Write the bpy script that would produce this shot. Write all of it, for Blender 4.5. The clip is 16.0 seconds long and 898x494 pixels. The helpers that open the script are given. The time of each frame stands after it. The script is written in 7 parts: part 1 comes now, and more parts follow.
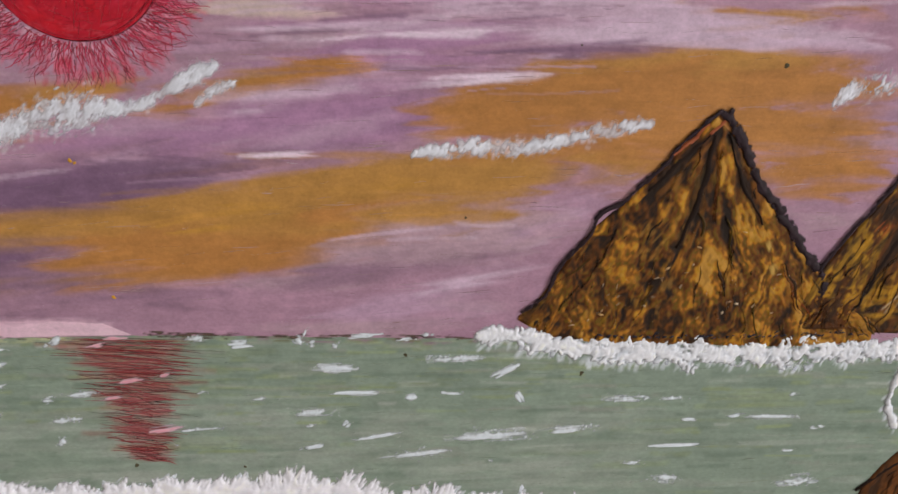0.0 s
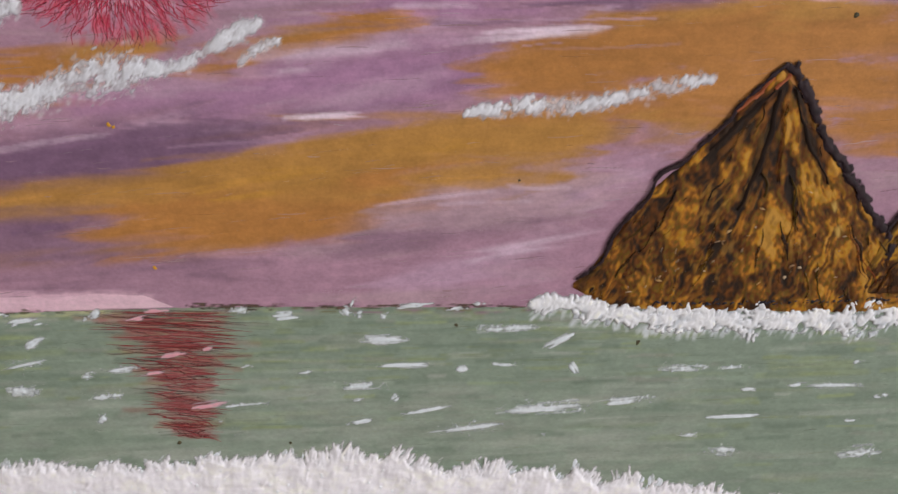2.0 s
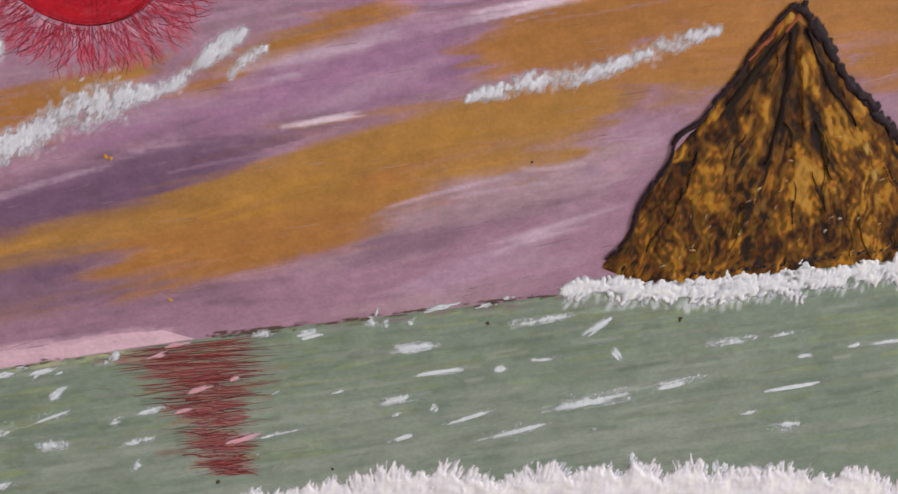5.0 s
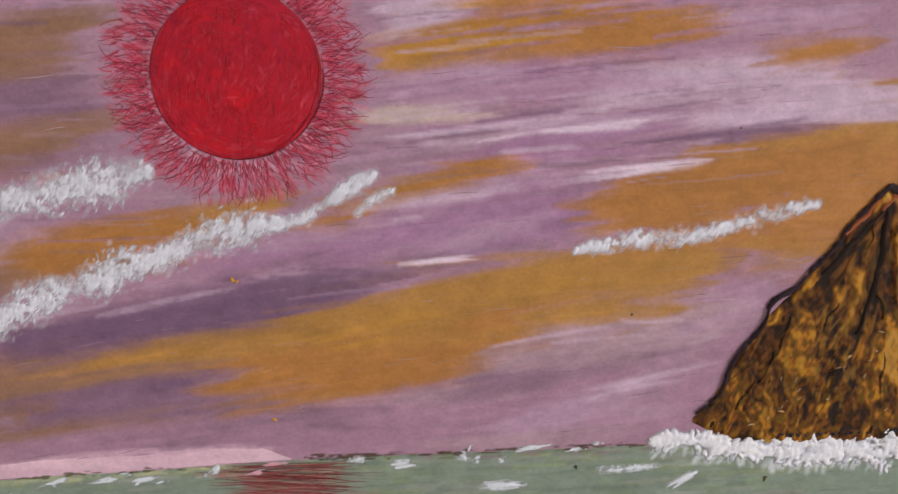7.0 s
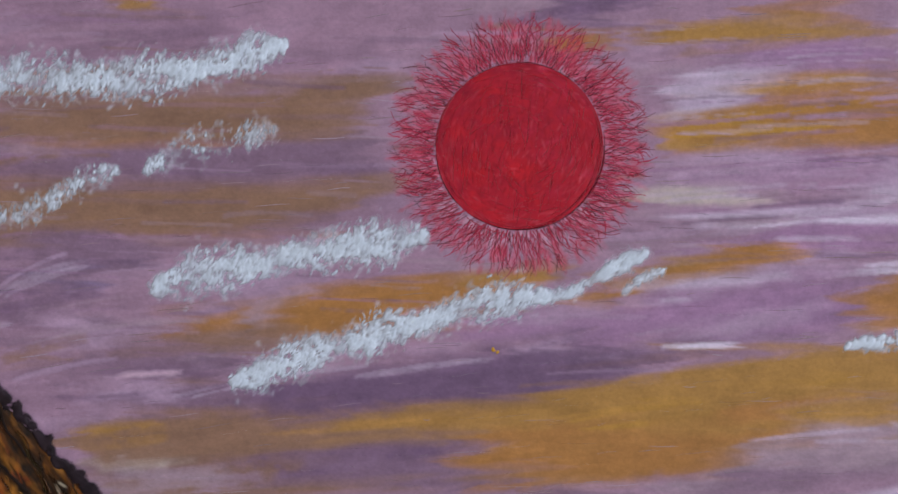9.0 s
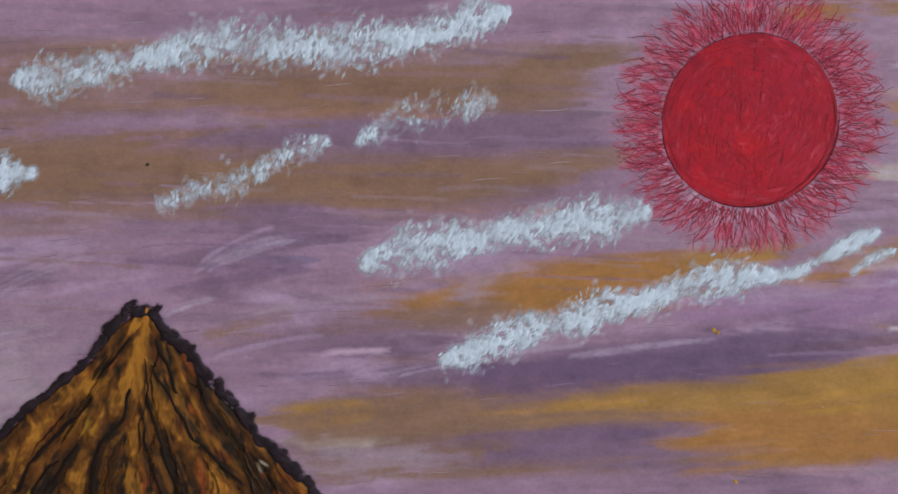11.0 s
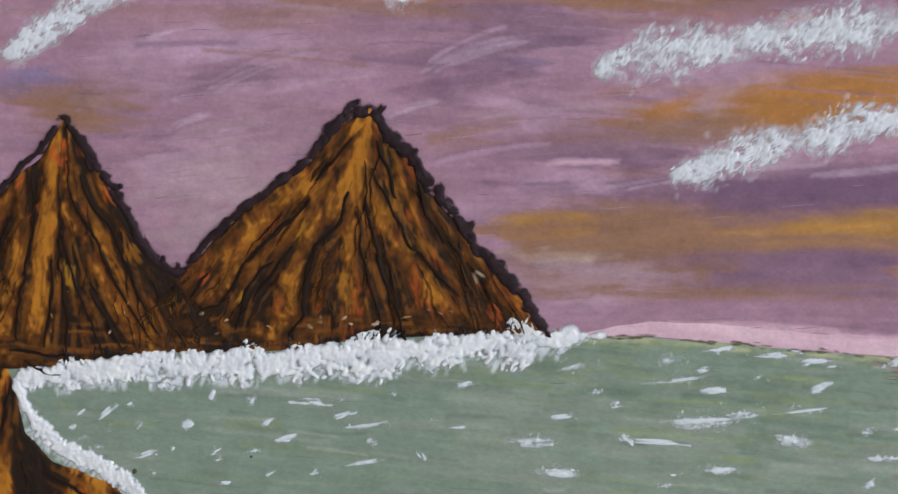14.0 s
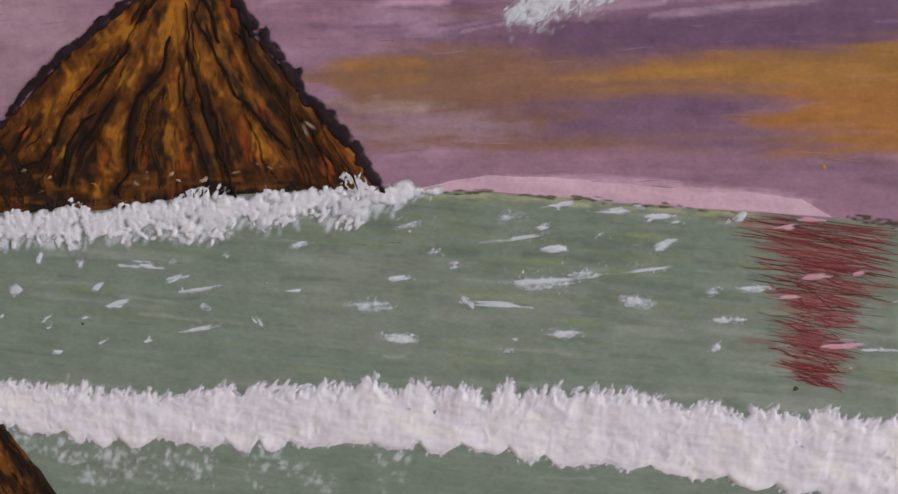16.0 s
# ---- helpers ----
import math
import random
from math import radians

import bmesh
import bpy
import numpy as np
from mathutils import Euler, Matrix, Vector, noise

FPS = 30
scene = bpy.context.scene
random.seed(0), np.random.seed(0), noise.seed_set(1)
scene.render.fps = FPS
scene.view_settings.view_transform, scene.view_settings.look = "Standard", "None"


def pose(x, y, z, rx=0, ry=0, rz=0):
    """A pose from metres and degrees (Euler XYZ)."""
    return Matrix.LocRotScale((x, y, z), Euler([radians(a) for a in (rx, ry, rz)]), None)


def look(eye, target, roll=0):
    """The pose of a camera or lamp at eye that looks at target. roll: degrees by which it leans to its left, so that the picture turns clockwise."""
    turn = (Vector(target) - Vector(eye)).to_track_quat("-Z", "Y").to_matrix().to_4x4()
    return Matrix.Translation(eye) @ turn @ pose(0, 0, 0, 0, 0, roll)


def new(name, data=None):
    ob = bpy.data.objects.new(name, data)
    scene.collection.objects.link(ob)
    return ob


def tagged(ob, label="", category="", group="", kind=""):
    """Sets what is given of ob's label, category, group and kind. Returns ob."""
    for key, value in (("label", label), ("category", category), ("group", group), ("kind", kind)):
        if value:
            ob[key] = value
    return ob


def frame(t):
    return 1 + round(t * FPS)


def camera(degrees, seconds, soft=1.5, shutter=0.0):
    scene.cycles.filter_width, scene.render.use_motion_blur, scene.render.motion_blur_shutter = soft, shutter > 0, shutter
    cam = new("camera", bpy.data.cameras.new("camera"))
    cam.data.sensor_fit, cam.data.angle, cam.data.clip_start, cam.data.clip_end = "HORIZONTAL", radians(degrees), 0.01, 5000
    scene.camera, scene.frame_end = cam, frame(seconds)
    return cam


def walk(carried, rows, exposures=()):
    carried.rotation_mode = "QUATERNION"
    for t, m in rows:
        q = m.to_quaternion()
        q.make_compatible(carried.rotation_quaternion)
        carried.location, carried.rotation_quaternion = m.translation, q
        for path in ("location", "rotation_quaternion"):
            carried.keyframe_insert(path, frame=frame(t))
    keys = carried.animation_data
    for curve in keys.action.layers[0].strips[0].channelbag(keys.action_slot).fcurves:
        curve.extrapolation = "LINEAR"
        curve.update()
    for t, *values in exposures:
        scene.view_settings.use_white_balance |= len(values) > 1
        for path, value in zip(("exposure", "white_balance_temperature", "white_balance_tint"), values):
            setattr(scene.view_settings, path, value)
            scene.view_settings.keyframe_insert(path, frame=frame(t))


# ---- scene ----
# Painted sheet: u runs to the right and v upwards in millimetres, h is the thickness of paint above the paper.
cam = camera(50.0, 16.0, soft=1.5)
PATH = [
    (0.0, 0.04385, -0.14614, 1.49789, 68.069, -4.537, -6.039),
    (0.5, 0.04256, -0.14685, 1.49718, 68.110, -4.284, -5.969),
    (1.0, 0.04154, -0.14406, 1.49584, 68.053, -3.908, -5.607),
    (1.5, 0.03703, -0.14206, 1.49379, 68.189, -3.453, -5.231),
    (2.0, 0.03783, -0.14080, 1.49192, 67.210, -3.630, -5.834),
    (2.5, 0.04527, -0.14225, 1.48599, 67.276, -2.708, -5.942),
    (3.0, 0.03970, -0.13869, 1.48628, 67.647, -0.705, -6.375),
    (3.2, 0.03831, -0.13861, 1.48318, 68.586, 0.873, -7.300),
    (5.3, 0.04136, -0.13906, 1.48033, 70.430, 4.144, -6.377),
    (5.5, 0.03926, -0.13921, 1.47850, 70.182, 3.951, -6.669),
    (6.0, 0.03670, -0.14100, 1.48255, 71.467, 2.328, -5.306),
    (6.5, 0.03367, -0.14297, 1.48636, 75.226, 0.473, -4.132),
    (7.0, 0.02958, -0.14326, 1.48754, 77.347, 0.236, -3.289),
    (7.5, 0.02415, -0.14132, 1.48603, 78.437, -0.468, -3.303),
    (8.0, 0.01757, -0.14011, 1.48560, 78.956, -0.740, -2.554),
    (8.5, 0.01151, -0.14151, 1.48591, 80.842, -1.338, 0.573),
    (9.0, 0.00275, -0.14361, 1.47974, 84.540, -2.804, 2.462),
    (9.2, 0.00134, -0.14317, 1.47957, 84.618, -3.024, 2.541),
    (11.5, -0.03950, -0.14026, 1.47861, 81.368, -3.355, 2.628),
    (12.0, -0.04699, -0.14180, 1.47632, 80.218, -3.311, 3.125),
    (12.5, -0.05311, -0.14356, 1.47484, 79.272, -3.158, 4.015),
    (13.0, -0.05964, -0.14515, 1.47570, 78.241, -2.822, 5.422),
    (13.5, -0.06404, -0.14432, 1.46973, 77.885, -3.220, 5.824),
    (14.0, -0.05278, -0.13990, 1.46161, 76.953, -5.179, 6.687),
    (14.5, -0.05023, -0.13772, 1.45440, 76.297, -5.646, 6.517),
    (15.0, -0.04648, -0.13602, 1.44890, 74.667, -5.708, 6.552),
    (15.5, -0.03934, -0.13618, 1.44408, 75.338, -5.867, 6.142),
    (16.0, -0.02877, -0.13441, 1.44636, 74.945, -5.597, 6.150),
]
walk(cam, [(t, pose(*p)) for t, *p in PATH], exposures=[(0.0, -0.12, 6950, 15), (7.0, -0.08, 7000, 19), (9.0, -0.22, 5800, 9), (11.4, -0.14, 5800, 4), (12.3, 0.02, 6350, 8), (13.5, 0.07, 6350, 9), (15.0, -0.22, 6500, 16), (16.0, -0.38, 6780, 21)])

# ---- light: area lamp in an unseen window opening, added with the closed room ----
world = bpy.data.worlds.new("world")
scene.world = world
world.use_nodes = True
wn = world.node_tree.nodes
sky_tex = wn.new("ShaderNodeTexSky")
sky_tex.sky_type, sky_tex.sun_disc = "NISHITA", False
sky_tex.sun_elevation, sky_tex.sun_rotation = radians(40), radians(200)
world.node_tree.links.new(sky_tex.outputs[0], wn["Background"].inputs[0])
wn["Background"].inputs[1].default_value = 0.1

AREA_LAMP_POWER = 46.5
lamp_data = bpy.data.lights.new("assumed_daylight", "AREA")
lamp_data.shape, lamp_data.size, lamp_data.size_y = "RECTANGLE", 1.3, 1.3
lamp_data.energy, lamp_data.color = AREA_LAMP_POWER, (0.90, 0.95, 1.0)
lamp = new("assumed_daylight", lamp_data)
lamp.matrix_world = look((1.79, -1.55, 1.8), (0.0, -1.55, 1.8))


# ---- materials ----
def lin(r, g, b, light=0.85):
    """The paint's base colour from its look in plain daylight (0 to 255)."""
    def f(c):
        c /= 255
        return (c / 12.92 if c < 0.04045 else ((c + 0.055) / 1.055) ** 2.4) / light
    return np.array([f(r), f(g), f(b)])


def node_material(name, rough=0.6):
    m = bpy.data.materials.new(name)
    m.use_nodes = True
    nt = m.node_tree
    bsdf = nt.nodes["Principled BSDF"]
    bsdf.inputs["Roughness"].default_value = rough
    bsdf.inputs["Specular IOR Level"].default_value = 0.2
    return m, nt, bsdf


def add_grain(nt, bsdf, colour, scale=(1, 1, 1), size=1700.0, tint=0.10, relief=0.3, depth=0.0001):
    """Fine grain at two scales: it tints the colour a little and gives relief."""
    link = nt.links.new
    tc = nt.nodes.new("ShaderNodeTexCoord")
    mp = nt.nodes.new("ShaderNodeMapping")
    mp.inputs["Scale"].default_value = scale
    link(tc.outputs["Object"], mp.inputs[0])
    n1, n2 = nt.nodes.new("ShaderNodeTexNoise"), nt.nodes.new("ShaderNodeTexNoise")
    for n, s, d in ((n1, size, 4.0), (n2, size * 0.16, 3.0)):
        n.inputs["Scale"].default_value, n.inputs["Detail"].default_value, n.inputs["Roughness"].default_value = s, d, 0.72
        link(mp.outputs[0], n.inputs["Vector"])
    add = nt.nodes.new("ShaderNodeMath")
    link(n1.outputs[0], add.inputs[0])
    link(n2.outputs[0], add.inputs[1])
    rng = nt.nodes.new("ShaderNodeMapRange")
    rng.inputs[1].default_value, rng.inputs[2].default_value = 0.6, 1.4
    rng.inputs[3].default_value, rng.inputs[4].default_value = 1 - tint, 1 + tint
    link(add.outputs[0], rng.inputs[0])
    mul = nt.nodes.new("ShaderNodeVectorMath")
    mul.operation = "SCALE"
    link(colour, mul.inputs[0])
    link(rng.outputs[0], mul.inputs["Scale"])
    link(mul.outputs[0], bsdf.inputs["Base Color"])
    bump = nt.nodes.new("ShaderNodeBump")
    bump.inputs["Strength"].default_value, bump.inputs["Distance"].default_value = relief, depth
    link(n1.outputs[0], bump.inputs["Height"])
    link(bump.outputs[0], bsdf.inputs["Normal"])


def wash_material(name, scale, tint=0.2, relief=0.25, rough=0.62, broken=False):
    """Brushed paint whose pigments lie in the mesh's own colour layer."""
    m, nt, bsdf = node_material(name, rough)
    at = nt.nodes.new("ShaderNodeAttribute")
    at.attribute_name = "paint"
    if broken:
        nt.links.new(at.outputs["Alpha"], bsdf.inputs["Alpha"])
    add_grain(nt, bsdf, at.outputs["Color"], scale, tint=tint, relief=relief)
    return m


def dab_material(name, colours, rough=0.5, tint=0.05, relief=0.3, thin=1.0, full=1.0):
    """Paint or ink laid in separate strokes, each mixed a little differently."""
    m, nt, bsdf = node_material(name, rough)
    geo = nt.nodes.new("ShaderNodeNewGeometry")
    ramp = nt.nodes.new("ShaderNodeValToRGB")
    while len(ramp.color_ramp.elements) < len(colours):
        ramp.color_ramp.elements.new(0.5)
    for k, (e, c) in enumerate(zip(ramp.color_ramp.elements, colours)):
        e.position = k / max(1, len(colours) - 1)
        e.color = (*np.minimum(c, 0.95), 1)
    nt.links.new(geo.outputs["Random Per Island"], ramp.inputs[0])
    if thin < 1:
        # thin paint: it covers the ground by a different share in each stroke and breaks up on the paper's tooth
        shuffle, cover, tooth, both = (nt.nodes.new("ShaderNodeMath"), nt.nodes.new("ShaderNodeMapRange"), nt.nodes.new("ShaderNodeTexNoise"), nt.nodes.new("ShaderNodeMath"))
        shuffle.operation, shuffle.inputs[1].default_value = "MULTIPLY", 17.31
        wrap = nt.nodes.new("ShaderNodeMath")
        wrap.operation = "FRACT"
        tooth.inputs["Scale"].default_value, tooth.inputs["Detail"].default_value = 2600.0, 2.0
        at = nt.nodes.new("ShaderNodeTexCoord")
        nt.links.new(at.outputs["Object"], tooth.inputs["Vector"])
        nt.links.new(geo.outputs["Random Per Island"], shuffle.inputs[0])
        nt.links.new(shuffle.outputs[0], wrap.inputs[0])
        nt.links.new(wrap.outputs[0], cover.inputs[0])
        cover.inputs[3].default_value, cover.inputs[4].default_value = thin - 0.25, full + 0.15
        both.operation, both.use_clamp = "MULTIPLY_ADD", True
        nt.links.new(tooth.outputs[0], both.inputs[0])
        both.inputs[1].default_value = 0.45
        nt.links.new(cover.outputs[0], both.inputs[2])
        less = nt.nodes.new("ShaderNodeMath")
        less.operation, less.use_clamp, less.inputs[1].default_value = "SUBTRACT", True, 0.1
        nt.links.new(both.outputs[0], less.inputs[0])
        nt.links.new(less.outputs[0], bsdf.inputs["Alpha"])
    add_grain(nt, bsdf, ramp.outputs[0], tint=tint, relief=relief)
    return m


def plain_material(name, colour, rough=0.8, scale=(1, 1, 1), size=40.0, tint=0.06):
    m, nt, bsdf = node_material(name, rough)
    rgb = nt.nodes.new("ShaderNodeRGB")
    rgb.outputs[0].default_value = (*colour, 1)
    add_grain(nt, bsdf, rgb.outputs[0], scale, size=size, tint=tint, depth=0.001)
    return m


PAINT = dict(
    mauve=lin(160, 124, 144), lavender=lin(174, 142, 166), lilac=lin(157, 117, 149), pale=lin(190, 166, 186),
    plum=lin(116, 88, 114), dusk=lin(132, 102, 122), rosegrey=lin(166, 138, 150), pinkw=lin(200, 164, 182),
    ochre=lin(166, 121, 64), gold=lin(178, 130, 56), orange=lin(165, 113, 62), tan=lin(142, 106, 86),
    slate=lin(130, 112, 146), cream=lin(186, 166, 158), streak=lin(214, 196, 212), red=lin(184, 56, 74), halo=lin(194, 98, 120),
    sea=lin(124, 139, 126), sea_dark=lin(106, 122, 110), sea_light=lin(153, 159, 152), sea_green=lin(132, 145, 108),
    sea_grey=lin(138, 143, 134), maroon=lin(146, 78, 78),
    ochrebrown=lin(124, 77, 27), rust=lin(99, 56, 19), umber=lin(52, 31, 14), amber=lin(170, 110, 34), coffee=lin(78, 44, 13), black=lin(34, 24, 18),
    fire=lin(178, 84, 34), mustard=lin(170, 124, 34), olive=lin(96, 74, 20), sandy=lin(196, 160, 84), bone=lin(196, 178, 150),
)
mat_sky = wash_material("brushed_sky_paint", (0.75, 1, 1))
mat_sea = wash_material("brushed_sea_paint", (0.6, 1, 1))
mat_rock = wash_material("thick_rock_paint", (1, 1, 0.7), tint=0.18, relief=0.7, rough=0.7)
mat_white = wash_material("broken_white_paint", (1, 1, 1), tint=0.06, relief=0.4, rough=0.45, broken=True)
mat_touch = wash_material("touches_of_thin_white", (1, 1, 1), tint=0.08, relief=0.4, rough=0.5, broken=True)
mat_crest = wash_material("purple_black_line_paint", (1, 1, 1), tint=0.16, relief=0.5, rough=0.6, broken=True)
mat_sun = wash_material("red_pencil_and_paint", (1, 1, 1), tint=0.16, relief=0.3, rough=0.55)
mat_spray = dab_material("white_spray_paint", [lin(206, 212, 226), lin(218, 224, 236), lin(229, 234, 243)], thin=0.6, full=1.0)
mat_lump = dab_material("white_lump_paint", [lin(212, 215, 224), lin(222, 225, 232), lin(230, 233, 240)])
mat_ray = dab_material("red_pen_strokes", [lin(150, 36, 58), lin(180, 44, 70), lin(192, 66, 96), lin(150, 48, 62), lin(190, 84, 112)], thin=0.15, full=0.62)
mat_reflect = dab_material("dark_red_pen_strokes", [lin(112, 38, 42), lin(132, 58, 58), lin(158, 96, 100)], thin=0.1, full=0.7)
mat_crack = dab_material("dark_crack_paint", [lin(22, 12, 8), lin(34, 20, 12)], rough=0.75)
mat_speck = dab_material("dark_specks", [lin(60, 50, 40), lin(80, 76, 50)])
mat_goldspeck = dab_material("yellow_specks", [lin(186, 132, 36), lin(196, 146, 50)])
mat_paper = plain_material("white_paper", (0.74, 0.72, 0.68), 0.85, size=600.0)
mat_wall = plain_material("wall_paint", (0.72, 0.70, 0.66))
mat_floor = plain_material("floor_boards", (0.30, 0.22, 0.15), 0.5, (1, 6, 1))
mat_lath = plain_material("brown_wood", tuple(lin(84, 44, 22)), 0.5, (6, 6, 0.6), 120.0, 0.25)


# ---- tools ----
def P(u, v, h=0.0):
    return (u / 1000, -h / 1000, 1.4 + v / 1000)


def mesh_part(name, verts, faces, material, parent=None, label="", colours=None, smooth=True):
    me = bpy.data.meshes.new(name)
    verts = np.asarray(verts, dtype=np.float32)
    faces = np.asarray(faces, dtype=np.int32)
    k = faces.shape[1]
    me.vertices.add(len(verts))
    me.vertices.foreach_set("co", verts.ravel())
    me.loops.add(faces.size)
    me.loops.foreach_set("vertex_index", faces.ravel())
    me.polygons.add(len(faces))
    me.polygons.foreach_set("loop_start", np.arange(0, faces.size, k, dtype=np.int32))
    me.polygons.foreach_set("loop_total", np.full(len(faces), k, dtype=np.int32))
    me.polygons.foreach_set("use_smooth", np.full(len(faces), smooth))
    if colours is not None:
        layer = me.color_attributes.new("paint", "FLOAT_COLOR", "POINT")
        layer.data.foreach_set("color", np.c_[np.clip(colours[:, :3], 0, 0.95), colours[:, 3] if colours.shape[1] > 3 else np.ones(len(verts))].astype(np.float32).ravel())
    me.update(calc_edges=True)
    me.validate()
    me.materials.append(material)
    ob = new(name, me)
    ob.parent = parent
    if label:
        tagged(ob, label)
    return ob


def world_of(u, v, h):
    u, v, h = np.broadcast_arrays(u, v, h)
    return np.stack([u.ravel() / 1000, -h.ravel() / 1000, 1.4 + v.ravel() / 1000], 1)


def grid_faces(ny, nx):
    i = np.arange(ny * nx).reshape(ny, nx)
    return np.stack([i[:-1, :-1], i[:-1, 1:], i[1:, 1:], i[1:, :-1]], -1).reshape(-1, 4)


rng = np.random.default_rng(7)


def smooth_table(n=512):
    t = rng.random((n, n))
    for _ in range(2):
        t = (t + np.roll(t, 1, 0) + np.roll(t, 1, 1) + np.roll(np.roll(t, 1, 0), 1, 1)) / 4
    t = (t - t.mean()) / t.std() * 0.25 + 0.5
    return np.clip(t, 0, 1)


TABLE = smooth_table()


def soft_noise(x, y):
    """Value noise between 0 and 1, about one bump per unit."""
    x, y = np.broadcast_arrays(np.asarray(x, float), np.asarray(y, float))
    x, y = x * 1.7, y * 1.7
    xi, yi = np.floor(x).astype(int), np.floor(y).astype(int)
    fx, fy = x - xi, y - yi
    fx, fy = fx * fx * (3 - 2 * fx), fy * fy * (3 - 2 * fy)
    a, b = TABLE[yi % 512, xi % 512], TABLE[yi % 512, (xi + 1) % 512]
    c, d = TABLE[(yi + 1) % 512, xi % 512], TABLE[(yi + 1) % 512, (xi + 1) % 512]
    return (a * (1 - fx) + b * fx) * (1 - fy) + (c * (1 - fx) + d * fx) * fy


def many_noise(x, y):
    return (soft_noise(x, y) + 0.5 * soft_noise(x * 2.1 + 9, y * 2.1) + 0.25 * soft_noise(x * 4.3, y * 4.3 + 5)) / 1.75


class Wash:
    """A field of wet paint on which bristle strokes are laid one over the other: colour and thickness."""

    def __init__(self, u0, u1, v0, v1, step, base, covering=False):
        self.u, self.v = np.arange(u0, u1 + step / 2, step), np.arange(v0, v1 + step / 2, step)
        self.step = step
        self.colour = np.empty((len(self.v), len(self.u), 3))
        self.colour[:] = base
        self.thick = np.zeros((len(self.v), len(self.u)))
        self.cover = np.zeros((len(self.v), len(self.u))) if covering else None
        uu, vv = np.meshgrid(self.u, self.v)
        self.tooth = 0.5 * soft_noise(uu * 1.5, vv * 2.0) + 0.5 * soft_noise(uu * 0.5 + 31, vv * 0.9 + 17)

    def stroke(self, u0, v0, u1, v1, w, colour, alpha, rag=0.5, bow=0.0, relief=0.02, bristle=2.2):
        length = max(math.hypot(u1 - u0, v1 - v0), 0.01)
        du, dv = (u1 - u0) / length, (v1 - v0) / length
        pad = w + abs(bow) + 0.5
        i0, i1 = np.searchsorted(self.u, (min(u0, u1) - pad, max(u0, u1) + pad))
        j0, j1 = np.searchsorted(self.v, (min(v0, v1) - pad, max(v0, v1) + pad))
        if i1 <= i0 or j1 <= j0:
            return
        x, y = self.u[i0:i1][None, :] - u0, self.v[j0:j1][:, None] - v0
        s, a = x * du + y * dv, y * du - x * dv
        f = s / length
        a = a - bow * 4 * f * (1 - f)
        seed = rng.random() * 400
        hair = soft_noise(a * bristle + seed, s * 0.06 + seed)
        edge = soft_noise(s * 0.5 + seed, a * 0.8 + seed)
        across = 1 - np.abs(a) / (w / 2) - rag * (edge - 0.35)
        ends = np.minimum(f, 1 - f) * length / max(0.8, w * 0.7) - 0.8 * rag * (hair - 0.3)
        area = (slice(j0, j1), slice(i0, i1))
        dry = np.clip(0.5 + 2.6 * (self.tooth[area] - 0.5) + 2.4 * (hair - 0.42) + 1.1 * np.clip(across * 1.2, -1, 1) * np.clip(ends, 0, 1), 0, 1)
        m = alpha * np.clip(across * 2.2, 0, 1) * np.clip(ends * 1.3, 0, 1) * dry
        tint = 1 + 0.22 * (hair[..., None] - 0.5)
        over = self.colour[area] * colour if np.ndim(colour) == 0 else np.asarray(colour) * tint
        self.colour[area] = self.colour[area] * (1 - m[..., None]) + over * m[..., None]
        self.thick[area] = self.thick[area] * (1 - 0.5 * m) + relief * m * (0.3 + hair)
        if self.cover is not None:
            self.cover[area] = 1 - (1 - self.cover[area]) * (1 - m)

    def sample(self, u, v):
        x = np.clip((u - self.u[0]) / self.step, 0, len(self.u) - 1.001)
        y = np.clip((v - self.v[0]) / self.step, 0, len(self.v) - 1.001)
        xi, yi = x.astype(int), y.astype(int)
        fx, fy = x - xi, y - yi

        def mix(t, fx, fy):
            return (t[yi, xi] * (1 - fx) + t[yi, xi + 1] * fx) * (1 - fy) + (t[yi + 1, xi] * (1 - fx) + t[yi + 1, xi + 1] * fx) * fy
        return mix(self.colour, fx[..., None], fy[..., None]), mix(self.thick, fx, fy)

    def sheet(self, name, h, material, parent, label):
        uu, vv = np.meshgrid(self.u, self.v)
        return mesh_part(name, world_of(uu, vv, h + self.thick), grid_faces(len(self.v), len(self.u)), material, parent, label,
                         self.colour.reshape(-1, 3))

    def skin(self, name, h, material, parent, label="", least=0.1, crisp=1.25):
        """Only the paint that was laid: bare ground is left open, and thin edges let the ground show."""
        i = grid_faces(len(self.v), len(self.u))
        cover = self.cover.ravel()
        i = i[cover[i].max(1) > least]
        used, faces = np.unique(i, return_inverse=True)
        uu, vv = np.meshgrid(self.u, self.v)
        top = h * (0.4 + 0.6 * self.cover) + self.thick
        colours = np.c_[self.colour.reshape(-1, 3), np.clip((cover - least * 0.6) * crisp, 0, 1)]
        return mesh_part(name, world_of(uu, vv, top)[used], faces.reshape(-1, 4), material, parent, label, colours[used])


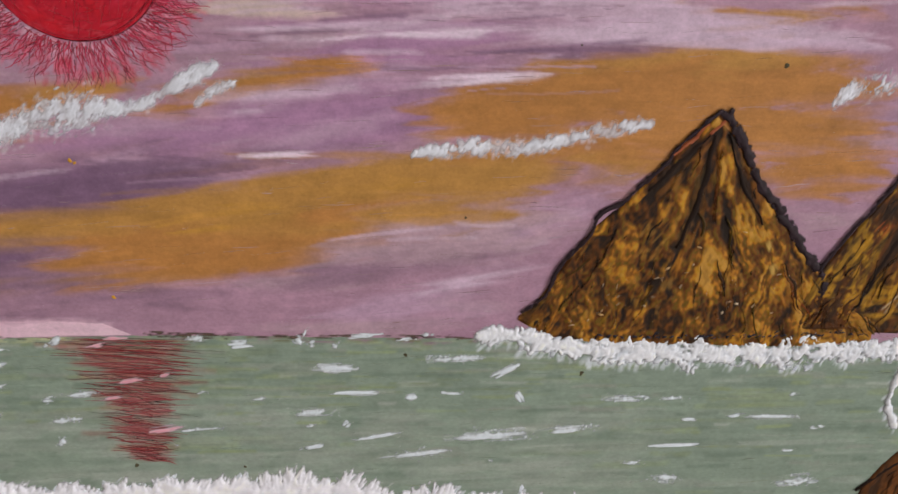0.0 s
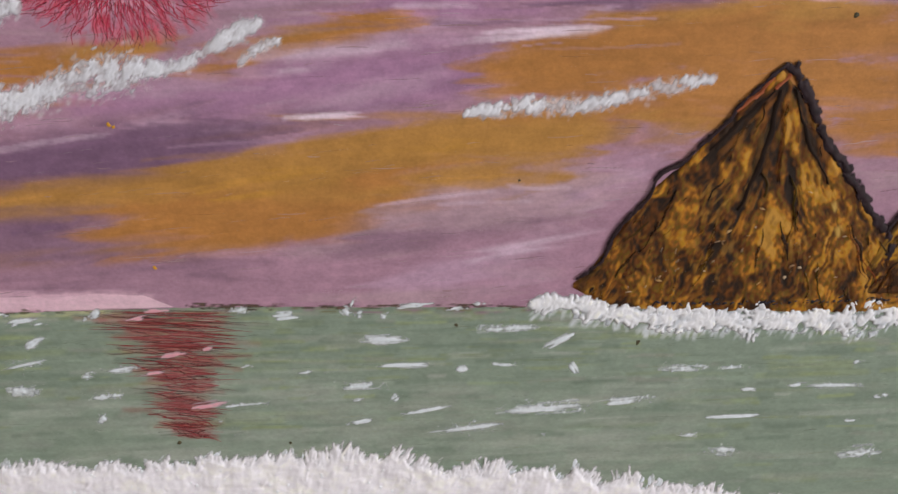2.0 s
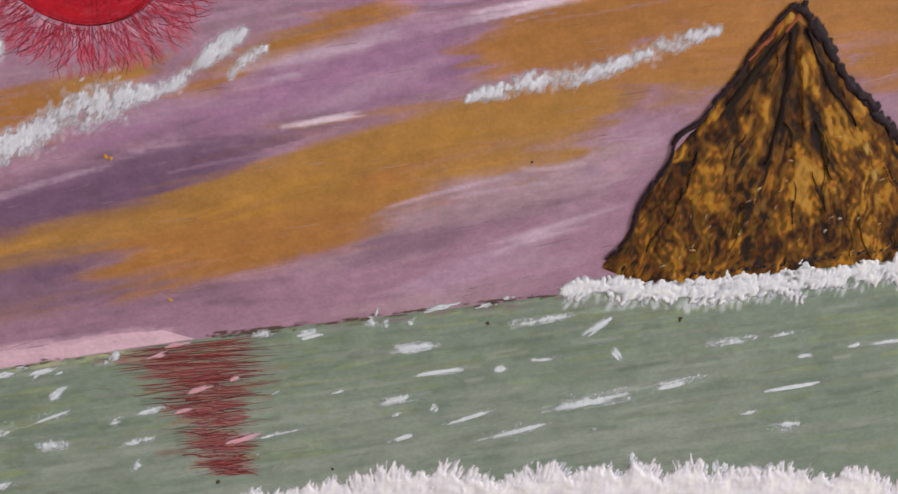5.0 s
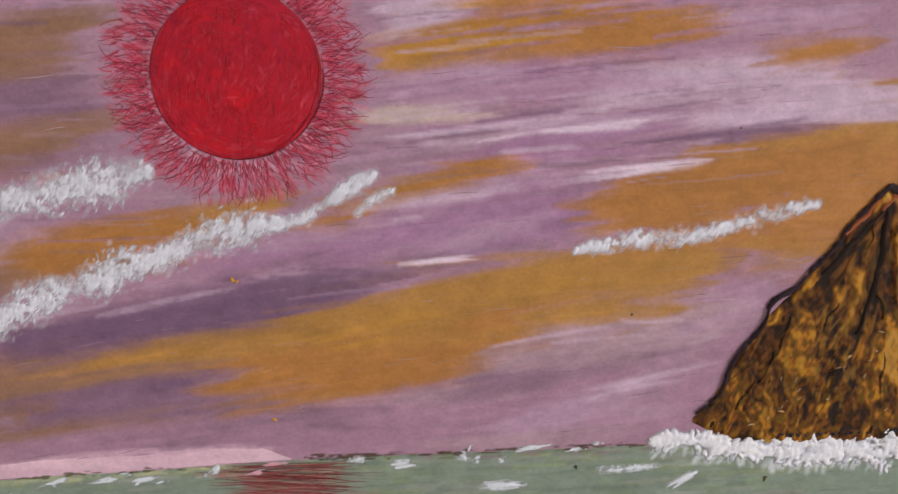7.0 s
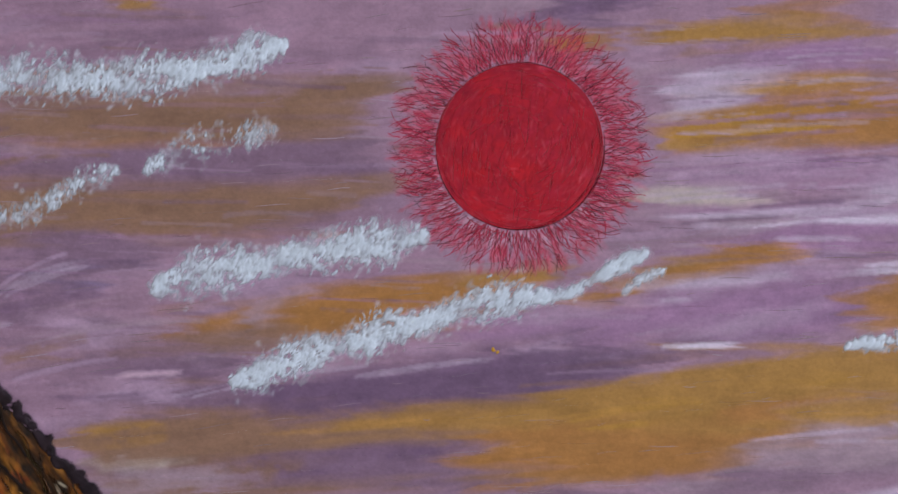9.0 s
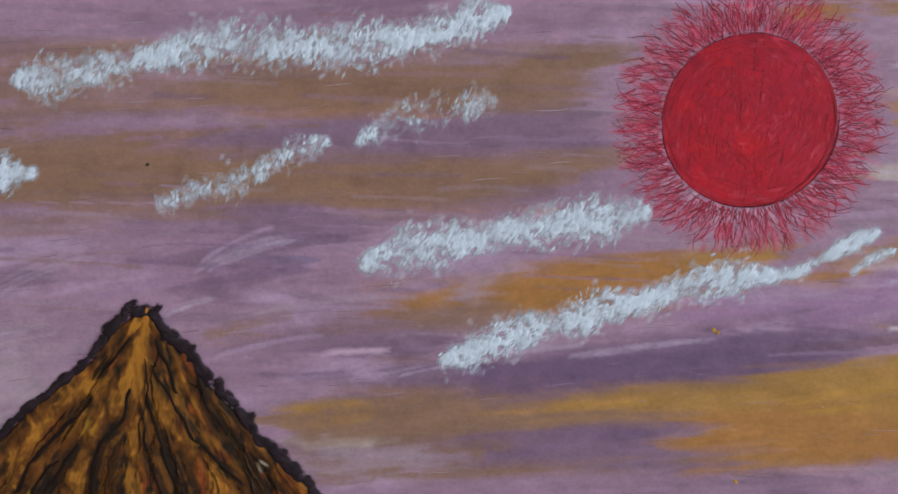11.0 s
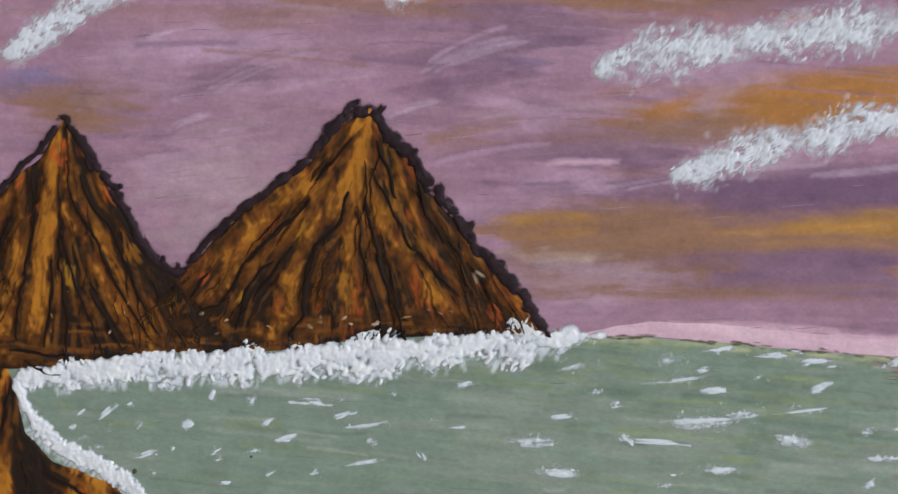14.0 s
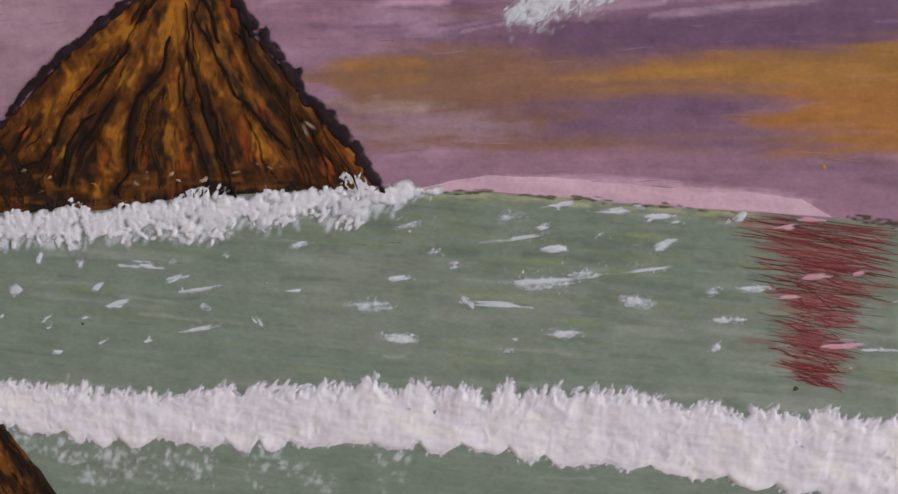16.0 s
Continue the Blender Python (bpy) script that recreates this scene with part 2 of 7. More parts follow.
def band(wash, paint, u0, v0, u1, v1, width, count, alpha):
    """One passage of colour: many overlapping strokes of a flat brush along a line."""
    length = math.hypot(u1 - u0, v1 - v0)
    du, dv = (u1 - u0) / length, (v1 - v0) / length
    small = width < 1.2
    for _ in range(count):
        fringe = not small and rng.random() < 0.3
        off = 0 if small else rng.normal(0, 0.5 if fringe else 0.25) * width
        run = length * (rng.uniform(0.6, 1.0) if small else rng.uniform(0.25, 0.75))
        at = rng.uniform(0, length - run)
        w = width * rng.uniform(0.5, 1.0) if small else min(width * 0.8, rng.uniform(1.2, 4.2))
        a = rng.normal(0, 0.035)
        x0, y0 = u0 + du * at - dv * off, v0 + dv * at + du * off
        wash.stroke(x0, y0, x0 + (du - dv * a) * run, y0 + (dv + du * a) * run, w, PAINT[paint] * rng.uniform(0.93, 1.07),
                    alpha * rng.uniform(0.4, 0.85) * (0.55 if fringe else 1.0), bow=rng.normal(0, 0.05 if small else 0.35))


class Strokes:
    """Gathers ribbons of paint into one mesh; each ribbon is a low ridge with tapering ends."""

    def __init__(self):
        self.verts, self.faces = [], []

    def ribbon(self, pts, widths, h=0.08, ridge=0.08):
        pts, w = np.asarray(pts, float), np.asarray(widths, float)
        d = np.gradient(pts, axis=0)
        d /= np.linalg.norm(d, axis=1)[:, None] + 1e-9
        n = np.stack([-d[:, 1], d[:, 0]], 1) * w[:, None] / 2
        k, b = len(pts), len(self.verts)
        for q, (c, m) in enumerate(zip(pts, n)):
            top = h + ridge * w[q] / max(w.max(), 1e-9)
            self.verts += [P(*(c - m), h * 0.3), P(*c, top), P(*(c + m), h * 0.3)]
        for q in range(k - 1):
            i = b + 3 * q
            self.faces += [(i, i + 3, i + 4, i + 1), (i + 1, i + 4, i + 5, i + 2)]

    def dab(self, u, v, length, width, angle, h=0.1, ridge=0.12, bend=0.15, n=5):
        s = np.linspace(-0.5, 0.5, n)
        a = radians(angle)
        b = rng.normal(0, bend) * length * (0.25 - s * s)
        x, y = s * length, b
        w = width * np.sqrt(np.clip(1 - (2 * s * 0.97) ** 2, 0.03, 1)) * rng.uniform(0.75, 1.15, n)
        self.ribbon(np.stack([u + x * math.cos(a) - y * math.sin(a), v + x * math.sin(a) + y * math.cos(a)], 1), w, h, ridge)

    def part(self, name, material, parent, label=""):
        return mesh_part(name, self.verts, self.faces, material, parent, label)


def wiggly(points, wiggle=0.35, step=0.7):
    """A hand-drawn line through a few points."""
    pts = np.asarray(points, float)
    run = np.r_[0, np.cumsum(np.hypot(*np.diff(pts, axis=0).T))]
    s = np.arange(0, run[-1] + step, step)
    seed = rng.random() * 300
    x, y = np.interp(s, run, pts[:, 0]), np.interp(s, run, pts[:, 1])
    return np.stack([x + wiggle * 2 * (soft_noise(s * 0.6 + seed, 3.3) - 0.5), y + wiggle * 2 * (soft_noise(s * 0.6 + seed, 8.8) - 0.5)], 1)


def relief_between(name, u0, u1, step, rows, top, bottom, height, colour_of, material, parent, label=""):
    """A raised skin of paint between a lower and an upper edge, thin at its rim."""
    u = np.arange(u0, u1 + step / 2, step)
    zt, zb = top(u), bottom(u)
    zt = np.maximum(zt, zb + 0.02)
    s = np.linspace(0, 1, rows)[:, None]
    vv = zb[None, :] + (zt - zb)[None, :] * s
    uu = np.broadcast_to(u[None, :], vv.shape)
    col, thick = colour_of(uu, vv)
    room = np.minimum(vv - zb, zt - vv)
    rim = np.clip(room / 0.8, 0, 1)
    h = 0.03 + (height(uu, vv) + thick) * np.sqrt(rim)
    return mesh_part(name, world_of(uu, vv, h), grid_faces(rows, len(u)), material, parent, label, col.reshape(-1, 3))


def box_mesh(bm, x0, x1, y0, y1, z0, z1):
    m = Matrix.Translation(((x0 + x1) / 2, (y0 + y1) / 2, (z0 + z1) / 2)) @ Matrix.Diagonal((x1 - x0, y1 - y0, z1 - z0, 1))
    return bmesh.ops.create_cube(bm, size=1, matrix=m)


def boxes(name, items, material, bevel=0.0, parent=None):
    bm = bmesh.new()
    for it in items:
        box_mesh(bm, *it)
    if bevel:
        bmesh.ops.bevel(bm, geom=bm.edges[:], offset=bevel, segments=2, affect="EDGES")
    me = bpy.data.meshes.new(name)
    bm.to_mesh(me)
    bm.free()
    me.materials.append(material)
    ob = new(name, me)
    ob.parent = parent
    return ob


# ---- unseen room added to close the place, with an opening for the area lamp ----
def structure(ob, label, category):
    return tagged(ob, label, category, kind="structure")


structure(boxes("floor", [(-1.8, 1.8, -2.6, 0.1, -0.1, 0.0)], mat_floor), "brown boarded floor of the plain room", "floor")
structure(boxes("ceiling", [(-1.8, 1.8, -2.6, 0.1, 2.6, 2.7)], mat_wall), "plain off-white painted ceiling", "ceiling")
structure(boxes("wall_north", [(-1.8, 1.8, 0.003, 0.1, 0.0, 2.6)], mat_wall), "plain off-white wall behind the painting", "wall")
structure(boxes("wall_west", [(-1.9, -1.8, -2.6, 0.1, 0.0, 2.6)], mat_wall), "plain off-white painted side wall", "wall")
structure(boxes("wall_east", [(1.8, 1.9, -0.85, 0.1, 0.0, 2.6), (1.8, 1.9, -2.6, -2.25, 0.0, 2.6), (1.8, 1.9, -2.25, -0.85, 0.0, 1.1),
                              (1.8, 1.9, -2.25, -0.85, 2.5, 2.6)], mat_wall), "plain off-white wall with an assumed large window opening", "wall")
structure(boxes("wall_south", [(-1.8, 1.8, -2.6, -2.5, 0.0, 2.6)], mat_wall), "plain off-white painted end wall", "wall")

# ---- the painting ----
painting = tagged(new("painting"), "acrylic seascape painting of a red sunset on paper", "painting")
bm = bmesh.new()
box_mesh(bm, -0.158, 0.178, 0.0002, 0.003, 1.336, 1.528)
me = bpy.data.meshes.new("paper_sheet")
bm.to_mesh(me)
bm.free()
me.materials.append(mat_paper)
sheet_ob = new("paper_sheet", me)
sheet_ob.parent = painting
tagged(sheet_ob, "white paper sheet under the paint")

# sky
sky = Wash(-157, 177, 2, 127, 0.3, PAINT["mauve"])
for _ in range(900):
    u, v, l = rng.uniform(-157, 177), rng.uniform(2, 127), rng.uniform(8, 30)
    sky.stroke(u, v, u + l, v + l * rng.uniform(-0.02, 0.14), rng.uniform(1.5, 5),
               PAINT[("mauve", "lavender", "dusk", "mauve", "rosegrey")[rng.integers(5)]] * rng.uniform(0.94, 1.06), rng.uniform(0.15, 0.5))
band(sky, "tan", -131.1, 78.9, -19.0, 83.9, 9.5, 26, .8)
band(sky, "tan", -144.7, 74.9, -96.1, 77.4, 12.9, 16, .8)
band(sky, "tan", -126.2, 65.6, -11.8, 71.4, 6.0, 26, .75)
band(sky, "orange", -87.2, 67.0, -13.5, 72.1, 2.6, 8, .5)
band(sky, "mauve", -91.8, 81.0, -70.6, 82.1, 4.3, 5, .5)
band(sky, "lilac", -81.4, 73.9, -61.9, 75.3, 2.6, 8, .8)
band(sky, "dusk", -61.8, 75.1, -16.4, 76.0, 4.3, 10, .6)
band(sky, "lavender", -145.0, 68.8, -133.3, 68.6, 22.4, 14, .7)
band(sky, "mauve", -141.2, 54.1, -52.6, 62.2, 10.3, 26, .7)
band(sky, "dusk", -91.5, 59.8, -54.4, 63.8, 5.2, 8, .5)
band(sky, "lavender", -132.0, 52.0, -88.8, 57.4, 5.2, 10, .7)
band(sky, "lavender", -109.3, 43.6, -88.7, 55.7, 1.7, 4, .6)
band(sky, "mauve", -118.5, 39.3, -86.7, 46.9, 9.5, 16, .6)
band(sky, "rosegrey", -120.5, 31.7, -88.4, 38.6, 9.5, 16, .7)
band(sky, "rosegrey", -115.9, 24.4, -95.5, 29.8, 5.2, 8, .5)
band(sky, "dusk", -88.7, 53.9, -52.2, 57.1, 5.2, 8, .5)
band(sky, "lavender", -71.1, 54.2, -48.3, 62.5, 1.9, 5, .6)
band(sky, "ochre", -81.3, 42.8, -63.7, 46.7, 2.6, 6, .35)
band(sky, "tan", -137.9, 44.4, -110.2, 47.1, 4.3, 10, .7)
band(sky, "orange", -47.5, 50.5, 3.3, 60.2, 4.7, 20, .8)
band(sky, "mauve", -76.2, 49.4, -47.6, 53.1, 7.8, 10, .6)
band(sky, "lavender", -74.3, 46.0, -38.2, 52.8, 1.9, 6, .5)
band(sky, "lavender", -56.5, 42.7, -35.0, 45.6, 1.7, 5, .6)
band(sky, "tan", -55.5, 40.1, -33.7, 39.9, 4.3, 8, .5)
band(sky, "lavender", -42.4, 40.6, -33.9, 43.0, 0.9, 4, .6)
band(sky, "plum", -42.3, 39.3, 5.1, 47.1, 4.3, 20, .75)
band(sky, "ochre", -60.3, 32.4, 6.0, 40.6, 5.6, 26, .75)
band(sky, "plum", -56.5, 28.1, 1.1, 34.4, 5.2, 16, .5)
band(sky, "dusk", -50.3, 28.6, -0.2, 31.6, 5.2, 14, .6)
band(sky, "lavender", -53.7, 26.5, -45.1, 29.9, 5.2, 8, .4)
band(sky, "mauve", -49.8, 22.1, 7.7, 28.6, 5.2, 12, .7)
band(sky, "mauve", -76.0, 95.9, -11.5, 99.5, 9.5, 20, .6)
band(sky, "ochre", -56.8, 99.1, -44.8, 100.2, 3.1, 6, .8)
band(sky, "lavender", -23.1, 91.5, -9.4, 90.5, 5.2, 8, .5)
band(sky, "plum", 7.7, 102.0, 20.3, 100.9, 4.3, 8, .8)
band(sky, "ochre", 18.0, 97.7, 38.5, 100.7, 2.2, 8, .8)
band(sky, "orange", 38.3, 102.5, 60.1, 103.4, 5.2, 8, .6)
band(sky, "lilac", 26.5, 94.6, 60.6, 98.1, 3.4, 10, .75)
band(sky, "pale", 26.6, 93.3, 43.8, 95.2, 1.0, 5, .8)
band(sky, "pale", 27.8, 87.6, 47.5, 91.0, 3.4, 8, .7)
band(sky, "gold", 26.8, 90.4, 61.0, 94.1, 3.1, 9, .75)
band(sky, "gold", 27.3, 83.8, 61.4, 89.2, 3.9, 14, .85)
band(sky, "orange", 29.0, 82.6, 61.7, 85.9, 2.6, 8, .7)
band(sky, "tan", -71.5, 82.5, -9.2, 86.3, 5.2, 14, .7)
band(sky, "orange", -71.5, 78.2, -14.2, 82.6, 2.6, 8, .5)
band(sky, "dusk", -71.5, 74.7, -12.3, 78.9, 3.4, 12, .8)
band(sky, "tan", -71.5, 67.7, -13.8, 73.3, 6.0, 16, .8)
band(sky, "dusk", -75.0, 61.4, -49.2, 63.6, 10.3, 12, .75)
band(sky, "dusk", -36.1, 67.0, -10.2, 70.0, 3.4, 8, .6)
band(sky, "lavender", 27.6, 79.6, 61.9, 83.8, 6.0, 12, .7)
band(sky, "pale", 27.9, 75.2, 48.6, 77.5, 2.1, 8, .55)
band(sky, "cream", 29.5, 75.9, 47.8, 76.6, 1.4, 6, .45)
band(sky, "lavender", 27.4, 70.3, 62.9, 73.4, 2.2, 8, .7)
band(sky, "streak", 56.4, 73.4, 62.8, 74.0, 0.6, 3, .65)
band(sky, "streak", 47.4, 72.0, 62.9, 73.4, 0.4, 3, .43)
band(sky, "orange", -50.8, 49.4, 16.8, 62.1, 4.5, 26, .85)
band(sky, "ochre", -4.5, 60.4, 21.1, 63.1, 1.9, 8, .7)
band(sky, "orange", 19.5, 60.8, 53.4, 69.5, 2.6, 10, .75)
band(sky, "orange", -53.4, 49.3, -31.3, 53.2, 2.6, 8, .6)
band(sky, "mauve", -62.5, 55.0, -44.7, 57.7, 5.2, 8, .6)
band(sky, "mauve", -64.1, 44.2, -35.6, 47.6, 5.2, 10, .7)
band(sky, "pale", -52.9, 43.5, -44.4, 44.0, 0.9, 4, .5)
band(sky, "lavender", -16.1, 45.6, 25.1, 52.9, 1.9, 8, .6)
band(sky, "pale", -14.4, 46.0, -3.9, 47.7, 1.0, 5, .7)
band(sky, "lilac", 27.5, 56.5, 63.8, 63.7, 6.0, 16, .6)
band(sky, "plum", 37.6, 57.1, 63.9, 62.4, 2.9, 8, .7)
band(sky, "pale", 28.5, 54.4, 35.2, 55.9, 0.8, 3, .6)
band(sky, "streak", 26.9, 51.9, 40.4, 53.6, 0.9, 3, .61)
band(sky, "plum", -40.7, 39.7, 26.3, 48.6, 5.2, 24, .85)
band(sky, "plum", -5.6, 45.8, 27.9, 49.5, 3.4, 10, .8)
band(sky, "ochre", -60.4, 32.6, 27.6, 41.1, 5.2, 22, .75)
band(sky, "gold", -21.1, 38.8, -8.8, 39.9, 0.5, 3, .7)
band(sky, "ochre", 26.5, 45.1, 64.8, 53.0, 7.8, 24, .8)
band(sky, "ochre", 0.2, 34.5, 64.8, 44.7, 4.3, 20, .75)
band(sky, "plum", -20.8, 30.5, 0.2, 35.0, 4.0, 12, .75)
band(sky, "orange", 0.4, 31.4, 65.0, 42.6, 3.4, 14, .6)
band(sky, "mauve", -15.5, 70.4, -3.3, 59.6, 6.0, 6, .4)
band(sky, "lilac", 29.5, 70.5, 69.7, 73.2, 3.4, 14, .75)
band(sky, "lilac", 32.7, 73.4, 67.8, 74.8, 1.7, 6, .5)
band(sky, "streak", 55.2, 73.1, 65.3, 73.8, 0.5, 3, .58)
band(sky, "pale", 45.9, 73.3, 69.4, 75.7, 1.7, 6, .5)
band(sky, "pale", 69.5, 74.5, 119.8, 76.4, 3.4, 14, .75)
band(sky, "lavender", 70.8, 70.7, 96.2, 72.3, 1.7, 6, .7)
band(sky, "pale", 71.7, 70.5, 87.4, 71.7, 0.6, 3, .6)
band(sky, "plum", 71.0, 68.6, 95.2, 73.1, 1.0, 6, .55)
band(sky, "streak", 63.5, 65.9, 72.7, 67.7, 0.8, 3, .68)
band(sky, "pale", 51.5, 64.5, 64.3, 66.2, 0.9, 4, .8)
band(sky, "lavender", 37.8, 65.9, 61.5, 68.6, 3.4, 10, .65)
band(sky, "ochre", 19.6, 63.5, 52.9, 69.1, 2.2, 8, .55)
band(sky, "lilac", 26.2, 58.2, 57.7, 61.6, 4.3, 14, .7)
band(sky, "plum", 38.0, 57.3, 58.8, 59.4, 2.6, 8, .6)
band(sky, "pale", 25.3, 58.6, 36.3, 59.9, 0.7, 4, .5)
band(sky, "dusk", -14.6, 43.5, 25.2, 49.3, 5.5, 20, .8)
band(sky, "plum", -14.5, 44.4, 26.1, 49.7, 5.2, 16, .7)
band(sky, "plum", 15.0, 48.9, 57.1, 58.9, 2.2, 8, .5)
band(sky, "ochre", 57.2, 56.7, 96.7, 69.7, 5.2, 14, .7)
band(sky, "orange", 58.5, 62.9, 121.8, 68.2, 9.5, 34, .9)
band(sky, "ochre", 60.5, 60.4, 112.6, 72.6, 3.1, 14, .7)
band(sky, "orange", 62.3, 59.6, 125.0, 55.4, 8.6, 24, .85)
band(sky, "orange", 112.7, 54.9, 126.2, 50.6, 4.3, 8, .8)
band(sky, "ochre", 26.1, 48.4, 80.1, 53.4, 6.0, 24, .9)
band(sky, "ochre", 5.2, 40.4, 79.8, 48.6, 6.0, 30, .9)
band(sky, "orange", 1.6, 36.0, 59.8, 46.6, 5.2, 20, .6)
band(sky, "gold", 17.3, 39.8, 45.4, 46.2, 2.6, 10, .6)
band(sky, "gold", -2.5, 39.2, 20.8, 42.7, 3.4, 10, .5)
band(sky, "orange", 1.4, 33.6, 38.5, 36.4, 4.3, 18, .85)
band(sky, "orange", 0.4, 31.2, 24.2, 32.7, 2.6, 8, .8)
band(sky, "ochre", 70.7, 46.9, 78.6, 43.3, 3.4, 6, .75)
band(sky, "tan", -15.3, 37.0, 6.0, 38.5, 3.8, 10, .7)
band(sky, "plum", -15.7, 32.8, -0.2, 35.0, 4.3, 12, .75)
band(sky, "tan", -16.1, 29.4, 1.1, 29.7, 2.6, 7, .7)
band(sky, "mauve", -16.5, 25.9, 33.2, 28.3, 4.3, 18, .75)
band(sky, "rosegrey", 33.2, 31.4, 75.6, 36.3, 8.6, 26, .7)
band(sky, "dusk", 33.2, 27.3, 64.8, 31.0, 5.2, 14, .4)
band(sky, "mauve", 9.7, 24.4, 70.9, 26.4, 4.3, 18, .7)
band(sky, "lavender", 60.6, 36.0, 78.5, 44.3, 4.3, 10, .5)
band(sky, "rosegrey", 65.2, 25.8, 78.0, 32.3, 5.2, 10, .6)
band(sky, "dusk", -7.9, 25.1, 33.3, 24.3, 2.6, 10, .5)
band(sky, "pale", 73.5, 38.3, 81.7, 41.4, 1.7, 4, .4)
band(sky, "rosegrey", 119.6, 41.4, 127.1, 46.6, 5.2, 8, .7)
band(sky, "orange", 25.8, 84.6, 55.9, 90.2, 5.2, 14, .75)
band(sky, "gold", 26.6, 83.0, 56.0, 87.0, 2.6, 9, .8)
band(sky, "orange", 52.6, 87.0, 77.2, 88.5, 5.2, 12, .7)
band(sky, "lavender", 66.9, 89.4, 104.6, 90.9, 5.2, 10, .7)
band(sky, "mauve", 29.0, 78.9, 64.6, 82.8, 5.2, 14, .6)
band(sky, "pale", 56.2, 79.5, 105.6, 80.8, 7.8, 22, .55)
band(sky, "orange", 87.2, 82.6, 105.2, 85.5, 4.3, 9, .75)
band(sky, "ochre", 95.2, 80.5, 105.8, 79.1, 1.7, 4, .5)
band(sky, "pale", 75.4, 75.1, 106.0, 77.4, 4.3, 12, .6)
band(sky, "pinkw", -32.7, 22.7, 11.7, 22.3, 1.7, 8, .5)
band(sky, "tan", -136.4, 66.5, -52.6, 72.0, 7.8, 26, .9)
band(sky, "tan", -134.6, 63.2, -80.6, 65.5, 6.0, 18, .85)
band(sky, "tan", -97.9, 65.3, -48.0, 67.4, 5.2, 16, .85)
band(sky, "ochre", -75.6, 68.3, -48.3, 69.8, 3.4, 8, .5)
band(sky, "dusk", -148.3, 68.5, -137.3, 67.3, 7.8, 12, .8)
band(sky, "lavender", -148.8, 56.2, -138.5, 57.7, 13.8, 14, .7)
band(sky, "lilac", -79.3, 72.6, -60.2, 74.4, 2.2, 8, .7)
band(sky, "slate", -139.8, 46.0, -122.0, 50.3, 5.2, 14, .7)
band(sky, "tan", -138.0, 41.5, -118.3, 43.4, 5.2, 14, .85)
band(sky, "lavender", -116.5, 54.2, -107.4, 56.6, 2.2, 6, .6)
band(sky, "pale", -114.6, 55.4, -109.2, 56.5, 1.2, 4, .7)
band(sky, "dusk", -108.2, 47.3, -90.5, 54.6, 2.9, 12, .8)
band(sky, "lavender", -104.6, 46.6, -92.2, 52.8, 1.6, 6, .7)
band(sky, "pale", -109.1, 42.0, -103.2, 44.0, 1.0, 4, .7)
band(sky, "mauve", -90.2, 46.7, -68.3, 60.3, 5.2, 14, .7)
band(sky, "lilac", -85.0, 49.8, -68.1, 57.0, 2.6, 8, .6)
band(sky, "dusk", -81.8, 55.2, -51.6, 62.2, 3.4, 10, .6)
band(sky, "rosegrey", -121.1, 31.6, -93.5, 40.2, 7.8, 22, .85)
band(sky, "lavender", -118.3, 35.6, -100.9, 42.4, 3.4, 8, .6)
band(sky, "rosegrey", -111.7, 25.8, -96.9, 31.7, 5.2, 12, .7)
band(sky, "dusk", -122.0, 38.1, -110.0, 42.6, 4.3, 10, .7)
band(sky, "lavender", -93.9, 50.0, -80.0, 54.5, 2.6, 8, .5)
band(sky, "lavender", -70.9, 48.1, -50.8, 53.0, 3.4, 10, .6)
band(sky, "dusk", -72.2, 41.8, -58.7, 46.4, 3.4, 8, .5)
band(sky, "lavender", -149.8, 34.1, -140.0, 36.7, 10.3, 10, .6)
band(sky, "slate", -149.3, 45.3, -143.5, 46.6, 5.2, 6, .5)
band(sky, "plum", -14.7, 42.1, 10.6, 45.2, 3.1, 12, .8)
band(sky, "plum", 2.1, 44.9, 25.2, 49.7, 3.1, 10, .7)
band(sky, "lilac", 10.9, 51.9, 32.9, 56.2, 3.4, 10, .6)
band(sky, "lavender", 6.5, 47.8, 27.8, 53.4, 2.1, 8, .6)
band(sky, "lilac", 39.6, 61.3, 58.5, 62.9, 3.4, 10, .7)
band(sky, "pale", 32.8, 67.4, 49.4, 70.2, 1.2, 5, .6)
band(sky, "orange", 10.1, 34.8, 41.2, 39.4, 4.3, 14, .7)
band(sky, "gold", 27.8, 43.8, 38.3, 46.0, 1.4, 6, .7)
band(sky, "gold", 38.3, 46.0, 59.5, 50.4, 1.7, 6, .5)
band(sky, "lavender", 38.6, 33.5, 51.3, 35.7, 2.6, 6, .5)
band(sky, "dusk", 59.2, 29.9, 74.1, 33.2, 3.4, 8, .5)
band(sky, "pale", 32.9, 59.7, 39.7, 60.9, 0.7, 3, .6)
band(sky, "dusk", -71.6, 94.4, -35.3, 97.7, 5.2, 12, .6)
band(sky, "plum", -53.8, 74.7, -29.4, 75.9, 2.6, 8, .5)
band(sky, "slate", -71.4, 58.0, -51.8, 60.9, 6.0, 10, .6)
band(sky, "plum", -67.9, 58.2, -49.2, 62.8, 5.2, 10, .5)
band(sky, "mauve", -58.0, 53.5, -42.0, 56.1, 4.3, 8, .6)
band(sky, "dusk", -26.6, 41.9, -5.6, 45.8, 2.6, 8, .7)
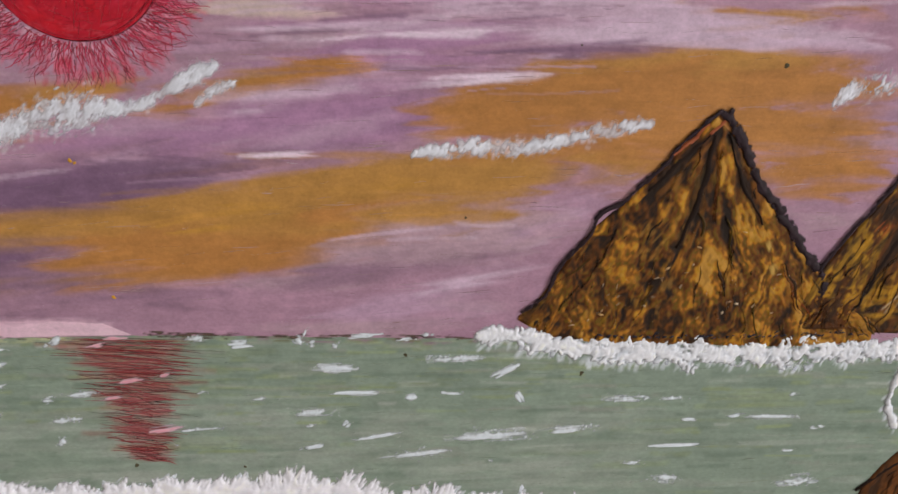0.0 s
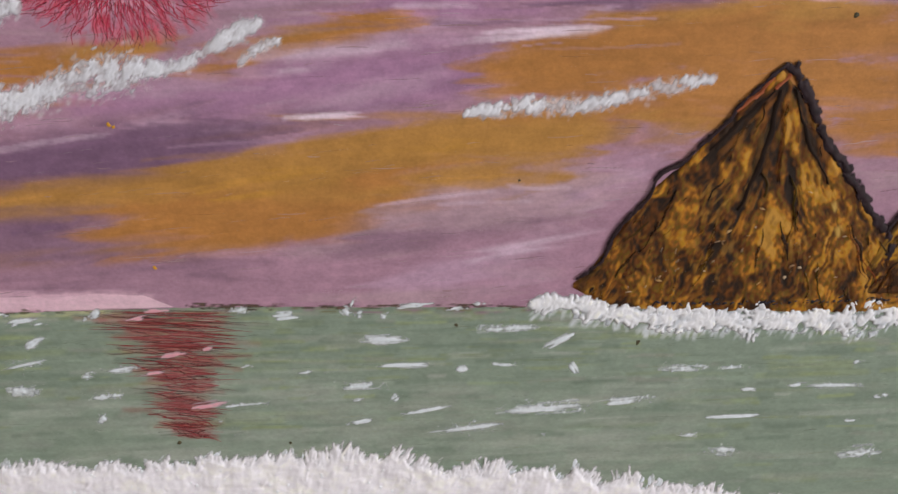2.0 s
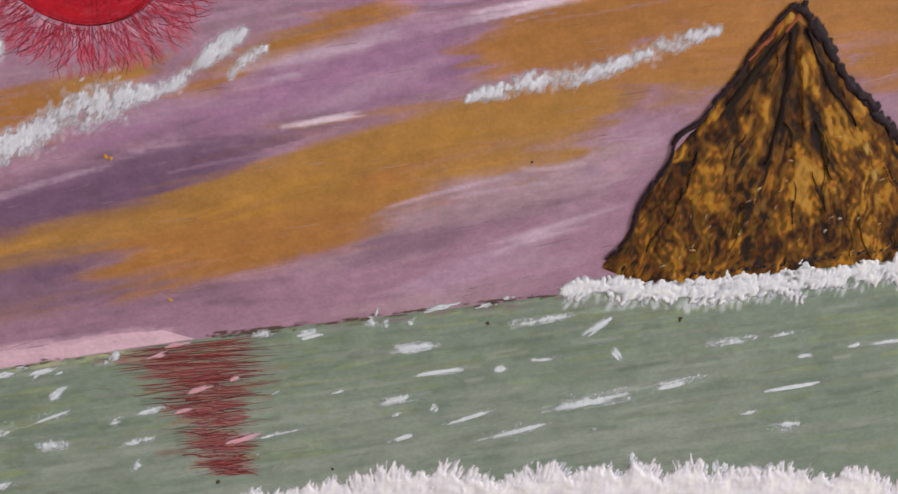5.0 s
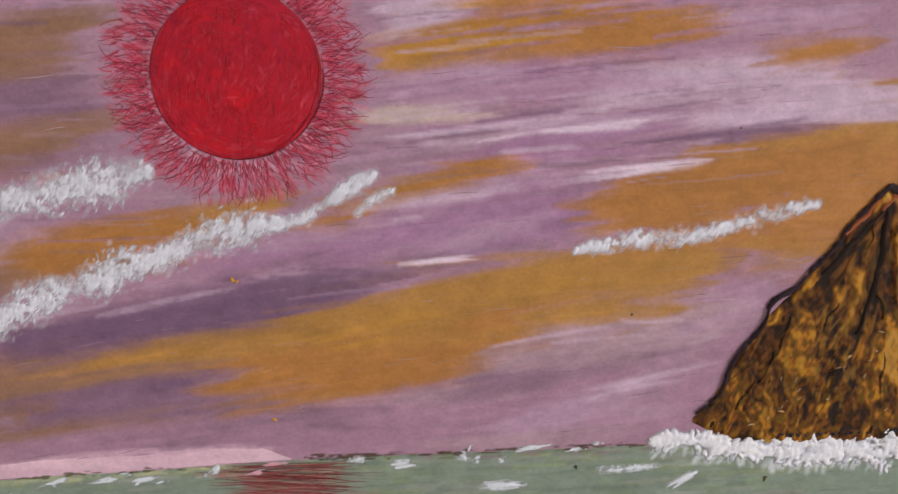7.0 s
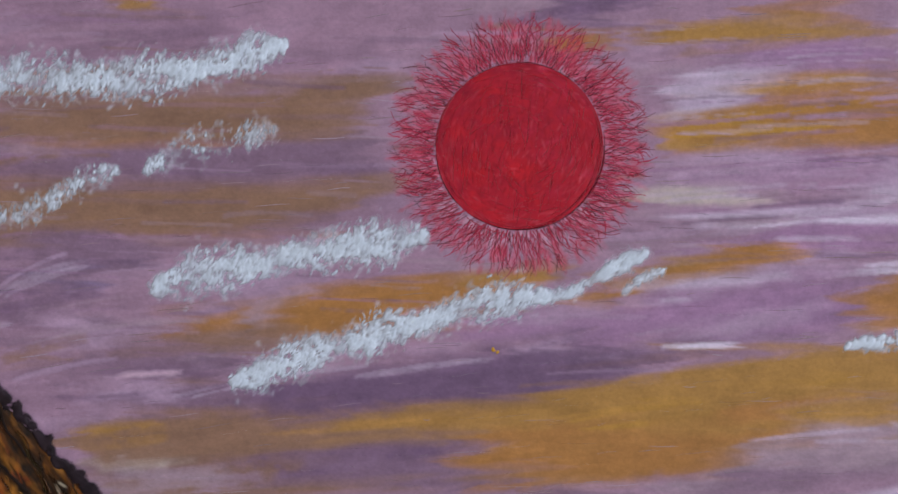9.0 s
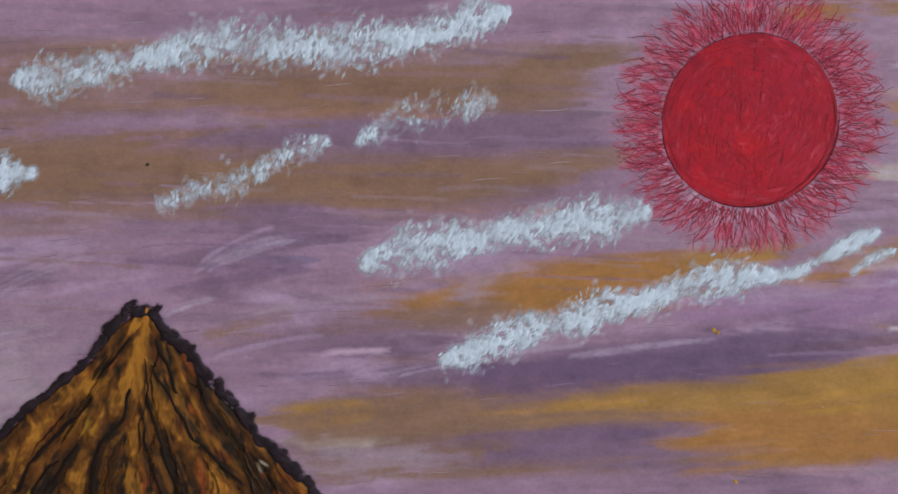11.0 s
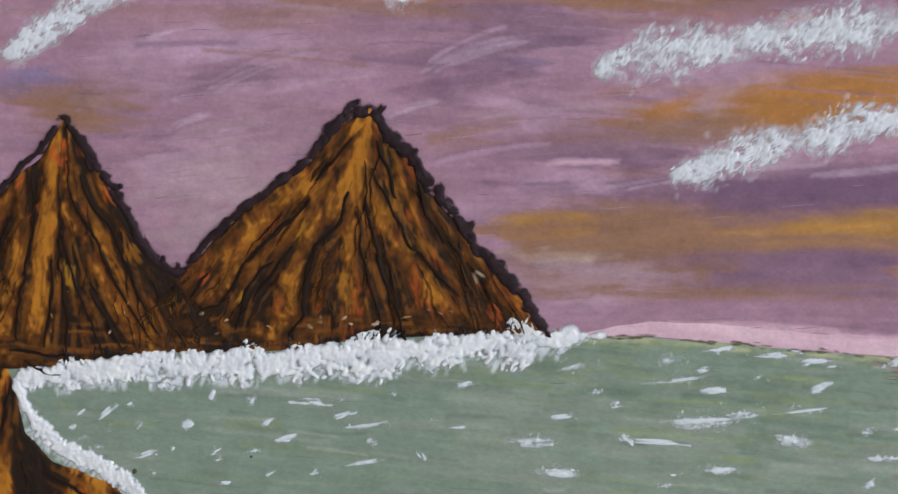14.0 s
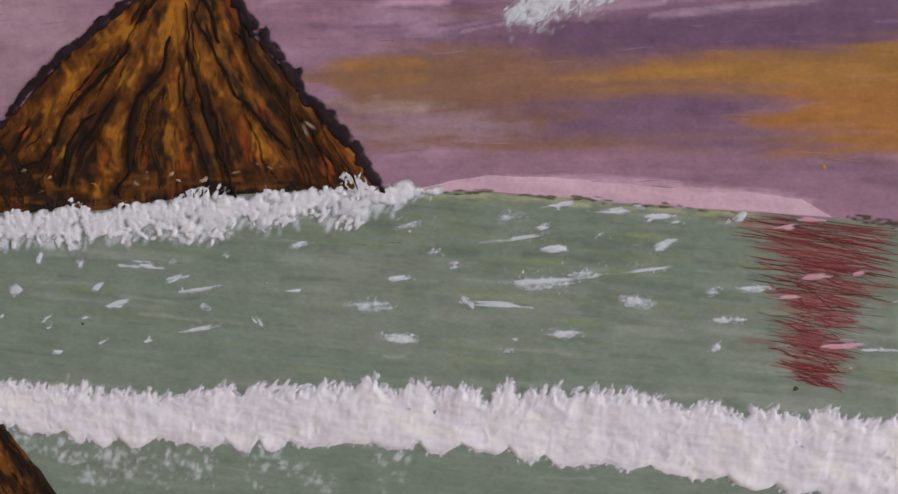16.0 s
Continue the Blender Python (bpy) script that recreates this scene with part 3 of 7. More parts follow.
band(sky, "plum", -55.1, 39.3, -33.6, 40.6, 3.1, 8, .6)
band(sky, "tan", -64.1, 35.1, -26.4, 35.6, 5.2, 14, .6)
band(sky, "dusk", -44.1, 28.1, -20.8, 30.5, 4.0, 8, .6)
band(sky, "rosegrey", 30.7, 33.8, 66.1, 38.7, 5.2, 12, .7)
band(sky, "lilac", 33.2, 94.1, 60.7, 96.9, 2.1, 8, .6)
band(sky, "lilac", 28.4, 66.9, 57.5, 71.0, 1.9, 6, .5)
band(sky, "orange", 70.4, 66.9, 135.0, 70.5, 6.0, 26, .9)
band(sky, "ochre", 80.9, 70.2, 119.7, 73.4, 2.6, 12, .8)
band(sky, "orange", 86.5, 63.2, 136.5, 64.9, 6.9, 24, .9)
band(sky, "orange", 78.9, 56.2, 106.7, 56.6, 6.0, 14, .8)
band(sky, "ochre", 79.4, 52.4, 97.5, 53.2, 4.3, 10, .6)
band(sky, "orange", 114.5, 57.0, 138.6, 57.1, 7.8, 18, .9)
band(sky, "orange", 120.8, 51.3, 140.2, 51.1, 4.3, 12, .85)
band(sky, "tan", 110.8, 60.7, 137.5, 61.0, 5.2, 10, .5)
band(sky, "pale", 69.6, 74.3, 107.7, 76.2, 2.2, 12, .75)
band(sky, "pale", 103.2, 75.1, 133.5, 76.0, 2.2, 10, .8)
band(sky, "lavender", 108.1, 74.0, 133.7, 75.1, 1.6, 6, .6)
band(sky, "ochre", 96.9, 78.9, 118.4, 79.1, 1.9, 10, .85)
band(sky, "orange", 116.3, 79.9, 132.0, 81.3, 2.1, 8, .7)
band(sky, "pale", 114.2, 81.1, 131.7, 82.6, 1.2, 5, .6)
band(sky, "rosegrey", 122.4, 44.1, 131.9, 47.6, 5.2, 10, .7)
band(sky, "streak", 58.9, 73.4, 67.6, 74.1, 0.8, 3, .68)
band(sky, "streak", 63.5, 66.6, 73.1, 67.6, 0.9, 3, .68)
band(sky, "pale", 50.4, 65.0, 63.5, 66.4, 0.7, 5, .8)
band(sky, "lilac", 40.8, 72.4, 66.7, 73.9, 1.7, 8, .7)
band(sky, "streak", 29.4, 52.3, 40.8, 53.6, 0.9, 3, .65)
band(sky, "pale", 25.5, 70.3, 44.3, 72.0, 1.4, 6, .5)
band(sky, "gold", 30.8, 83.8, 47.5, 86.2, 1.2, 6, .8)
band(sky, "cream", 27.3, 75.1, 47.6, 76.6, 1.7, 8, .5)
band(sky, "lilac", 30.7, 79.7, 56.1, 82.0, 3.4, 10, .5)
band(sky, "tan", -42.9, 34.4, -1.1, 37.0, 6.9, 22, .85)
band(sky, "dusk", -38.4, 27.5, -0.3, 31.5, 6.0, 20, .8)
band(sky, "tan", -43.4, 28.9, -21.2, 28.4, 5.2, 14, .75)
band(sky, "plum", -15.8, 33.8, -0.3, 35.2, 4.0, 10, .75)
band(sky, "dusk", -42.5, 39.8, -25.6, 41.5, 3.4, 8, .5)
band(sky, "tan", -39.2, 83.8, -13.8, 85.4, 5.2, 14, .8)
band(sky, "dusk", -39.7, 77.5, -13.2, 78.5, 5.2, 16, .85)
band(sky, "tan", -40.2, 71.0, -11.8, 73.3, 4.3, 14, .8)
band(sky, "orange", 26.8, 83.9, 74.6, 93.0, 4.3, 22, .85)
band(sky, "gold", 27.6, 83.3, 54.1, 86.6, 1.9, 10, .9)
band(sky, "pale", 27.0, 72.1, 77.8, 74.9, 1.0, 8, .6)
band(sky, "lilac", 42.2, 71.2, 72.0, 73.0, 1.6, 8, .6)
band(sky, "lavender", 26.9, 78.6, 61.9, 82.2, 3.4, 10, .5)
band(sky, "ochre", 1.5, 37.9, 43.2, 43.3, 5.2, 16, .6)
band(sky, "mauve", -2.2, 25.9, 52.7, 30.3, 4.3, 14, .5)
band(sky, "tan", -136.3, 68.2, -48.6, 73.1, 6.0, 18, .8)
band(sky, "ochre", -61.9, 31.8, -9.9, 37.0, 4.3, 14, .6)
band(sky, "tan", -60.7, 28.2, -9.1, 31.8, 3.4, 14, .6)
band(sky, "dusk", -56.9, 24.9, -14.4, 29.5, 2.9, 10, .6)
band(sky, "dusk", -16.5, 25.5, 20.5, 26.6, 4.3, 18, .7)
band(sky, "mauve", 14.2, 26.0, 65.0, 27.9, 3.4, 14, .6)
band(sky, "tan", -16.2, 28.4, 0.2, 29.2, 3.1, 10, .7)
band(sky, "orange", 70.5, 66.0, 135.2, 69.6, 6.9, 26, .9)
band(sky, "ochre", 72.0, 68.8, 127.6, 72.9, 3.4, 12, .7)
band(sky, "orange", 86.8, 60.4, 137.3, 62.0, 6.0, 20, .9)
band(sky, "orange", 110.8, 55.8, 138.9, 56.1, 6.9, 18, .9)
band(sky, "rosegrey", 56.3, 34.4, 75.1, 39.2, 5.2, 14, .6)
band(sky, "tan", -35.1, 34.5, -7.0, 35.0, 5.2, 22, .9)
band(sky, "dusk", -35.4, 30.4, 0.7, 31.7, 4.8, 22, .9)
band(sky, "dusk", -35.7, 26.7, 25.3, 27.1, 3.1, 18, .75)
band(sky, "tan", -30.7, 87.6, -10.9, 88.6, 4.3, 14, .9)
band(sky, "dusk", -31.3, 80.5, -11.3, 81.5, 4.8, 18, .9)
band(sky, "tan", -31.9, 73.3, -10.8, 75.0, 3.8, 14, .9)
band(sky, "plum", -31.6, 76.5, -12.3, 77.4, 2.2, 8, .7)
band(sky, "tan", -56.1, 69.3, -20.4, 71.0, 6.0, 18, .8)
band(sky, "dusk", -55.8, 75.2, -13.6, 78.3, 3.4, 14, .8)
band(sky, "tan", -50.4, 82.8, -15.2, 84.5, 5.2, 14, .7)
band(sky, "dusk", -57.1, 50.1, -46.6, 52.1, 4.3, 8, .7)
band(sky, "mauve", -57.5, 42.9, -31.1, 46.3, 5.2, 14, .7)
band(sky, "plum", -41.0, 39.2, 21.0, 48.1, 4.3, 24, .8)
band(sky, "dusk", -57.9, 35.6, 3.8, 40.0, 2.2, 16, .8)
band(sky, "tan", -58.1, 31.9, -24.3, 33.7, 4.3, 20, .9)
band(sky, "ochre", -58.0, 33.3, -13.7, 37.2, 2.6, 12, .7)
band(sky, "dusk", -31.5, 29.8, 0.4, 34.8, 3.8, 18, .85)
band(sky, "tan", -58.4, 25.3, -31.6, 26.6, 3.4, 14, .8)
band(sky, "plum", -29.0, 23.3, -8.4, 27.7, 2.6, 10, .5)
band(sky, "ochre", 0.4, 31.2, 30.2, 35.6, 5.2, 14, .6)
band(sky, "lilac", 27.7, 94.8, 52.0, 98.2, 2.6, 10, .7)
band(sky, "streak", 25.3, 92.4, 43.3, 94.6, 0.9, 5, .58)
band(sky, "pale", 26.2, 90.4, 40.3, 89.5, 4.3, 14, .7)
band(sky, "cream", 26.9, 74.7, 47.7, 77.3, 2.2, 12, .7)
band(sky, "rosegrey", 28.7, 70.9, 53.9, 72.8, 2.1, 10, .6)
band(sky, "streak", 37.1, 70.9, 67.2, 74.1, 0.8, 6, .61)
band(sky, "lilac", 45.6, 70.1, 75.7, 73.3, 2.9, 14, .8)
band(sky, "orange", 32.3, 67.2, 52.5, 68.7, 1.6, 10, .8)
band(sky, "streak", 53.6, 64.7, 73.6, 68.0, 0.9, 7, .65)
band(sky, "plum", 36.2, 56.9, 63.2, 61.0, 2.9, 14, .8)
band(sky, "lilac", -8.5, 51.3, 29.3, 57.6, 3.4, 14, .5)
band(sky, "pinkw", -55.7, 42.9, -43.4, 44.3, 0.8, 6, .8)
band(sky, "pinkw", -16.3, 45.3, 2.0, 48.4, 0.8, 8, .8)
band(sky, "tan", -52.3, 41.2, -35.5, 45.3, 1.4, 8, .6)
band(sky, "rosegrey", 24.3, 29.9, 65.3, 35.2, 3.4, 14, .7)
band(sky, "rosegrey", 64.0, 40.7, 80.0, 35.6, 5.2, 12, .6)
band(sky, "slate", 71.8, 40.9, 79.3, 42.9, 1.7, 6, .6)
band(sky, "plum", -9.3, 44.5, 26.5, 48.1, 5.2, 20, .8)
band(sky, "tan", -9.8, 39.9, 15.9, 41.6, 2.2, 12, .8)
band(sky, "orange", -0.1, 33.9, 44.5, 37.2, 5.2, 20, .75)
band(sky, "dusk", -10.5, 32.7, -0.1, 34.4, 5.2, 10, .9)
band(sky, "tan", -11.0, 27.8, -1.3, 29.5, 2.2, 8, .7)
band(sky, "mauve", 1.9, 26.0, 67.6, 28.5, 4.3, 20, .6)
band(sky, "rosegrey", 46.2, 40.2, 79.6, 43.2, 5.2, 18, .7)
band(sky, "lilac", 41.7, 70.8, 72.4, 74.1, 3.4, 14, .7)
band(sky, "streak", 49.3, 72.1, 66.3, 74.0, 0.8, 4, .65)
band(sky, "plum", 72.8, 70.3, 94.0, 72.7, 1.4, 8, .7)
band(sky, "pale", 90.1, 74.2, 127.5, 76.2, 2.2, 12, .7)
band(sky, "streak", 59.1, 65.9, 72.2, 67.6, 0.8, 4, .65)
band(sky, "pinkw", -11.6, 22.2, 9.8, 22.9, 1.2, 8, .9)
band(sky, "dusk", -58.2, 28.2, 4.0, 30.8, 5.2, 30, .9)
band(sky, "tan", -58.1, 31.9, -31.4, 34.0, 5.2, 22, .9)
band(sky, "dusk", 30.5, 30.6, 79.8, 37.4, 5.2, 20, .5)
band(sky, "tan", -4.5, 40.6, 17.0, 42.2, 3.4, 16, .8)
band(sky, "orange", -5.2, 35.2, 30.3, 39.3, 5.2, 22, .7)
band(sky, "tan", -5.8, 30.1, 6.9, 31.6, 3.8, 12, .8)
band(sky, "lilac", 34.3, 57.2, 67.7, 61.1, 4.3, 20, .6)
band(sky, "mauve", -6.6, 24.0, 46.0, 26.1, 4.3, 16, .6)
band(sky, "rosegrey", -51.2, 42.2, -22.8, 59.0, 3.4, 12, .5)
band(sky, "tan", -54.2, 33.8, -16.4, 39.4, 4.3, 16, .6)
band(sky, "lavender", -43.4, 53.4, -18.9, 61.8, 4.3, 14, .4)
band(sky, "dusk", -31.7, 32.2, 5.0, 33.1, 6.0, 34, .9)
band(sky, "tan", -31.2, 36.8, -1.7, 38.0, 4.3, 20, .9)
band(sky, "dusk", -32.1, 28.4, 29.9, 28.6, 2.6, 18, .7)
band(sky, "dusk", -71.4, 60.7, -48.4, 63.7, 6.9, 26, .85)
band(sky, "dusk", -58.7, 39.1, -24.8, 42.9, 2.6, 16, .8)
band(sky, "plum", -56.9, 44.6, -33.7, 44.1, 2.6, 12, .6)
band(sky, "dusk", -58.6, 30.0, -8.5, 33.1, 5.2, 24, .7)
band(sky, "tan", -57.7, 34.6, -21.1, 37.7, 3.1, 16, .8)
band(sky, "tan", -73.0, 80.9, -13.3, 84.8, 4.9, 22, 0.6)
band(sky, "tan", -72.8, 68.4, -17.0, 72.3, 4.5, 20, 0.6)
band(sky, "dusk", -72.9, 74.9, -13.0, 78.1, 3.3, 16, 0.6)
band(sky, "plum", -72.7, 50.8, -54.9, 57.2, 6.6, 14, 0.45)
band(sky, "dusk", -72.8, 60.5, -49.8, 64.5, 4.9, 12, 0.5)
band(sky, "dusk", -67.2, 43.9, -35.3, 49.5, 4.9, 14, 0.5)
band(sky, "tan", -61.8, 46.1, -4.1, 54.9, 3.3, 14, 0.5)
band(sky, "tan", -60.7, 32.6, -1.5, 38.8, 4.1, 20, 0.7)
band(sky, "ochre", -18.9, 37.6, 24.3, 41.8, 2.1, 10, 0.6)
band(sky, "plum", -22.1, 29.7, 1.4, 34.9, 3.3, 12, 0.6)
band(sky, "plum", 8.5, 102.5, 27.5, 102.6, 4.1, 16, 0.85)
band(sky, "orange", 6.3, 96.6, 20.4, 98.1, 3.3, 14, 0.8)
band(sky, "ochre", 20.4, 97.7, 58.4, 101.6, 2.5, 16, 0.85)
band(sky, "lilac", 26.5, 93.9, 58.7, 98.3, 3.3, 14, 0.7)
band(sky, "pale", 26.9, 88.6, 40.0, 90.5, 3.3, 10, 0.6)
band(sky, "orange", 40.0, 89.6, 59.2, 92.6, 4.1, 12, 0.6)
band(sky, "gold", 27.2, 84.0, 59.5, 90.2, 3.7, 18, 0.85)
band(sky, "ochre", 28.1, 82.8, 54.2, 86.6, 2.1, 10, 0.8)
band(sky, "mauve", 28.4, 79.0, 60.2, 82.8, 4.1, 12, 0.6)
band(sky, "cream", 27.5, 74.8, 48.5, 77.2, 2.5, 12, 0.7)
band(sky, "orange", 57.5, 58.7, 83.3, 61.4, 4.1, 16, 0.85)
band(sky, "orange", 56.8, 54.2, 81.8, 55.6, 4.9, 20, 0.9)
band(sky, "ochre", 53.3, 48.8, 81.8, 49.6, 4.9, 20, 0.9)
band(sky, "ochre", 46.2, 42.9, 77.5, 44.1, 3.4, 16, 0.85)
band(sky, "rosegrey", 64.5, 38.3, 88.9, 46.2, 5.7, 20, 0.75)
band(sky, "lavender", 78.0, 42.7, 92.3, 49.9, 2.5, 10, 0.55)
band(sky, "mauve", 44.5, 30.1, 79.4, 35.0, 5.7, 20, 0.6)
band(sky, "ochre", 3.7, 40.6, 56.9, 50.1, 5.7, 26, 0.85)
band(sky, "orange", 1.5, 32.2, 42.7, 37.8, 6.2, 24, 0.8)
band(sky, "gold", 17.7, 39.2, 31.9, 41.4, 0.8, 5, 0.7)
band(sky, "gold", 23.1, 43.9, 35.5, 45.5, 0.7, 5, 0.6)
band(sky, "plum", -30.7, 41.4, 16.2, 48.1, 4.9, 22, 0.75)
band(sky, "plum", -13.4, 44.7, 25.9, 48.9, 2.5, 14, 0.7)
band(sky, "dusk", -31.9, 29.8, -1.1, 33.3, 4.9, 18, 0.75)
band(sky, "tan", -31.3, 35.4, -2.5, 40.3, 3.3, 16, 0.7)
band(sky, "orange", -29.6, 52.2, 0.5, 60.0, 4.9, 22, 0.85)
band(sky, "orange", 14.9, 58.9, 35.6, 64.7, 2.9, 16, 0.85)
band(sky, "orange", 30.5, 65.9, 52.9, 68.9, 1.5, 10, 0.8)
band(sky, "lilac", 14.7, 54.5, 54.8, 62.3, 4.1, 16, 0.6)
band(sky, "lilac", 40.8, 57.2, 57.5, 62.2, 2.5, 12, 0.45)
band(sky, "orange", 27.4, 84.5, 79.8, 88.1, 3.7, 22, 0.85)
band(sky, "gold", 27.4, 83.8, 52.6, 86.5, 1.0, 7, 0.8)
band(sky, "orange", 40.8, 88.6, 81.5, 89.5, 3.3, 14, 0.7)
band(sky, "lilac", 27.4, 79.7, 81.9, 83.1, 4.1, 14, 0.5)
band(sky, "pale", 64.7, 80.3, 105.7, 80.0, 4.9, 16, 0.5)
band(sky, "orange", 85.4, 83.1, 105.1, 85.9, 3.1, 14, 0.85)
band(sky, "pale", 82.1, 79.3, 105.5, 81.5, 1.6, 8, 0.6)
band(sky, "orange", 98.0, 79.0, 105.7, 79.8, 1.0, 6, 0.6)
band(sky, "orange", 57.5, 60.9, 106.6, 71.3, 4.5, 22, 0.85)
band(sky, "orange", 74.2, 64.7, 106.8, 68.7, 4.9, 20, 0.85)
band(sky, "plum", 72.1, 71.5, 98.5, 73.6, 1.0, 8, 0.7)
band(sky, "streak", 57.3, 66.5, 73.1, 67.7, 0.7, 8, 0.9)
band(sky, "streak", 29.4, 52.5, 40.4, 53.6, 0.7, 8, 0.9)
band(sky, "streak", 46.0, 72.3, 67.6, 74.1, 0.7, 8, 0.8)
band(sky, "plum", -38.8, 38.3, 15.8, 47.7, 4.9, 20, 0.7)
band(sky, "tan", -60.0, 31.3, -2.5, 39.4, 4.9, 24, 0.8)
band(sky, "ochre", -33.0, 35.8, 16.9, 42.6, 2.9, 14, 0.7)
band(sky, "plum", -32.2, 29.1, -1.0, 35.0, 3.7, 16, 0.75)
band(sky, "orange", -1.2, 31.8, 18.3, 36.0, 5.7, 14, 0.75)
band(sky, "tan", -52.9, 24.0, -0.8, 29.5, 2.1, 14, 0.6)
band(sky, "mauve", -49.4, 21.1, 19.9, 28.4, 3.3, 18, 0.6)
band(sky, "lavender", -60.5, 38.4, -41.5, 41.5, 3.3, 10, 0.5)
band(sky, "lavender", 44.2, 23.5, 77.1, 33.1, 5.7, 18, 0.6)
band(sky, "pale", 62.5, 30.0, 78.9, 35.7, 3.3, 12, 0.45)
band(sky, "rosegrey", 31.6, 22.1, 67.7, 23.7, 3.3, 12, 0.5)
band(sky, "pale", 26.3, 90.6, 45.4, 94.0, 3.3, 12, 0.5)
band(sky, "lavender", 25.9, 78.9, 54.6, 82.8, 3.3, 12, 0.5)
band(sky, "pale", 24.7, 71.7, 55.4, 74.5, 1.1, 8, 0.5)
band(sky, "dusk", -72.6, 38.2, -51.0, 40.5, 3.3, 8, 0.4)
# the bands were dragged into each other while wet: ragged, streaky ends
def drag(wash, far, fine):
    uu, vv = np.meshgrid(wash.u, wash.v)
    tilt = 0.07 + 0.05 * soft_noise(uu * 0.02, vv * 0.04)
    across = vv - tilt * uu
    shift = far * (soft_noise(across * fine + 5, uu * 0.018) + 0.6 * soft_noise(across * fine * 2.6, uu * 0.05 + 9) - 0.8)
    colour, _ = wash.sample(uu + shift, vv + tilt * shift)
    mottle = 1 + 0.2 * (many_noise(uu * 0.7, vv * 1.1) - 0.5) + 0.16 * (many_noise(uu * 0.1 + 3, vv * 0.25) - 0.5)
    wash.colour = (0.8 * colour + 0.2 * wash.colour) * mottle[..., None]


drag(sky, 13.0, 0.55)
band(sky, "tan", -54.6, 25.0, -12.7, 31.3, 4.2, 14, 0.4)
band(sky, "cream", -59.8, 28.1, -38.7, 30.0, 3.5, 8, 0.3)
band(sky, "lavender", -52.9, 22.4, -26.6, 27.4, 5.7, 14, 0.45)
band(sky, "cream", -58.7, 28.4, -39.7, 32.4, 4.1, 10, 0.3)
band(sky, "lavender", -64.0, 38.2, -41.1, 43.3, 3.3, 10, 0.4)
band(sky, "lavender", 27.3, 53.1, 55.5, 61.1, 3.3, 12, 0.45)
band(sky, "pale", 17.0, 60.9, 50.9, 65.3, 2.5, 10, 0.35)
band(sky, "lavender", 5.2, 54.8, 25.5, 58.3, 2.5, 10, 0.4)
band(sky, "tan", -61.6, 29.9, -32.9, 35.0, 4.5, 18, 0.6)
band(sky, "ochre", -60.2, 32.9, -44.1, 35.0, 2.1, 8, 0.5)
band(sky, "rosegrey", -56.4, 26.4, -32.2, 28.8, 3.3, 12, 0.5)
band(sky, "tan", -54.6, 24.2, -23.9, 26.9, 1.8, 10, 0.5)
band(sky, "ochre", 56.8, 51.5, 82.0, 52.8, 4.9, 16, 0.7)
band(sky, "ochre", 64.2, 44.4, 77.5, 44.6, 2.5, 8, 0.7)
band(sky, "rosegrey", 48.1, 34.8, 79.1, 39.8, 4.1, 12, 0.5)
band(sky, "plum", -30.8, 40.5, -2.2, 44.4, 3.3, 12, 0.5)
band(sky, "dusk", -31.9, 30.3, -2.1, 32.3, 4.1, 12, 0.5)
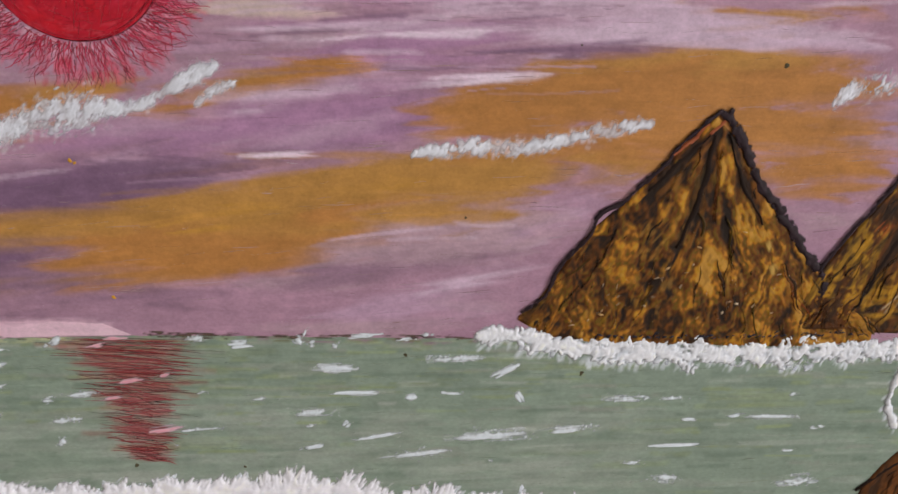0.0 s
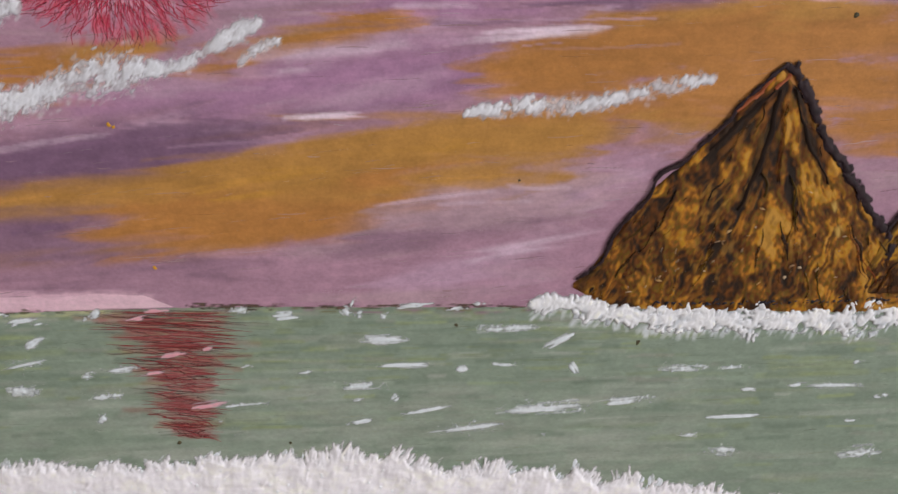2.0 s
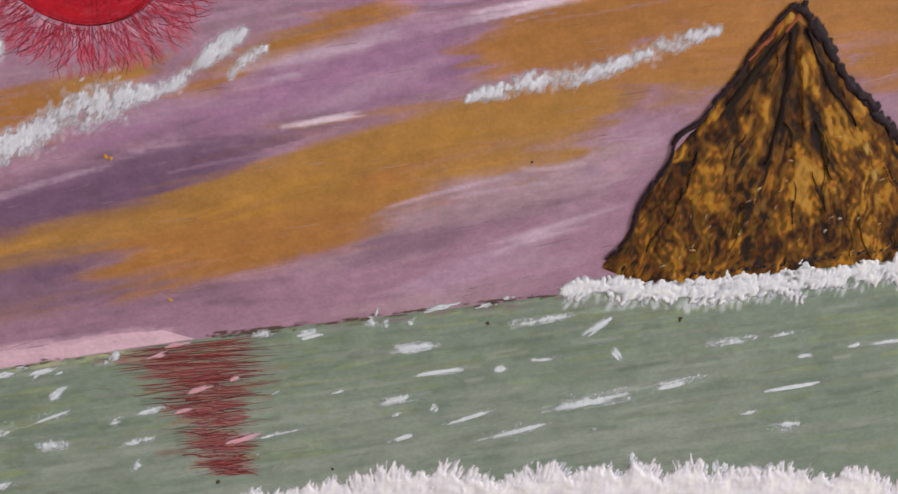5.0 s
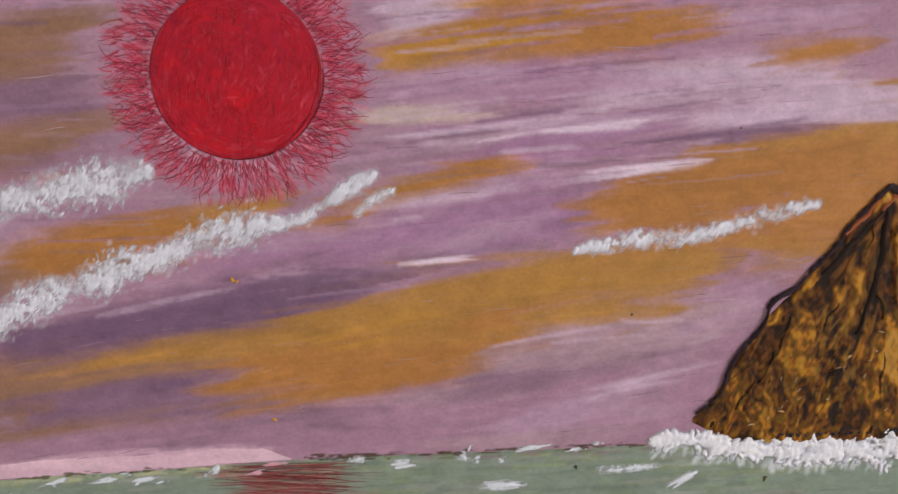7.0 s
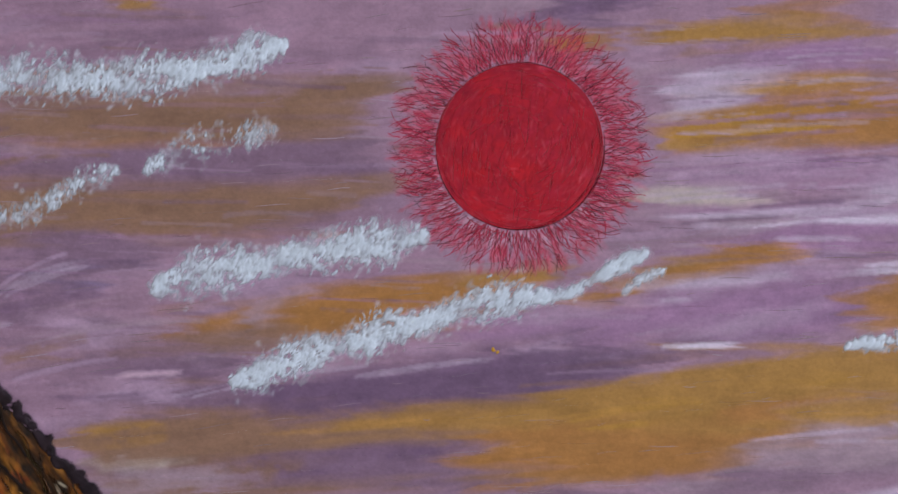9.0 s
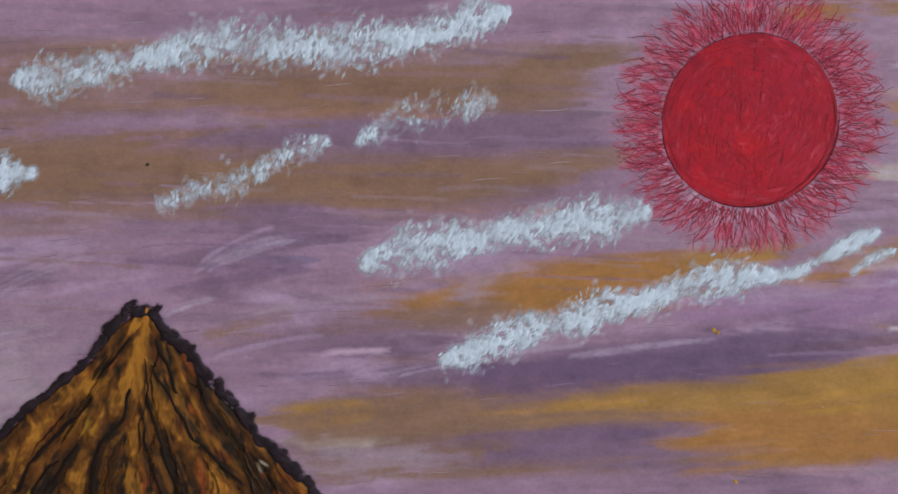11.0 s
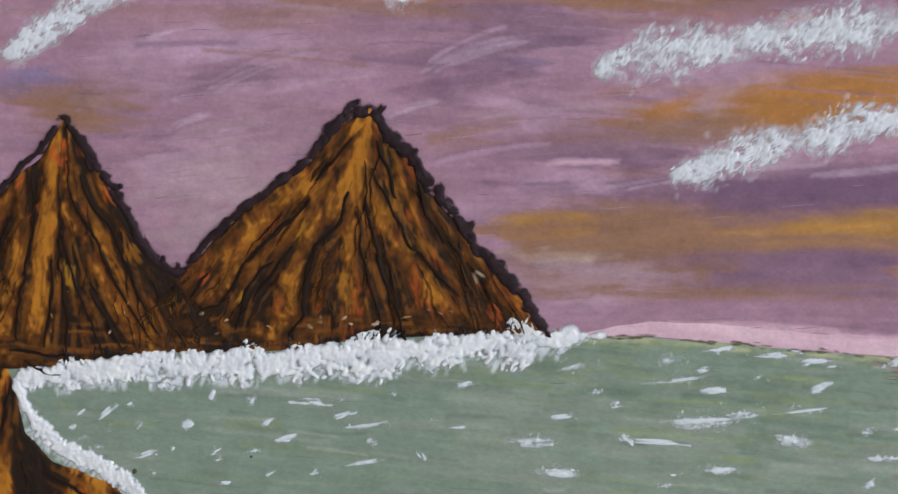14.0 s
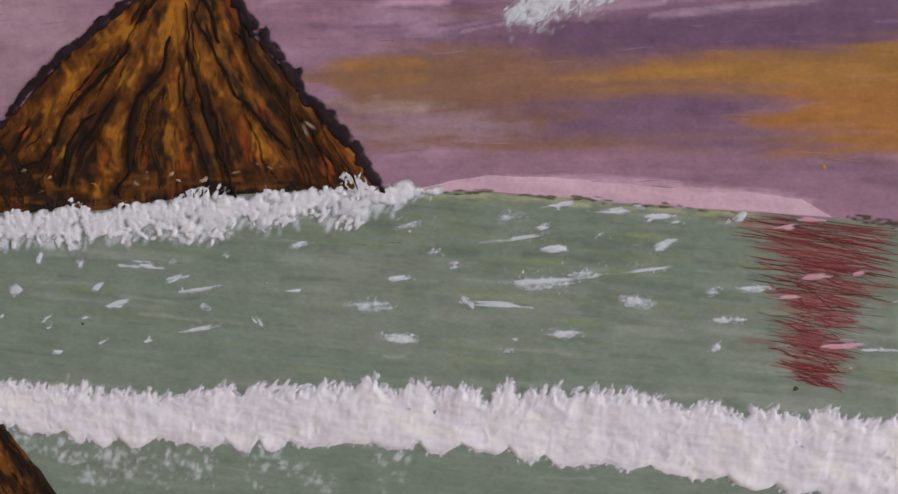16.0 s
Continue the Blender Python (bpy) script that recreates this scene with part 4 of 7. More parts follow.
# single marks of the loaded brush over the dragged bands
for kind, u0, v0, u1, v1, w, al, bow, n in (
    ("pale", -72.5, 54.8, -58.3, 60.8, 2.0, 0.5, 0.8, 4),
    ("pale", -77.3, 47.1, -69.3, 50.6, 1.1, 0.5, 0.3, 4),
    ("tan", -72.0, 44.4, -57.5, 49.2, 2.5, 0.5, 0.5, 4),
    ("pinkw", -52.7, 43.4, -42.7, 44.7, 0.7, 0.6, 0.1, 3),
    ("plum", -43.8, 40.4, -32.6, 43.5, 0.7, 0.6, 0.3, 3),
    ("plum", -42.8, 39.2, -38.2, 40.9, 1.3, 0.5, 0.2, 3),
    ("gold", -60.9, 33.5, -45.2, 36.0, 1.5, 0.45, 0.2, 4),
    ("rosegrey", -55.0, 25.5, -35.8, 28.9, 4.1, 0.35, 0.3, 4),
    ("lavender", -70.3, 41.1, -52.9, 45.9, 2.1, 0.5, 0.6, 4),
    ("plum", -63.0, 39.3, -47.3, 40.9, 2.1, 0.35, -0.4, 4),
    ("rosegrey", -111.4, 39.1, -95.7, 43.9, 3.3, 0.5, 0.8, 4),
    ("lavender", -116.2, 34.0, -100.2, 35.2, 4.1, 0.45, 0.4, 4),
    ("pale", -109.5, 42.9, -104.0, 45.3, 0.7, 0.6, 0.1, 3),
    ("pale", -103.1, 48.9, -87.0, 56.2, 1.8, 0.4, 0.7, 4),
    ("dusk", -113.2, 45.4, -95.8, 52.0, 2.1, 0.4, 0.6, 4),
    ("lavender", -72.7, 55.7, -61.2, 62.1, 1.3, 0.6, 0.6, 4),
    ("rosegrey", -67.3, 47.5, -38.9, 52.8, 1.1, 0.5, 1.0, 4),
    ("pinkw", -52.8, 43.5, -43.1, 44.1, 0.6, 0.6, 0.1, 3),
    ("pale", -43.0, 40.5, -15.8, 47.2, 0.5, 0.6, 0.5, 3),
    ("pale", -16.6, 45.2, 3.2, 49.2, 0.6, 0.6, 0.3, 3),
    ("lavender", -17.8, 90.9, -11.1, 92.5, 2.0, 0.4, 0.2, 4),
    ("pinkw", -11.0, 54.5, -5.8, 56.1, 0.8, 0.4, 0.1, 4),
    ("pale", 53.5, 39.5, 69.0, 40.5, 0.7, 0.45, 0.2, 3),
    ("pale", 64.3, 43.0, 75.2, 43.2, 1.0, 0.5, -0.3, 4),
    ("lavender", 73.6, 39.0, 90.6, 48.1, 1.3, 0.45, 0.6, 4),
    ("streak", 59.1, 66.6, 72.2, 67.5, 0.4, 0.8, 0.1, 3),
    ("streak", 30.3, 52.7, 40.0, 53.6, 0.4, 0.8, 0.1, 3),
    ("gold", 14.2, 40.4, 35.5, 44.7, 0.5, 0.6, 0.3, 3),
    ("gold", 29.9, 84.0, 50.1, 86.1, 0.5, 0.7, 0.2, 4),
    ("streak", 60.6, 73.7, 67.6, 74.1, 0.3, 0.9, 0.05, 3),
    ("pale", 28.7, 59.7, 33.9, 60.1, 0.5, 0.6, 0.1, 2),
    ("pale", 44.3, 69.8, 57.2, 70.5, 0.5, 0.6, 0.1, 3),
    ("pale", 44.4, 39.1, 63.6, 42.2, 0.5, 0.5, 0.1, 3),
):
    for _ in range(n):
        x, y = rng.normal(0, 0.06) * (u1 - u0), rng.normal(0, 0.22) * w
        sky.stroke(u0 + x, v0 + y, u1 + x, v1 + y, max(0.9, w * rng.uniform(0.35, 0.8)), PAINT[kind] * rng.uniform(0.93, 1.07), al * rng.uniform(0.3, 0.7), rag=0.8, bow=bow + rng.normal(0, 0.1), relief=0.03, bristle=3.0)
# pale strip above the horizon
band(sky, "pinkw", -39.4, 20.4, -3.4, 22.0, 1.9, 12, .9)
band(sky, "pinkw", -34.5, 20.5, 10.6, 22.3, 1.6, 10, .85)
band(sky, "pinkw", -11.1, 20.8, 8.3, 22.0, 1.9, 8, .8)
band(sky, "pinkw", -16.9, 21.8, 9.6, 22.7, 1.6, 8, .9)
band(sky, "pinkw", -8.1, 22.6, 7.8, 23.2, 0.9, 4, .8)
# red glow round the sun
SUN_U, SUN_V, SUN_R = 6.9, 81.4, 12.35
for _ in range(1500):
    a = rng.uniform(0, 2 * math.pi)
    reach = rng.random() ** 1.4
    r, l = SUN_R - 0.4 + 5.4 * reach, rng.uniform(1.2, 3.6)
    c, s = math.cos(a), math.sin(a)
    low = s < -0.5 and reach < 0.25
    sky.stroke(SUN_U + c * r, SUN_V + s * r, SUN_U + c * (r + l), SUN_V + s * (r + l), rng.uniform(0.4, 1.2),
               PAINT["pinkw" if low and rng.random() < 0.6 else "halo" if rng.random() < 0.45 else "red"] * rng.uniform(0.85, 1.12), rng.uniform(0.3, 0.75) * (1 - 0.4 * reach))


def lie(u, v):
    """How steeply the brush marks rise to the right."""
    return 0.02 + 0.16 * float(soft_noise(u * 0.022 + 3, v * 0.045 + 8)) + 0.05 * np.clip((60 - v) / 40, 0, 1) * (u < 20)


for _ in range(110):
    u, v, l = rng.uniform(24, 72), rng.uniform(64, 98), rng.uniform(6, 26)
    sky.stroke(u, v, u + l, v + l * rng.uniform(0.06, 0.14), rng.uniform(0.3, 1.1), PAINT[("pale", "lilac", "lavender", "lilac", "plum", "lavender", "dusk")[rng.integers(7)]] * rng.uniform(0.92, 1.08), rng.uniform(0.2, 0.6), bow=rng.normal(0, 0.2))
for _ in range(160):
    u, v, l = rng.uniform(-120, 20), rng.uniform(45, 100), rng.uniform(6, 26)
    sky.stroke(u, v, u + l, v + l * rng.uniform(-0.02, 0.12), rng.uniform(0.3, 1.2), PAINT[("dusk", "lavender", "tan", "plum", "lilac", "rosegrey")[rng.integers(6)]] * rng.uniform(0.92, 1.08), rng.uniform(0.15, 0.5), bow=rng.normal(0, 0.2))
for _ in range(900):
    u, v, l = rng.uniform(-157, 170), rng.uniform(15, 112), rng.uniform(2, 8)
    sky.stroke(u, v, u + l, v + l * lie(u, v), rng.uniform(1.5, 4.0), float(rng.choice((0.8, 0.88, 1.12, 1.2))), rng.uniform(0.15, 0.45), relief=0.02, bristle=1.2, bow=rng.normal(0, 0.3))
for _ in range(1700):
    u, v, l = rng.uniform(-157, 170), rng.uniform(15, 112), rng.uniform(2, 13)
    sky.stroke(u, v, u + l, v + l * (lie(u, v) + rng.normal(0, 0.03)), rng.uniform(0.3, 1.0), float(rng.choice((0.84, 0.9, 1.1, 1.2))), rng.uniform(0.1, 0.4), relief=0.02, bow=rng.normal(0, 0.25))
CLOUDS = []


def cloud(points, half, count, label, tilt=62, blob=1.0, gaps=0.0, aspect=0.28):
    """Notes a drift of cloud and lays its thin milky ground into the wet sky."""
    pts = np.asarray(points, float)
    run = np.r_[0, np.cumsum(np.hypot(*np.diff(pts, axis=0).T))]
    seed = rng.random() * 300
    CLOUDS.append((pts, run, half, count, label, tilt, blob, gaps, seed, aspect))
    for _ in range(int(count * 0.8)):
        s = rng.uniform(0, run[-1])
        if gaps and soft_noise(s * 0.35 + seed, 1.0) < gaps:
            continue
        w = half * (0.55 + 0.9 * soft_noise(s * 0.22 + seed, 5.0)) * min(1.0, 0.35 + (min(s, run[-1] - s)) / (2.2 * half))
        u, v = np.interp(s, run, pts[:, 0]), np.interp(s, run, pts[:, 1]) + rng.normal(0, 0.5) * w
        a, l = radians(tilt + rng.normal(0, 20)), rng.uniform(0.8, 2.0) * blob
        sky.stroke(u - l / 2 * math.cos(a), v - l / 2 * math.sin(a), u + l / 2 * math.cos(a), v + l / 2 * math.sin(a), rng.uniform(0.6, 1.4), lin(204, 200, 210) * rng.uniform(0.88, 1.06), rng.uniform(0.2, 0.6) * (1 - gaps), rag=0.9, relief=0.04)


cloud([(-100, 81.5), (-92, 82), (-80, 85.5), (-71, 88.3), (-60, 88.4), (-50, 89.2), (-43, 90), (-36, 92.6), (-28.3, 94.6)], 2.9, 1500, "dense white dabbed cloud streak", 66)
cloud([(-47.6, 57.6), (-42, 59.3), (-33, 61.6), (-24, 63.9), (-15, 65.6), (-6.4, 67.4)], 2.7, 1000, "dense white dabbed cloud streak")
cloud([(-34.8, 43.4), (-26.7, 47.2), (-16, 51), (-7.7, 53.9), (1, 57.3), (12.5, 59.4)], 2.7, 1200, "dense white dabbed cloud streak", 55)
cloud([(10.5, 58.4), (15.5, 60), (19, 62), (22, 64.4), (26.8, 66.6)], 1.8, 420, "thin white dabbed cloud streak", 50, 1.0, 0.34)
cloud([(23.6, 60.6), (26, 62.6), (29.3, 64.2)], 0.7, 80, "small wisp of white paint", 50, 1.0, 0.4)
cloud([(57, 54.5), (63, 55.2), (67, 56.4), (72.5, 56), (78.7, 57.1), (83, 58.5), (89.3, 59.9), (94.8, 61.2)], 1.5, 520, "narrow bright white cloud streak", 60, 1.0, 0.2, aspect=0.95)
cloud([(-78.5, 64), (-72.5, 66.6), (-65, 68.8), (-58.5, 73.2), (-53, 75.3)], 2.6, 520, "sparse white dabbed cloud", 78, 0.85, 0.3)
cloud([(-49.3, 75.2), (-44, 78.6), (-40.5, 79.5), (-35, 81.3), (-29, 82.2)], 2.6, 430, "sparse white dabbed cloud", 72, 0.85, 0.42)
cloud([(-136, 51), (-132, 53.8), (-126.4, 57.8), (-120, 61.6), (-113, 64), (-106.5, 67.6), (-102, 67.4), (-97, 67.7)], 2.3, 900, "dense white dabbed cloud streak", 52, 1.15, 0.12, aspect=0.3)
cloud([(124.5, 66), (128, 68.6), (132, 69.6), (137, 70.5), (142, 71), (150, 73)], 2.0, 300, "thin white dabbed cloud", 70, 1.2, 0.4, aspect=0.3)

# sea
def horizon(u):
    return np.interp(u, [-157, -141, -137, -44, -35, -11, 16, 56, 80, 177], [2.6, 2.6, 17.8, 17.8, 19.0, 19.9, 21.2, 21.7, 22.0, 22.4])


sea = Wash(-157, 177, -64, 23, 0.3, PAINT["sea"])
for _ in range(1500):
    u, v, l = rng.uniform(-157, 177), rng.uniform(-64, 23), rng.uniform(5, 26)
    near = np.clip((v + 20) / 40, 0, 1)
    kinds = ("sea", "sea_dark", "sea_dark", "sea_green") if rng.random() < near else ("sea", "sea_grey", "sea_light", "sea")
    sea.stroke(u, v, u + l, v + l * rng.uniform(-0.02, 0.12 if u < 0 else 0.06), rng.uniform(0.4, 2.6), PAINT[kinds[rng.integers(4)]] * rng.uniform(0.95, 1.05),
               rng.uniform(0.15, 0.5), relief=0.02)
for _ in range(150):
    u, l = rng.uniform(-60, 80), rng.uniform(3, 12)
    v = float(horizon(u)) - rng.uniform(0.2, 12)
    sea.stroke(u, v, u + l, v + l * 0.03, rng.uniform(0.25, 0.6), PAINT["sea_green" if rng.random() < 0.6 else "sea_dark"] * rng.uniform(0.8, 1.1), 0.6)
for _ in range(500):
    u, v, l = rng.uniform(-157, 170), rng.uniform(-45, 22), rng.uniform(3, 10)
    sea.stroke(u, v, u + l, v + l * rng.uniform(-0.02, 0.1), rng.uniform(1.2, 3.5), float(rng.choice((0.76, 0.86, 1.12, 1.2))), rng.uniform(0.15, 0.5), relief=0.03, bristle=1.6)
for _ in range(2600):
    u, v, l = rng.uniform(-157, 170), rng.uniform(-45, 22), rng.uniform(2, 12)
    sea.stroke(u, v, u + l, v + l * rng.uniform(-0.02, 0.1 if u < 0 else 0.05), rng.uniform(0.25, 0.8), float(rng.choice((0.74, 0.85, 1.14, 1.26))), rng.uniform(0.12, 0.42), relief=0.03)
for _ in range(260):
    u, v, l = rng.uniform(-70, 100), rng.uniform(-9, 7), rng.uniform(5, 20)
    sea.stroke(u, v, u + l, v + l * 0.05, rng.uniform(1.0, 3.0), PAINT["sea_light" if rng.random() < 0.6 else "sea_grey"] * rng.uniform(0.95, 1.08), rng.uniform(0.1, 0.3), relief=0.02)
for _ in range(420):
    v = 21 - abs(rng.normal(0, 14))
    u, l = rng.uniform(-130, 150), rng.uniform(3, 11)
    sea.stroke(u, v, u + l, v + l * rng.uniform(0.0, 0.13 if u < -20 else 0.07), rng.uniform(0.4, 1.3), PAINT[("sea_dark", "sea_light", "sea_dark", "sea_green", "sea_grey")[rng.integers(5)]] * rng.uniform(0.88, 1.08), rng.uniform(0.35, 0.8), relief=0.03, bow=rng.normal(0, 0.15))
for _ in range(90):
    u, l = rng.uniform(-48, 78), rng.uniform(1.5, 6)
    v = float(horizon(u)) - rng.uniform(0.1, 1.1)
    sea.stroke(u, v, u + l, float(horizon(u + l)) - (float(horizon(u)) - v), rng.uniform(0.3, 0.6), PAINT[("olive", "sea_green", "sea_dark", "dusk")[rng.integers(4)]] * rng.uniform(0.9, 1.3), 0.6)
for _ in range(70):
    u, l = rng.uniform(-46, 2), rng.uniform(1.5, 5)
    v = float(horizon(u)) - rng.uniform(0.0, 0.9)
    sea.stroke(u, v, u + l, float(horizon(u + l)) - (float(horizon(u)) - v), rng.uniform(0.35, 0.8), lin(176, 180, 142) * rng.uniform(0.85, 1.05), rng.uniform(0.3, 0.7))
for _ in range(120):
    v = rng.uniform(-3, 20)
    f = (v + 3) / 23
    u = 14.6 + rng.normal(0, 0.45) * (3.2 + 6.5 * f) - 2.5 * f
    sea.stroke(u - 3, v, u + 3, v - 0.4, rng.uniform(0.6, 1.6), PAINT["maroon"] * rng.uniform(0.8, 1.15), rng.uniform(0.2, 0.5))


# sun: disc, outline, ray strokes, reflection
sunwash = Wash(SUN_U - 13.5, SUN_U + 13.5, SUN_V - 13.5, SUN_V + 13.5, 0.14, lin(170, 26, 44))
for _ in range(300):
    u, v = SUN_U + rng.uniform(-13, 13), SUN_V + rng.uniform(-13, 13)
    x, y = (u - SUN_U) / SUN_R, (v - SUN_V) / SUN_R
    warm = math.exp(-((x + 0.15) ** 2 + (y + 0.3) ** 2) / 0.3)
    rosy = math.exp(-((x - 0.55) ** 2 + (y - 0.35) ** 2) / 0.25)
    k = rng.random()
    c = lin(198, 24, 32) if k < 0.75 * warm else lin(184, 40, 70) if k < 0.75 * warm + 0.6 * rosy else lin(140, 22, 44) if y > 0.05 or x < -0.5 else lin(166, 26, 44)
    a, l = rng.uniform(-0.4, 0.4), rng.uniform(2.0, 6.0)
    sunwash.stroke(u - l / 2 * math.cos(a), v - l / 2 * math.sin(a), u + l / 2 * math.cos(a), v + l / 2 * math.sin(a), rng.uniform(1.6, 4.0), c, rng.uniform(0.2, 0.55), rag=0.8, relief=0.03)
for _ in range(2600):
    # short pencil touches: rings near the rim, upright and slanting ones inside
    a0, r = rng.uniform(0, 2 * math.pi), SUN_R * math.sqrt(rng.random())
    u, v = SUN_U + r * math.cos(a0), SUN_V + r * math.sin(a0)
    a = a0 + 1.57 + rng.normal(0, 0.25) if r > 0.72 * SUN_R or rng.random() < 0.25 else rng.normal(1.35, 0.3)
    l, k = rng.uniform(0.7, 2.4), rng.random()
    rim_light = r > 0.8 * SUN_R and math.sin(a0) < 0.3
    c = lin(118, 10, 26) if k < (0.25 if rim_light else 0.4) else lin(196, 76, 90) if k > (0.75 if rim_light else 0.93) else lin(178, 24, 34)
    sunwash.stroke(u - l / 2 * math.cos(a), v - l / 2 * math.sin(a), u + l / 2 * math.cos(a), v + l / 2 * math.sin(a), rng.uniform(0.22, 0.45), c, rng.uniform(0.15, 0.5), rag=0.6, relief=0.03, bristle=3.0)
rings, seg = 84, 420
rad, ang = np.linspace(0.001, 1, rings)[:, None], np.linspace(0, 2 * math.pi, seg)[None, :]
rim = SUN_R * (1 + 0.012 * (soft_noise(3 + 2 * np.cos(ang), 3 + 2 * np.sin(ang)) - 0.5))
uu, vv = SUN_U + rim * rad * np.cos(ang), SUN_V + rim * rad * np.sin(ang)
col, thick = sunwash.sample(uu, vv)
sun = mesh_part("sun", world_of(uu, vv, 0.05 + thick + 0 * rad), grid_faces(rings, seg)[:, ::-1], mat_sun, painting,
                "deep red painted sun disc", col.reshape(-1, 3))
edge = Strokes()
for k in range(54):
    a0, da = rng.uniform(0, 2 * math.pi), rng.uniform(0.25, 0.9)
    a = np.linspace(a0, a0 + da, 10)
    r = SUN_R + rng.normal(-0.1, 0.3)
    edge.ribbon(np.stack([SUN_U + r * np.cos(a), SUN_V + r * np.sin(a)], 1), np.full(10, rng.uniform(0.08, 0.17)), 0.12, 0.02)
tagged(edge.part("sun_outline", dab_material("dark_red_pencil", [lin(96, 18, 32), lin(140, 30, 48), lin(190, 84, 96)], thin=0.1, full=0.6), sun, "dark red pencilled rim"), kind="stuff")
hatch = Strokes()
for k in range(420):
    a0, r = rng.uniform(0, 2 * math.pi), SUN_R * math.sqrt(rng.random()) * 0.97
    u, v = SUN_U + r * math.cos(a0), SUN_V + r * math.sin(a0)
    a, l = (rng.normal(1.45, 0.15) if rng.random() < 0.55 else a0 + 1.57 + rng.normal(0, 0.2)), rng.uniform(1, 4.5)
    if math.hypot(u + l * math.cos(a) - SUN_U, v + l * math.sin(a) - SUN_V) > SUN_R:
        continue
    s = np.linspace(0, 1, 5)
    hatch.ribbon(np.stack([u + l * s * math.cos(a), v + l * s * math.sin(a) + 0.1 * np.sin(3 * s + k)], 1), np.full(5, rng.uniform(0.07, 0.16)), 0.11, 0.004)
tagged(hatch.part("pencil_hatching", dab_material("red_pencil", [lin(132, 14, 28), lin(172, 30, 40), lin(190, 66, 76)], thin=0.0, full=0.4), sun, "fine red pencil hatching"), kind="stuff")
rays = Strokes()
for k in range(2300):
    one = rays if k >= 280 else Strokes()
    a = rng.uniform(0, 2 * math.pi)
    r0 = SUN_R + (rng.uniform(-0.2, 1.2) if rng.random() < 0.35 else rng.uniform(0, 5.4))
    r1 = min(r0 + rng.uniform(1.2, 3.2), SUN_R + 7.9 + rng.normal(0, 1.0) - 0.6 * math.sin(a))
    if k < 280:
        r0 = r1 - rng.uniform(2.5, 4.0)
    lean = rng.normal(0.0, 0.045) - 0.05 * math.sin(2 * a)
    s = np.linspace(0, 1, 6)
    aa = a + lean * s + rng.normal(0, 0.03) * s * s + 0.006 * np.sin(s * 7 + k)
    r = r0 + (r1 - r0) * s
    one.ribbon(np.stack([SUN_U + r * np.cos(aa), SUN_V + r * np.sin(aa)], 1), 0.11 * (1.15 - s) + 0.06, 0.06, 0.02)
    if k < 280:
        one.part("ray", mat_ray, sun)
tagged(rays.part("fine_ray_work", mat_ray, sun, "fine red and pink pen strokes"), kind="stuff")
refl = Strokes()
for k in range(340):
    v = -3.6 + 24 * (k + rng.random()) / 340
    f = (v + 3.6) / 24
    mid = 14.8 - 2.6 * f + rng.normal(0, 0.5)
    half = (5.2 + 9.0 * f ** 1.2) * rng.uniform(0.35, 1.2)
    u0, u1 = mid - half * rng.uniform(0.5, 1.0), mid + half * rng.uniform(0.5, 1.0)
    if rng.random() < 0.45:
        u0, u1 = (u0, u0 + (u1 - u0) * rng.uniform(0.3, 0.6)) if rng.random() < 0.5 else (u1 - (u1 - u0) * rng.uniform(0.3, 0.6), u1)
    n = 9
    s = np.linspace(0, 1, n)
    refl.ribbon(np.stack([u0 + (u1 - u0) * s, v + 0.22 * np.sin(s * rng.uniform(2, 8) + k) + rng.normal(-0.5, 0.7) * (s - 0.5)], 1), np.full(n, rng.uniform(0.1, 0.28)) * (1.05 - np.abs(2 * s - 1) ** 8), 0.1, 0.03)
tagged(refl.part("sun_reflection", mat_reflect, painting, "dark red pen strokes on the sea"), kind="stuff")


